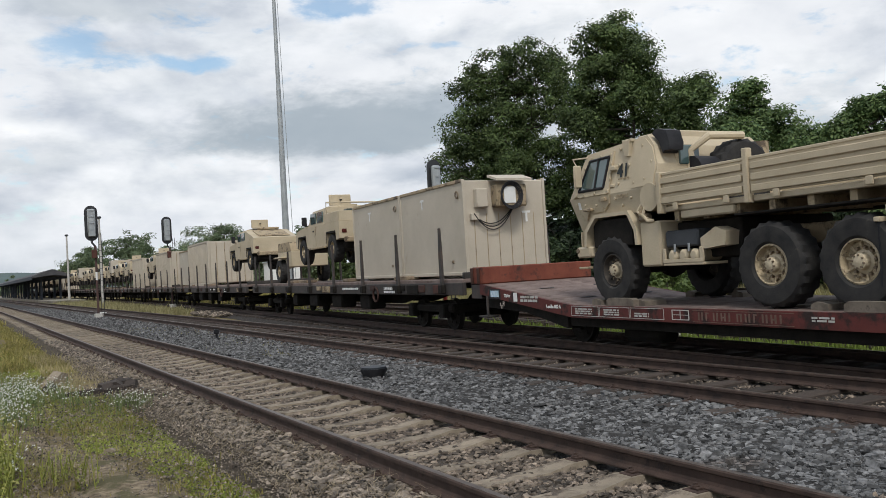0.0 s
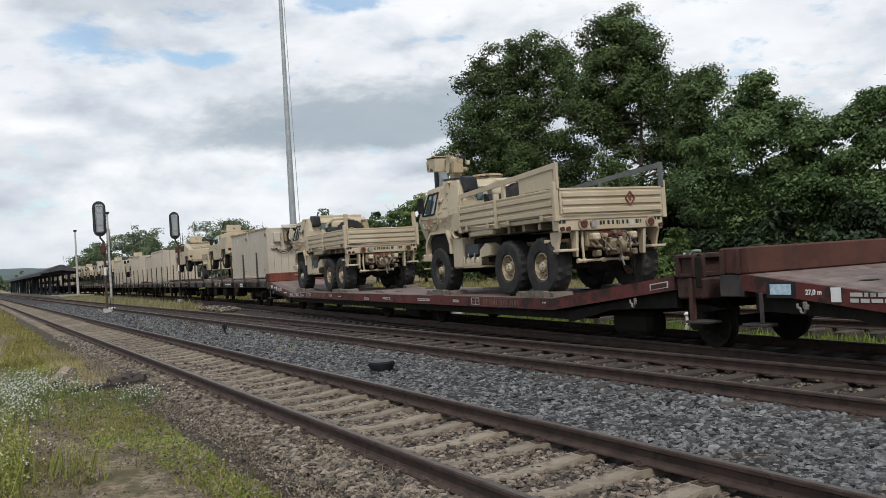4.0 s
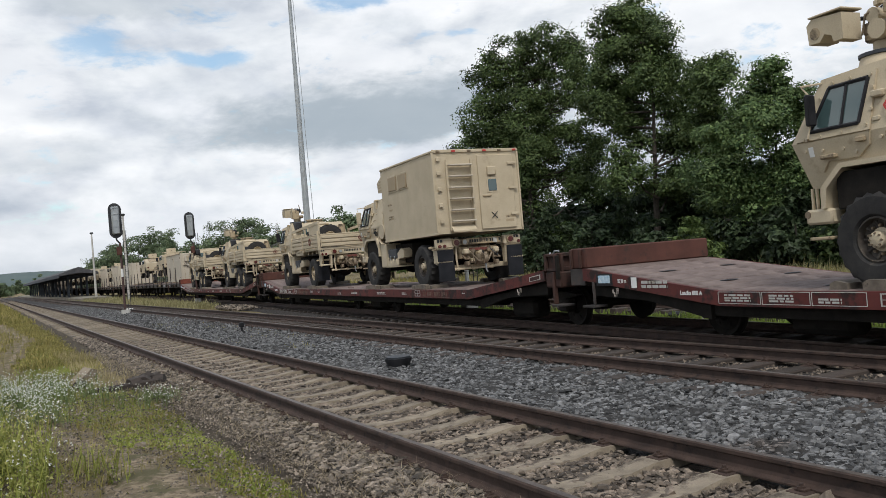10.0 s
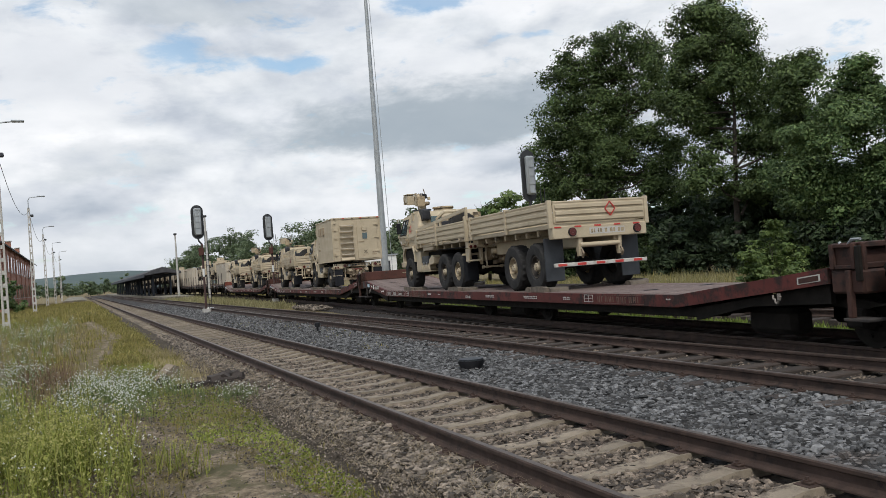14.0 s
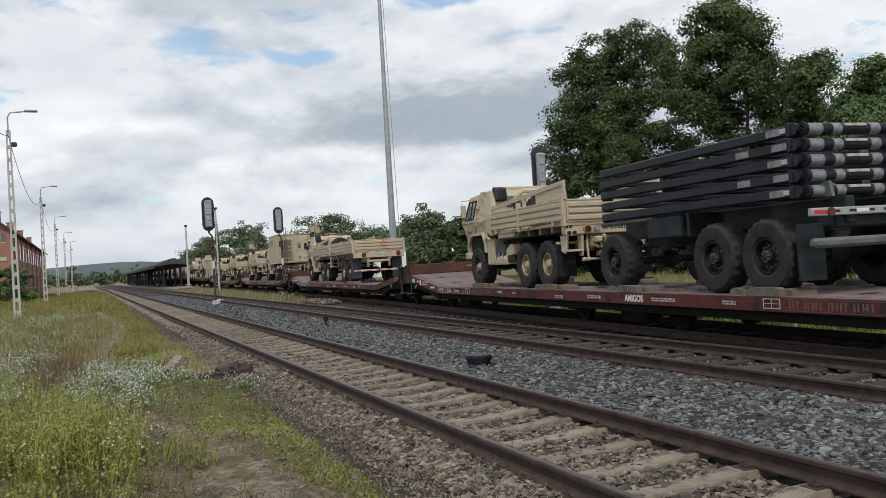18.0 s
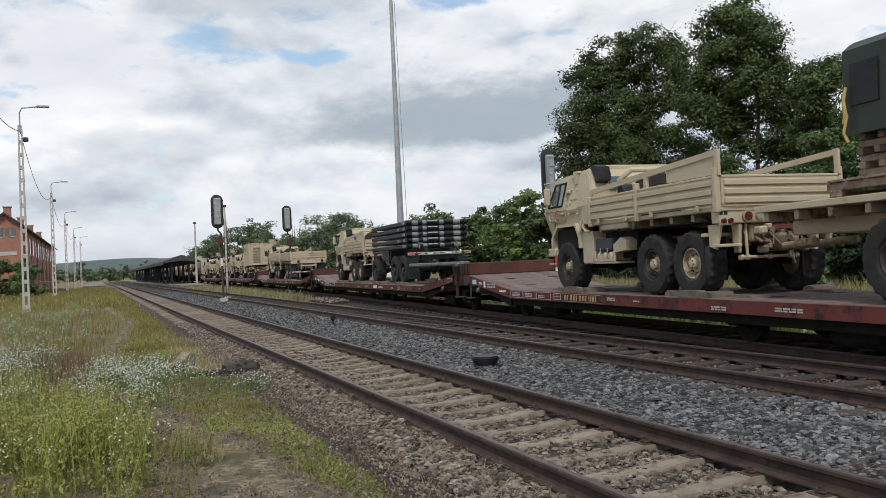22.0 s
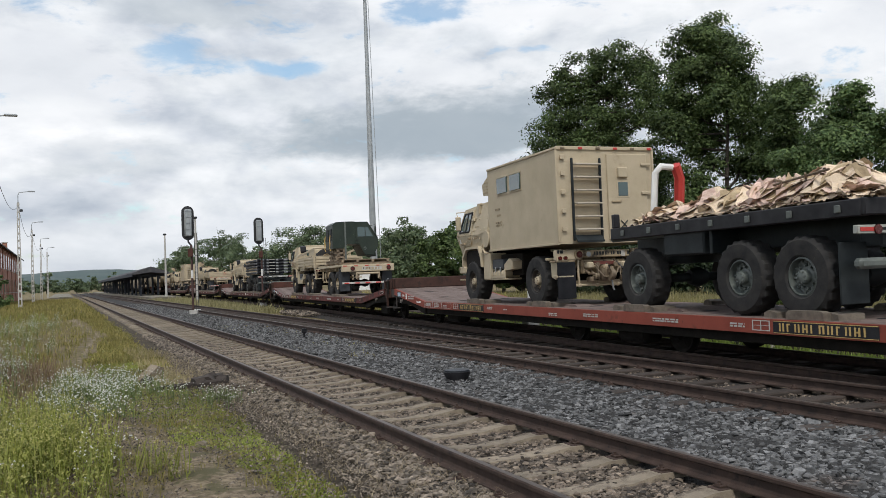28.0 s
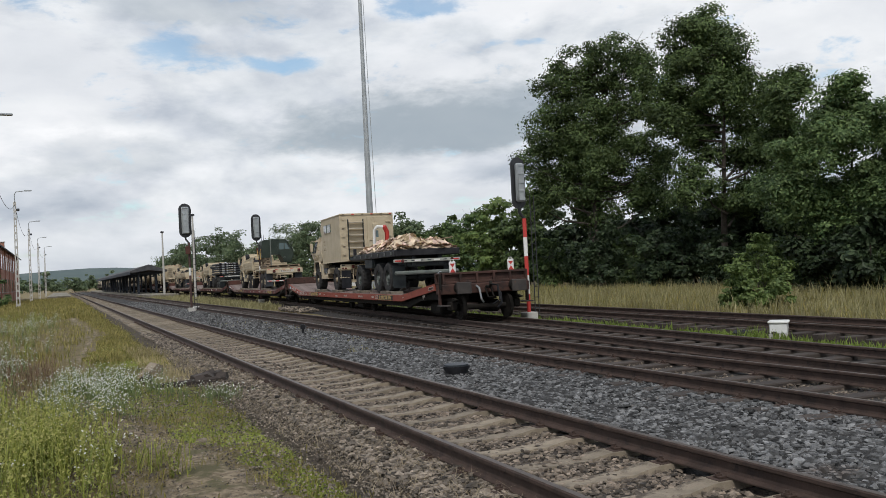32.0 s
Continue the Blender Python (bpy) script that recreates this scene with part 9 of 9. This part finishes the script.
def utility_car(u, label, z, body="pickup", seed=0):
    """A broad four-wheel-drive utility vehicle; its front axle at u."""
    t = thing("utility_vehicle", label, "off-road car", "utility vehicles")
    for y in (0, -3.3):
        for s in (-1, 1):
            wheel(t, y, s * 0.88, RIM_TAN, TYRE_R * 0.82, 0.82)
    hood = [(0.75, 0.62), (0.80, 1.0), (0.62, 1.22), (-0.62, 1.34), (-0.66, 0.62), (-0.5, 0.62), (-0.42, 1.0), (0.40, 1.0), (0.5, 0.62)]
    part("hood", MB().prism(hood, -1.05, 1.05), TAN, t, "wide sloping hood", angle=20)
    part("lower_body", MB().prism([(-0.62, 0.55), (-0.62, 1.3), (-4.15, 1.3), (-4.15, 0.75), (-3.8, 0.7), (-3.72, 1.02), (-2.9, 1.02), (-2.8, 0.55)], -1.05, 1.05), TAN, t, angle=20)
    c = part("cabin", MB().prism([(-0.66, 1.30), (-0.98, 1.82), (-2.45, 1.86), (-2.5, 1.30)], -1.02, 1.02, -0.9, 0.9, 1.6), TAN, t, angle=20)
    part("windscreen", MB().add([(-0.9, -0.672, 1.36), (0.9, -0.672, 1.36), (0.82, -0.945, 1.78), (-0.82, -0.945, 1.78)], [(0, 1, 2, 3)]), GLASS, c)
    for s in (-1, 1):
        for y in (-1.05, -1.8):
            part("side_window", MB().prism([(y, 1.38), (y - 0.02, 1.74), (y - 0.58, 1.74), (y - 0.58, 1.38)], s * 1.025, s * 0.985), GLASS, c)
        part("door_line", MB().box(s * 1.052, s * 1.056, -1.66, -1.70, 0.62, 1.3, 0.001), TAN_D, t)
    rq = random.Random(seed * 7 + int(-u))
    part("underbody", MB().box(-0.8, 0.8, 0.55, -4.1, 0.42, 0.98, 0.05), UNDER, t, "dark underbody")
    for s in (-1, 1):
        for y in (0.0, -3.3):
            part("wheel_arch", MB().prism([(y - 0.56, 0.62), (y - 0.46, 1.02), (y + 0.46, 1.02), (y + 0.56, 0.62), (y + 0.5, 0.62), (y + 0.42, 0.96), (y - 0.42, 0.96), (y - 0.5, 0.62)], s * 1.06, s * 0.7), UNDER, t)
        part("mirror", MB().box(s * 1.08, s * 1.26, -0.82, -0.76, 1.36, 1.66, 0.02), BLACK, c)
        part("mirror_arm", MB().tube([(s * 1.0, -0.8, 1.36), (s * 1.2, -0.74, 1.34)], 0.014, 6), BLACK, c)
        part("door_handle", MB().box(s * 1.054, s * 1.075, -1.5, -1.36, 1.1, 1.14, 0.006), BLACK, t)
        part("rocker_step", MB().box(s * 1.02, s * 1.1, -0.8, -2.7, 0.50, 0.56, 0.01), TAN_D, t)
        part("headlight", MB().cyl((s * 0.72, 0.79, 0.92), (s * 0.72, 0.82, 0.92), 0.09, n=12), GLASS, t)
        part("tail_lamp", MB().box(s * 0.8, s * 0.96, -4.152, -4.17, 0.92, 1.04, 0.01), LAMPR, t)
    m = MB()
    for k in range(7):
        m.box(-0.42 + k * 0.13, -0.36 + k * 0.13, 0.79, 0.815, 0.80, 1.06, 0.004)
    part("grille_slats", m, BLACK, t)
    part("hood_vent", MB().box(-0.4, 0.4, 0.1, -0.32, 1.30, 1.325, 0.01), TAN_D, t, at=pose(0, 0, -0.01, 0, 0, 0))
    part("snorkel", MB().cyl((0.98, -0.55, 1.2), (0.98, -0.62, 2.0), 0.06, n=8), TAN_D, t)
    for k in range(4):
        y, z = rq.uniform(-2.3, -1.1), 1.86
        part("roof_stowage", MB().box(rq.uniform(-0.7, -0.3), rq.uniform(0.2, 0.7), y - 0.25, y + 0.25, z, z + rq.uniform(0.05, 0.13), 0.03), rq.choice((TAN_D, NAVY, TAN, BLACK)), c)
    if body == "box":
        part("rear_box", MB().prism([(-2.5, 1.0), (-2.5, 2.3), (-4.25, 2.3), (-4.25, 1.0)], -1.08, 1.08), TAN2, t, "boxy rear shelter")
        part("box_door", MB().box(-0.4, 0.4, -4.252, -4.28, 1.1, 2.2, 0.01), TAN, t)
        part("box_vent", MB().box(-1.082, -1.12, -3.0, -3.6, 1.7, 2.1, 0.02), NAVY, t)
    elif body == "slant":
        part("slant_back", MB().prism([(-2.45, 1.30), (-2.45, 1.84), (-4.1, 1.42), (-4.1, 1.30)], -1.0, 1.0), TAN, t)
        part("rear_hatch", MB().prism([(-2.7, 1.80), (-3.9, 1.495), (-3.9, 1.52), (-2.7, 1.83)], -0.7, 0.7), TAN_D, t)
    else:
        for y in (-2.6, -4.1):
            part("bed_wall", MB().box(-1.03, 1.03, y - 0.03, y + 0.03, 1.3, 1.62, 0.01), TAN, t)
        for s in (-1, 1):
            part("bed_wall", MB().box(s * 1.04, s * 0.99, -2.64, -4.06, 1.3, 1.62, 0.01), TAN, t)
        part("spare_tyre", TYRE, None, t, "spare tyre", at=pose(0, -3.3, 1.5, 0, 90, 0) @ Matrix.Diagonal((0.8, 0.8, 0.8, 1)))
        for k in range(5):
            x, y = rq.uniform(-0.7, 0.7), rq.uniform(-3.9, -2.8)
            part("bed_load", MB().box(x - 0.25, x + 0.25, y - 0.2, y + 0.2, 1.3, rq.uniform(1.45, 1.72), 0.05), rq.choice((TAN_D, NAVY, TAN, GREEN_P)), t)
        part("bed_frame", MB().tube([(-0.98, -2.7, 1.6), (-0.98, -2.75, 2.0), (0.98, -2.75, 2.0), (0.98, -2.7, 1.6)], 0.03, 6), TAN, t)
    if seed % 2:
        part("roof_turret", MB().cyl((0, -1.75, 1.86), (0, -1.75, 2.0), 0.45, n=16), TAN, c)
        part("turret_shield", MB().box(-0.4, 0.4, -1.3, -1.36, 2.0, 2.4, 0.02), TAN, c)
        part("turret_gun", MB().cyl((0, -1.5, 2.2), (0, -0.7, 2.26), 0.03, n=6), BLACK, c)
    part("bumper", MB().box(-0.9, 0.9, 0.80, 0.95, 0.62, 0.82, 0.03), TAN_D, t)
    part("rear_bumper", MB().box(-0.9, 0.9, -4.15, -4.28, 0.62, 0.8, 0.03), TAN_D, t)
    on_train(t, u, z, 1.6)
    return t


def light_trailer(u, label, z):
    t = thing("light_trailer", label, "trailer", "light trailers")
    for s in (-1, 1):
        wheel(t, -0.9, s * 0.85, RIM_TAN, TYRE_R * 0.82, 0.82)
    part("tub", MB().box(-0.75, 0.75, 0.1, -1.9, 0.62, 1.25, 0.03), TAN, t)
    for s in (-1, 1):
        part("fender", MB().box(s * 0.7, s * 1.05, -0.35, -1.45, 0.98, 1.04, 0.02), TAN, t)
    part("cover", MB().prism([(0.1, 1.25), (-1.9, 1.25), (-1.7, 1.6), (-0.1, 1.6)], -0.75, 0.75), TAN_D, t, "stretched canvas cover")
    part("drawbar", MB().tube([(0, 0.1, 0.7), (0, 1.1, 0.62)], 0.05, 8), TAN_D, t)
    on_train(t, u, z, 1.0)
    return t


def freight_container(u, label, z, length=6.06):
    t = thing("freight_container", label, "container", "freight containers")
    W, H = 1.22, 2.44
    part("body", MB().box(-W + 0.04, W - 0.04, 0.04, length - 0.04, 0.1, H - 0.04, 0.01), TAN2, t)
    n = int(length / 0.28)
    for s in (-1, 1):
        m = MB()
        for k in range(n):
            y = 0.2 + k * (length - 0.4) / n
            m.box(s * (W - 0.045), s * (W - 0.005), y, y + 0.14, 0.18, H - 0.15, 0.01)
        part("corrugation", m, TAN2, t, "pressed side ribs")
        for y in (0.0, length - 0.12):
            part("corner_post", MB().box(s * W, s * (W - 0.12), y, y + 0.12, 0, H, 0.01), TAN2, t)
        part("top_rail", MB().box(s * W, s * (W - 0.08), 0.12, length - 0.12, H - 0.1, H, 0.01), TAN2, t)
        part("bottom_rail", MB().box(s * W, s * (W - 0.08), 0.12, length - 0.12, 0.0, 0.14, 0.01), TAN2, t)
        d = part("end_door", MB().box(s * 0.02, s * 1.08, -0.01, 0.03, 0.14, H - 0.12, 0.01), TAN2, t)
        for q in (0.3, 0.75):
            part("lock_rod", MB().cyl((s * q, -0.035, 0.1), (s * q, -0.035, H - 0.1), 0.018, n=8), TAN_D, d)
    on_train(t, u, z, 2.5)
    return t


# ---- the train ----
PITCH = 26.36
low_wagon(-14.72, REDW, "dark-red jointed low flat wagon carrying military trucks", ramp=RUSTR, chocks=(-10.38, -5.9, 1.73, 6.1))
low_wagon(-14.72 + PITCH, REDW, "weathered dark-red low flat wagon carrying two trucks", chocks=(15.5, 19.45, 26.45, 30.2))
low_wagon(-14.72 + 2 * PITCH, REDW, "dark-red low flat wagon carrying a truck and trailer", chocks=(43.7, 48.4, 54.0))
low_wagon(-14.72 + 3 * PITCH, REDW, "dark-red low flat wagon with white graffiti on its sill", scrawl="AMIGOS", chocks=(71.0, 75.3, 78.8, 82.6))
low_wagon(-14.72 + 4 * PITCH, REDW3, "dark-red low flat wagon carrying a truck and loaded trailer", plate=YELP, ext=0.58, chocks=(97.1, 101.5, 107.1))
low_wagon(-15.0 + 5 * PITCH, REDW2, "brighter red last low flat wagon with tail boards", last=True, ext=0.30, ramp=RUSTD, plate=YELP, chocks=(123.9, 127.7, 131.5, 135.6))

cargo_truck(-10.50, "tan six-wheeled military cargo truck with corner stakes", (3.3, 4.6), (-1.36, -5.36), number="41")
cargo_truck(1.73, "tan six-wheeled military truck with roof weapon mount and rails", (3.28, 4.58), (-1.36, -5.3), True, rails=(2.25, 2.45), stakes=False, signs=("tail",), sign=(0.36, 1.71, 0.13), far_rail=GREY_G)
cargo_truck(15.5, "tan four-wheeled military truck with roof weapon mount and rails", (3.93,), (-1.36, -5.15), True, rails=(2.30, 2.45), stakes=False, signs=("side", "tail"))
shelter_truck(26.3, "tan four-wheeled truck with a big box shelter and rear ladder", number="45")
cargo_truck(43.7, "tan six-wheeled military truck with weapon mount towing a trailer", (3.52, 4.75), (-1.25, -5.8), True, rails=(2.05, 2.35), stakes=False, sign=(-0.36, 2.06, 0.15), dark_rims=2)
cargo_trailer(52.5, "tan three-axle cargo trailer with ribbed sides")
cargo_truck(70.72, "tan six-wheeled military truck with raised rails towing a dark trailer", (3.27, 4.5), (-1.3, -5.6), rails=(2.15, 2.40), stakes=False)
heavy_trailer(78.7, "dark-green heavy trailer loaded with black frames", front=0.42)
frame_stack(78.9)
cargo_truck(96.85, "tan six-wheeled military truck towing a flat trailer", (3.5, 4.72), (-1.3, -5.6), rails=(2.15, 2.40), stakes=False, sign=(0.36, 1.71, 0.13), dark_rims=2)
cargo_trailer(105.85, "tan flat trailer with a spare cab on timber", flat=True)
cab_on_pallets(106.3)
shelter_truck(123.58, "tan box shelter truck with a dark rear ladder", SLATE, True)
heavy_trailer(131.6, "dark-green heavy trailer with grey wheels", RIM_GREY)
net_load(131.8)


def forward_train():
    """The stake wagons ahead, with containers, shelters and utility vehicles."""
    z, L = 1.224, 19.9
    gap = L + 1.25
    first = -15.6
    for k in range(10):
        stake_wagon(first - k * gap, "black four-axle flat wagon with upright stakes", L)
    equipment_shelter(first - 0.35, "pale tan sheet-metal shelter with coiled cables on its end", z, True)
    equipment_shelter(first - 4.05, "pale tan sheet-metal equipment shelter", z)
    utility_car(-28.87, "tan utility pickup with roof turret on a stake wagon", z, "pickup", 1)
    light_trailer(-33.4, "small tan covered trailer on a stake wagon", z)
    utility_car(-40.6, "tan slant-back utility vehicle among wagon stakes", z, "slant", 1)
    freight_container(-46.0, "tan ribbed steel freight container on a stake wagon", z)
    equipment_shelter(-52.4, "pale tan sheet-metal equipment shelter", z)
    loads = {2: ("container", "pickup", "container"), 3: ("pickup", "slant", "box"), 4: ("slant", "pickup", "slant"), 5: ("box", "slant", "pickup"),
             6: ("container", "pickup", "box"), 7: ("slant", "slant", "pickup"), 8: ("container", "slant", "slant"), 9: ("slant", "box", "pickup")}
    for k, row in loads.items():
        for j, what in enumerate(row):
            u = first - k * gap - 1.0 - j * 6.4
            if what == "container":
                freight_container(u, "tan ribbed steel freight container on a stake wagon", z)
            else:
                utility_car(u - 4.7, {"slant": "tan slant-back utility vehicle on a stake wagon", "pickup": "tan open utility pickup on a stake wagon", "box": "tan utility vehicle with boxy shelter"}[what], z, what, k + j)


forward_train()


def place_on_train(ob, u, z, how, t):
    """Wagons lie on the chord between their ends; other things on their own short base."""
    s = run(t) - u
    if isinstance(how, tuple):
        return train_pose(u, z, 1.0, t) @ pose(0, 0, 0, 0, 0, how[1])
    if how is None or how < 0:
        a, b = (s, s - 26.0) if how is None else (s - how, s)
        (xa, ya, _), (xb, yb, _), (x, y, _) = line(a), line(b), line(s)
        return pose(x, y, z, 0, 0, -math.degrees(math.atan2(xa - xb, ya - yb)))
    return train_pose(u, z, how, t)


def motions():
    for ob, u, z, how in MOVERS:
        walk(ob, [(t, place_on_train(ob, u, z, how, t)) for t in range(0, 33)])
    for ob, place, r in SPINNERS:
        walk(ob, [(t / 10, Matrix.Translation(place) @ Matrix.Rotation(-run(t / 10) / r, 4, "X")) for t in range(0, 321)])


motions()
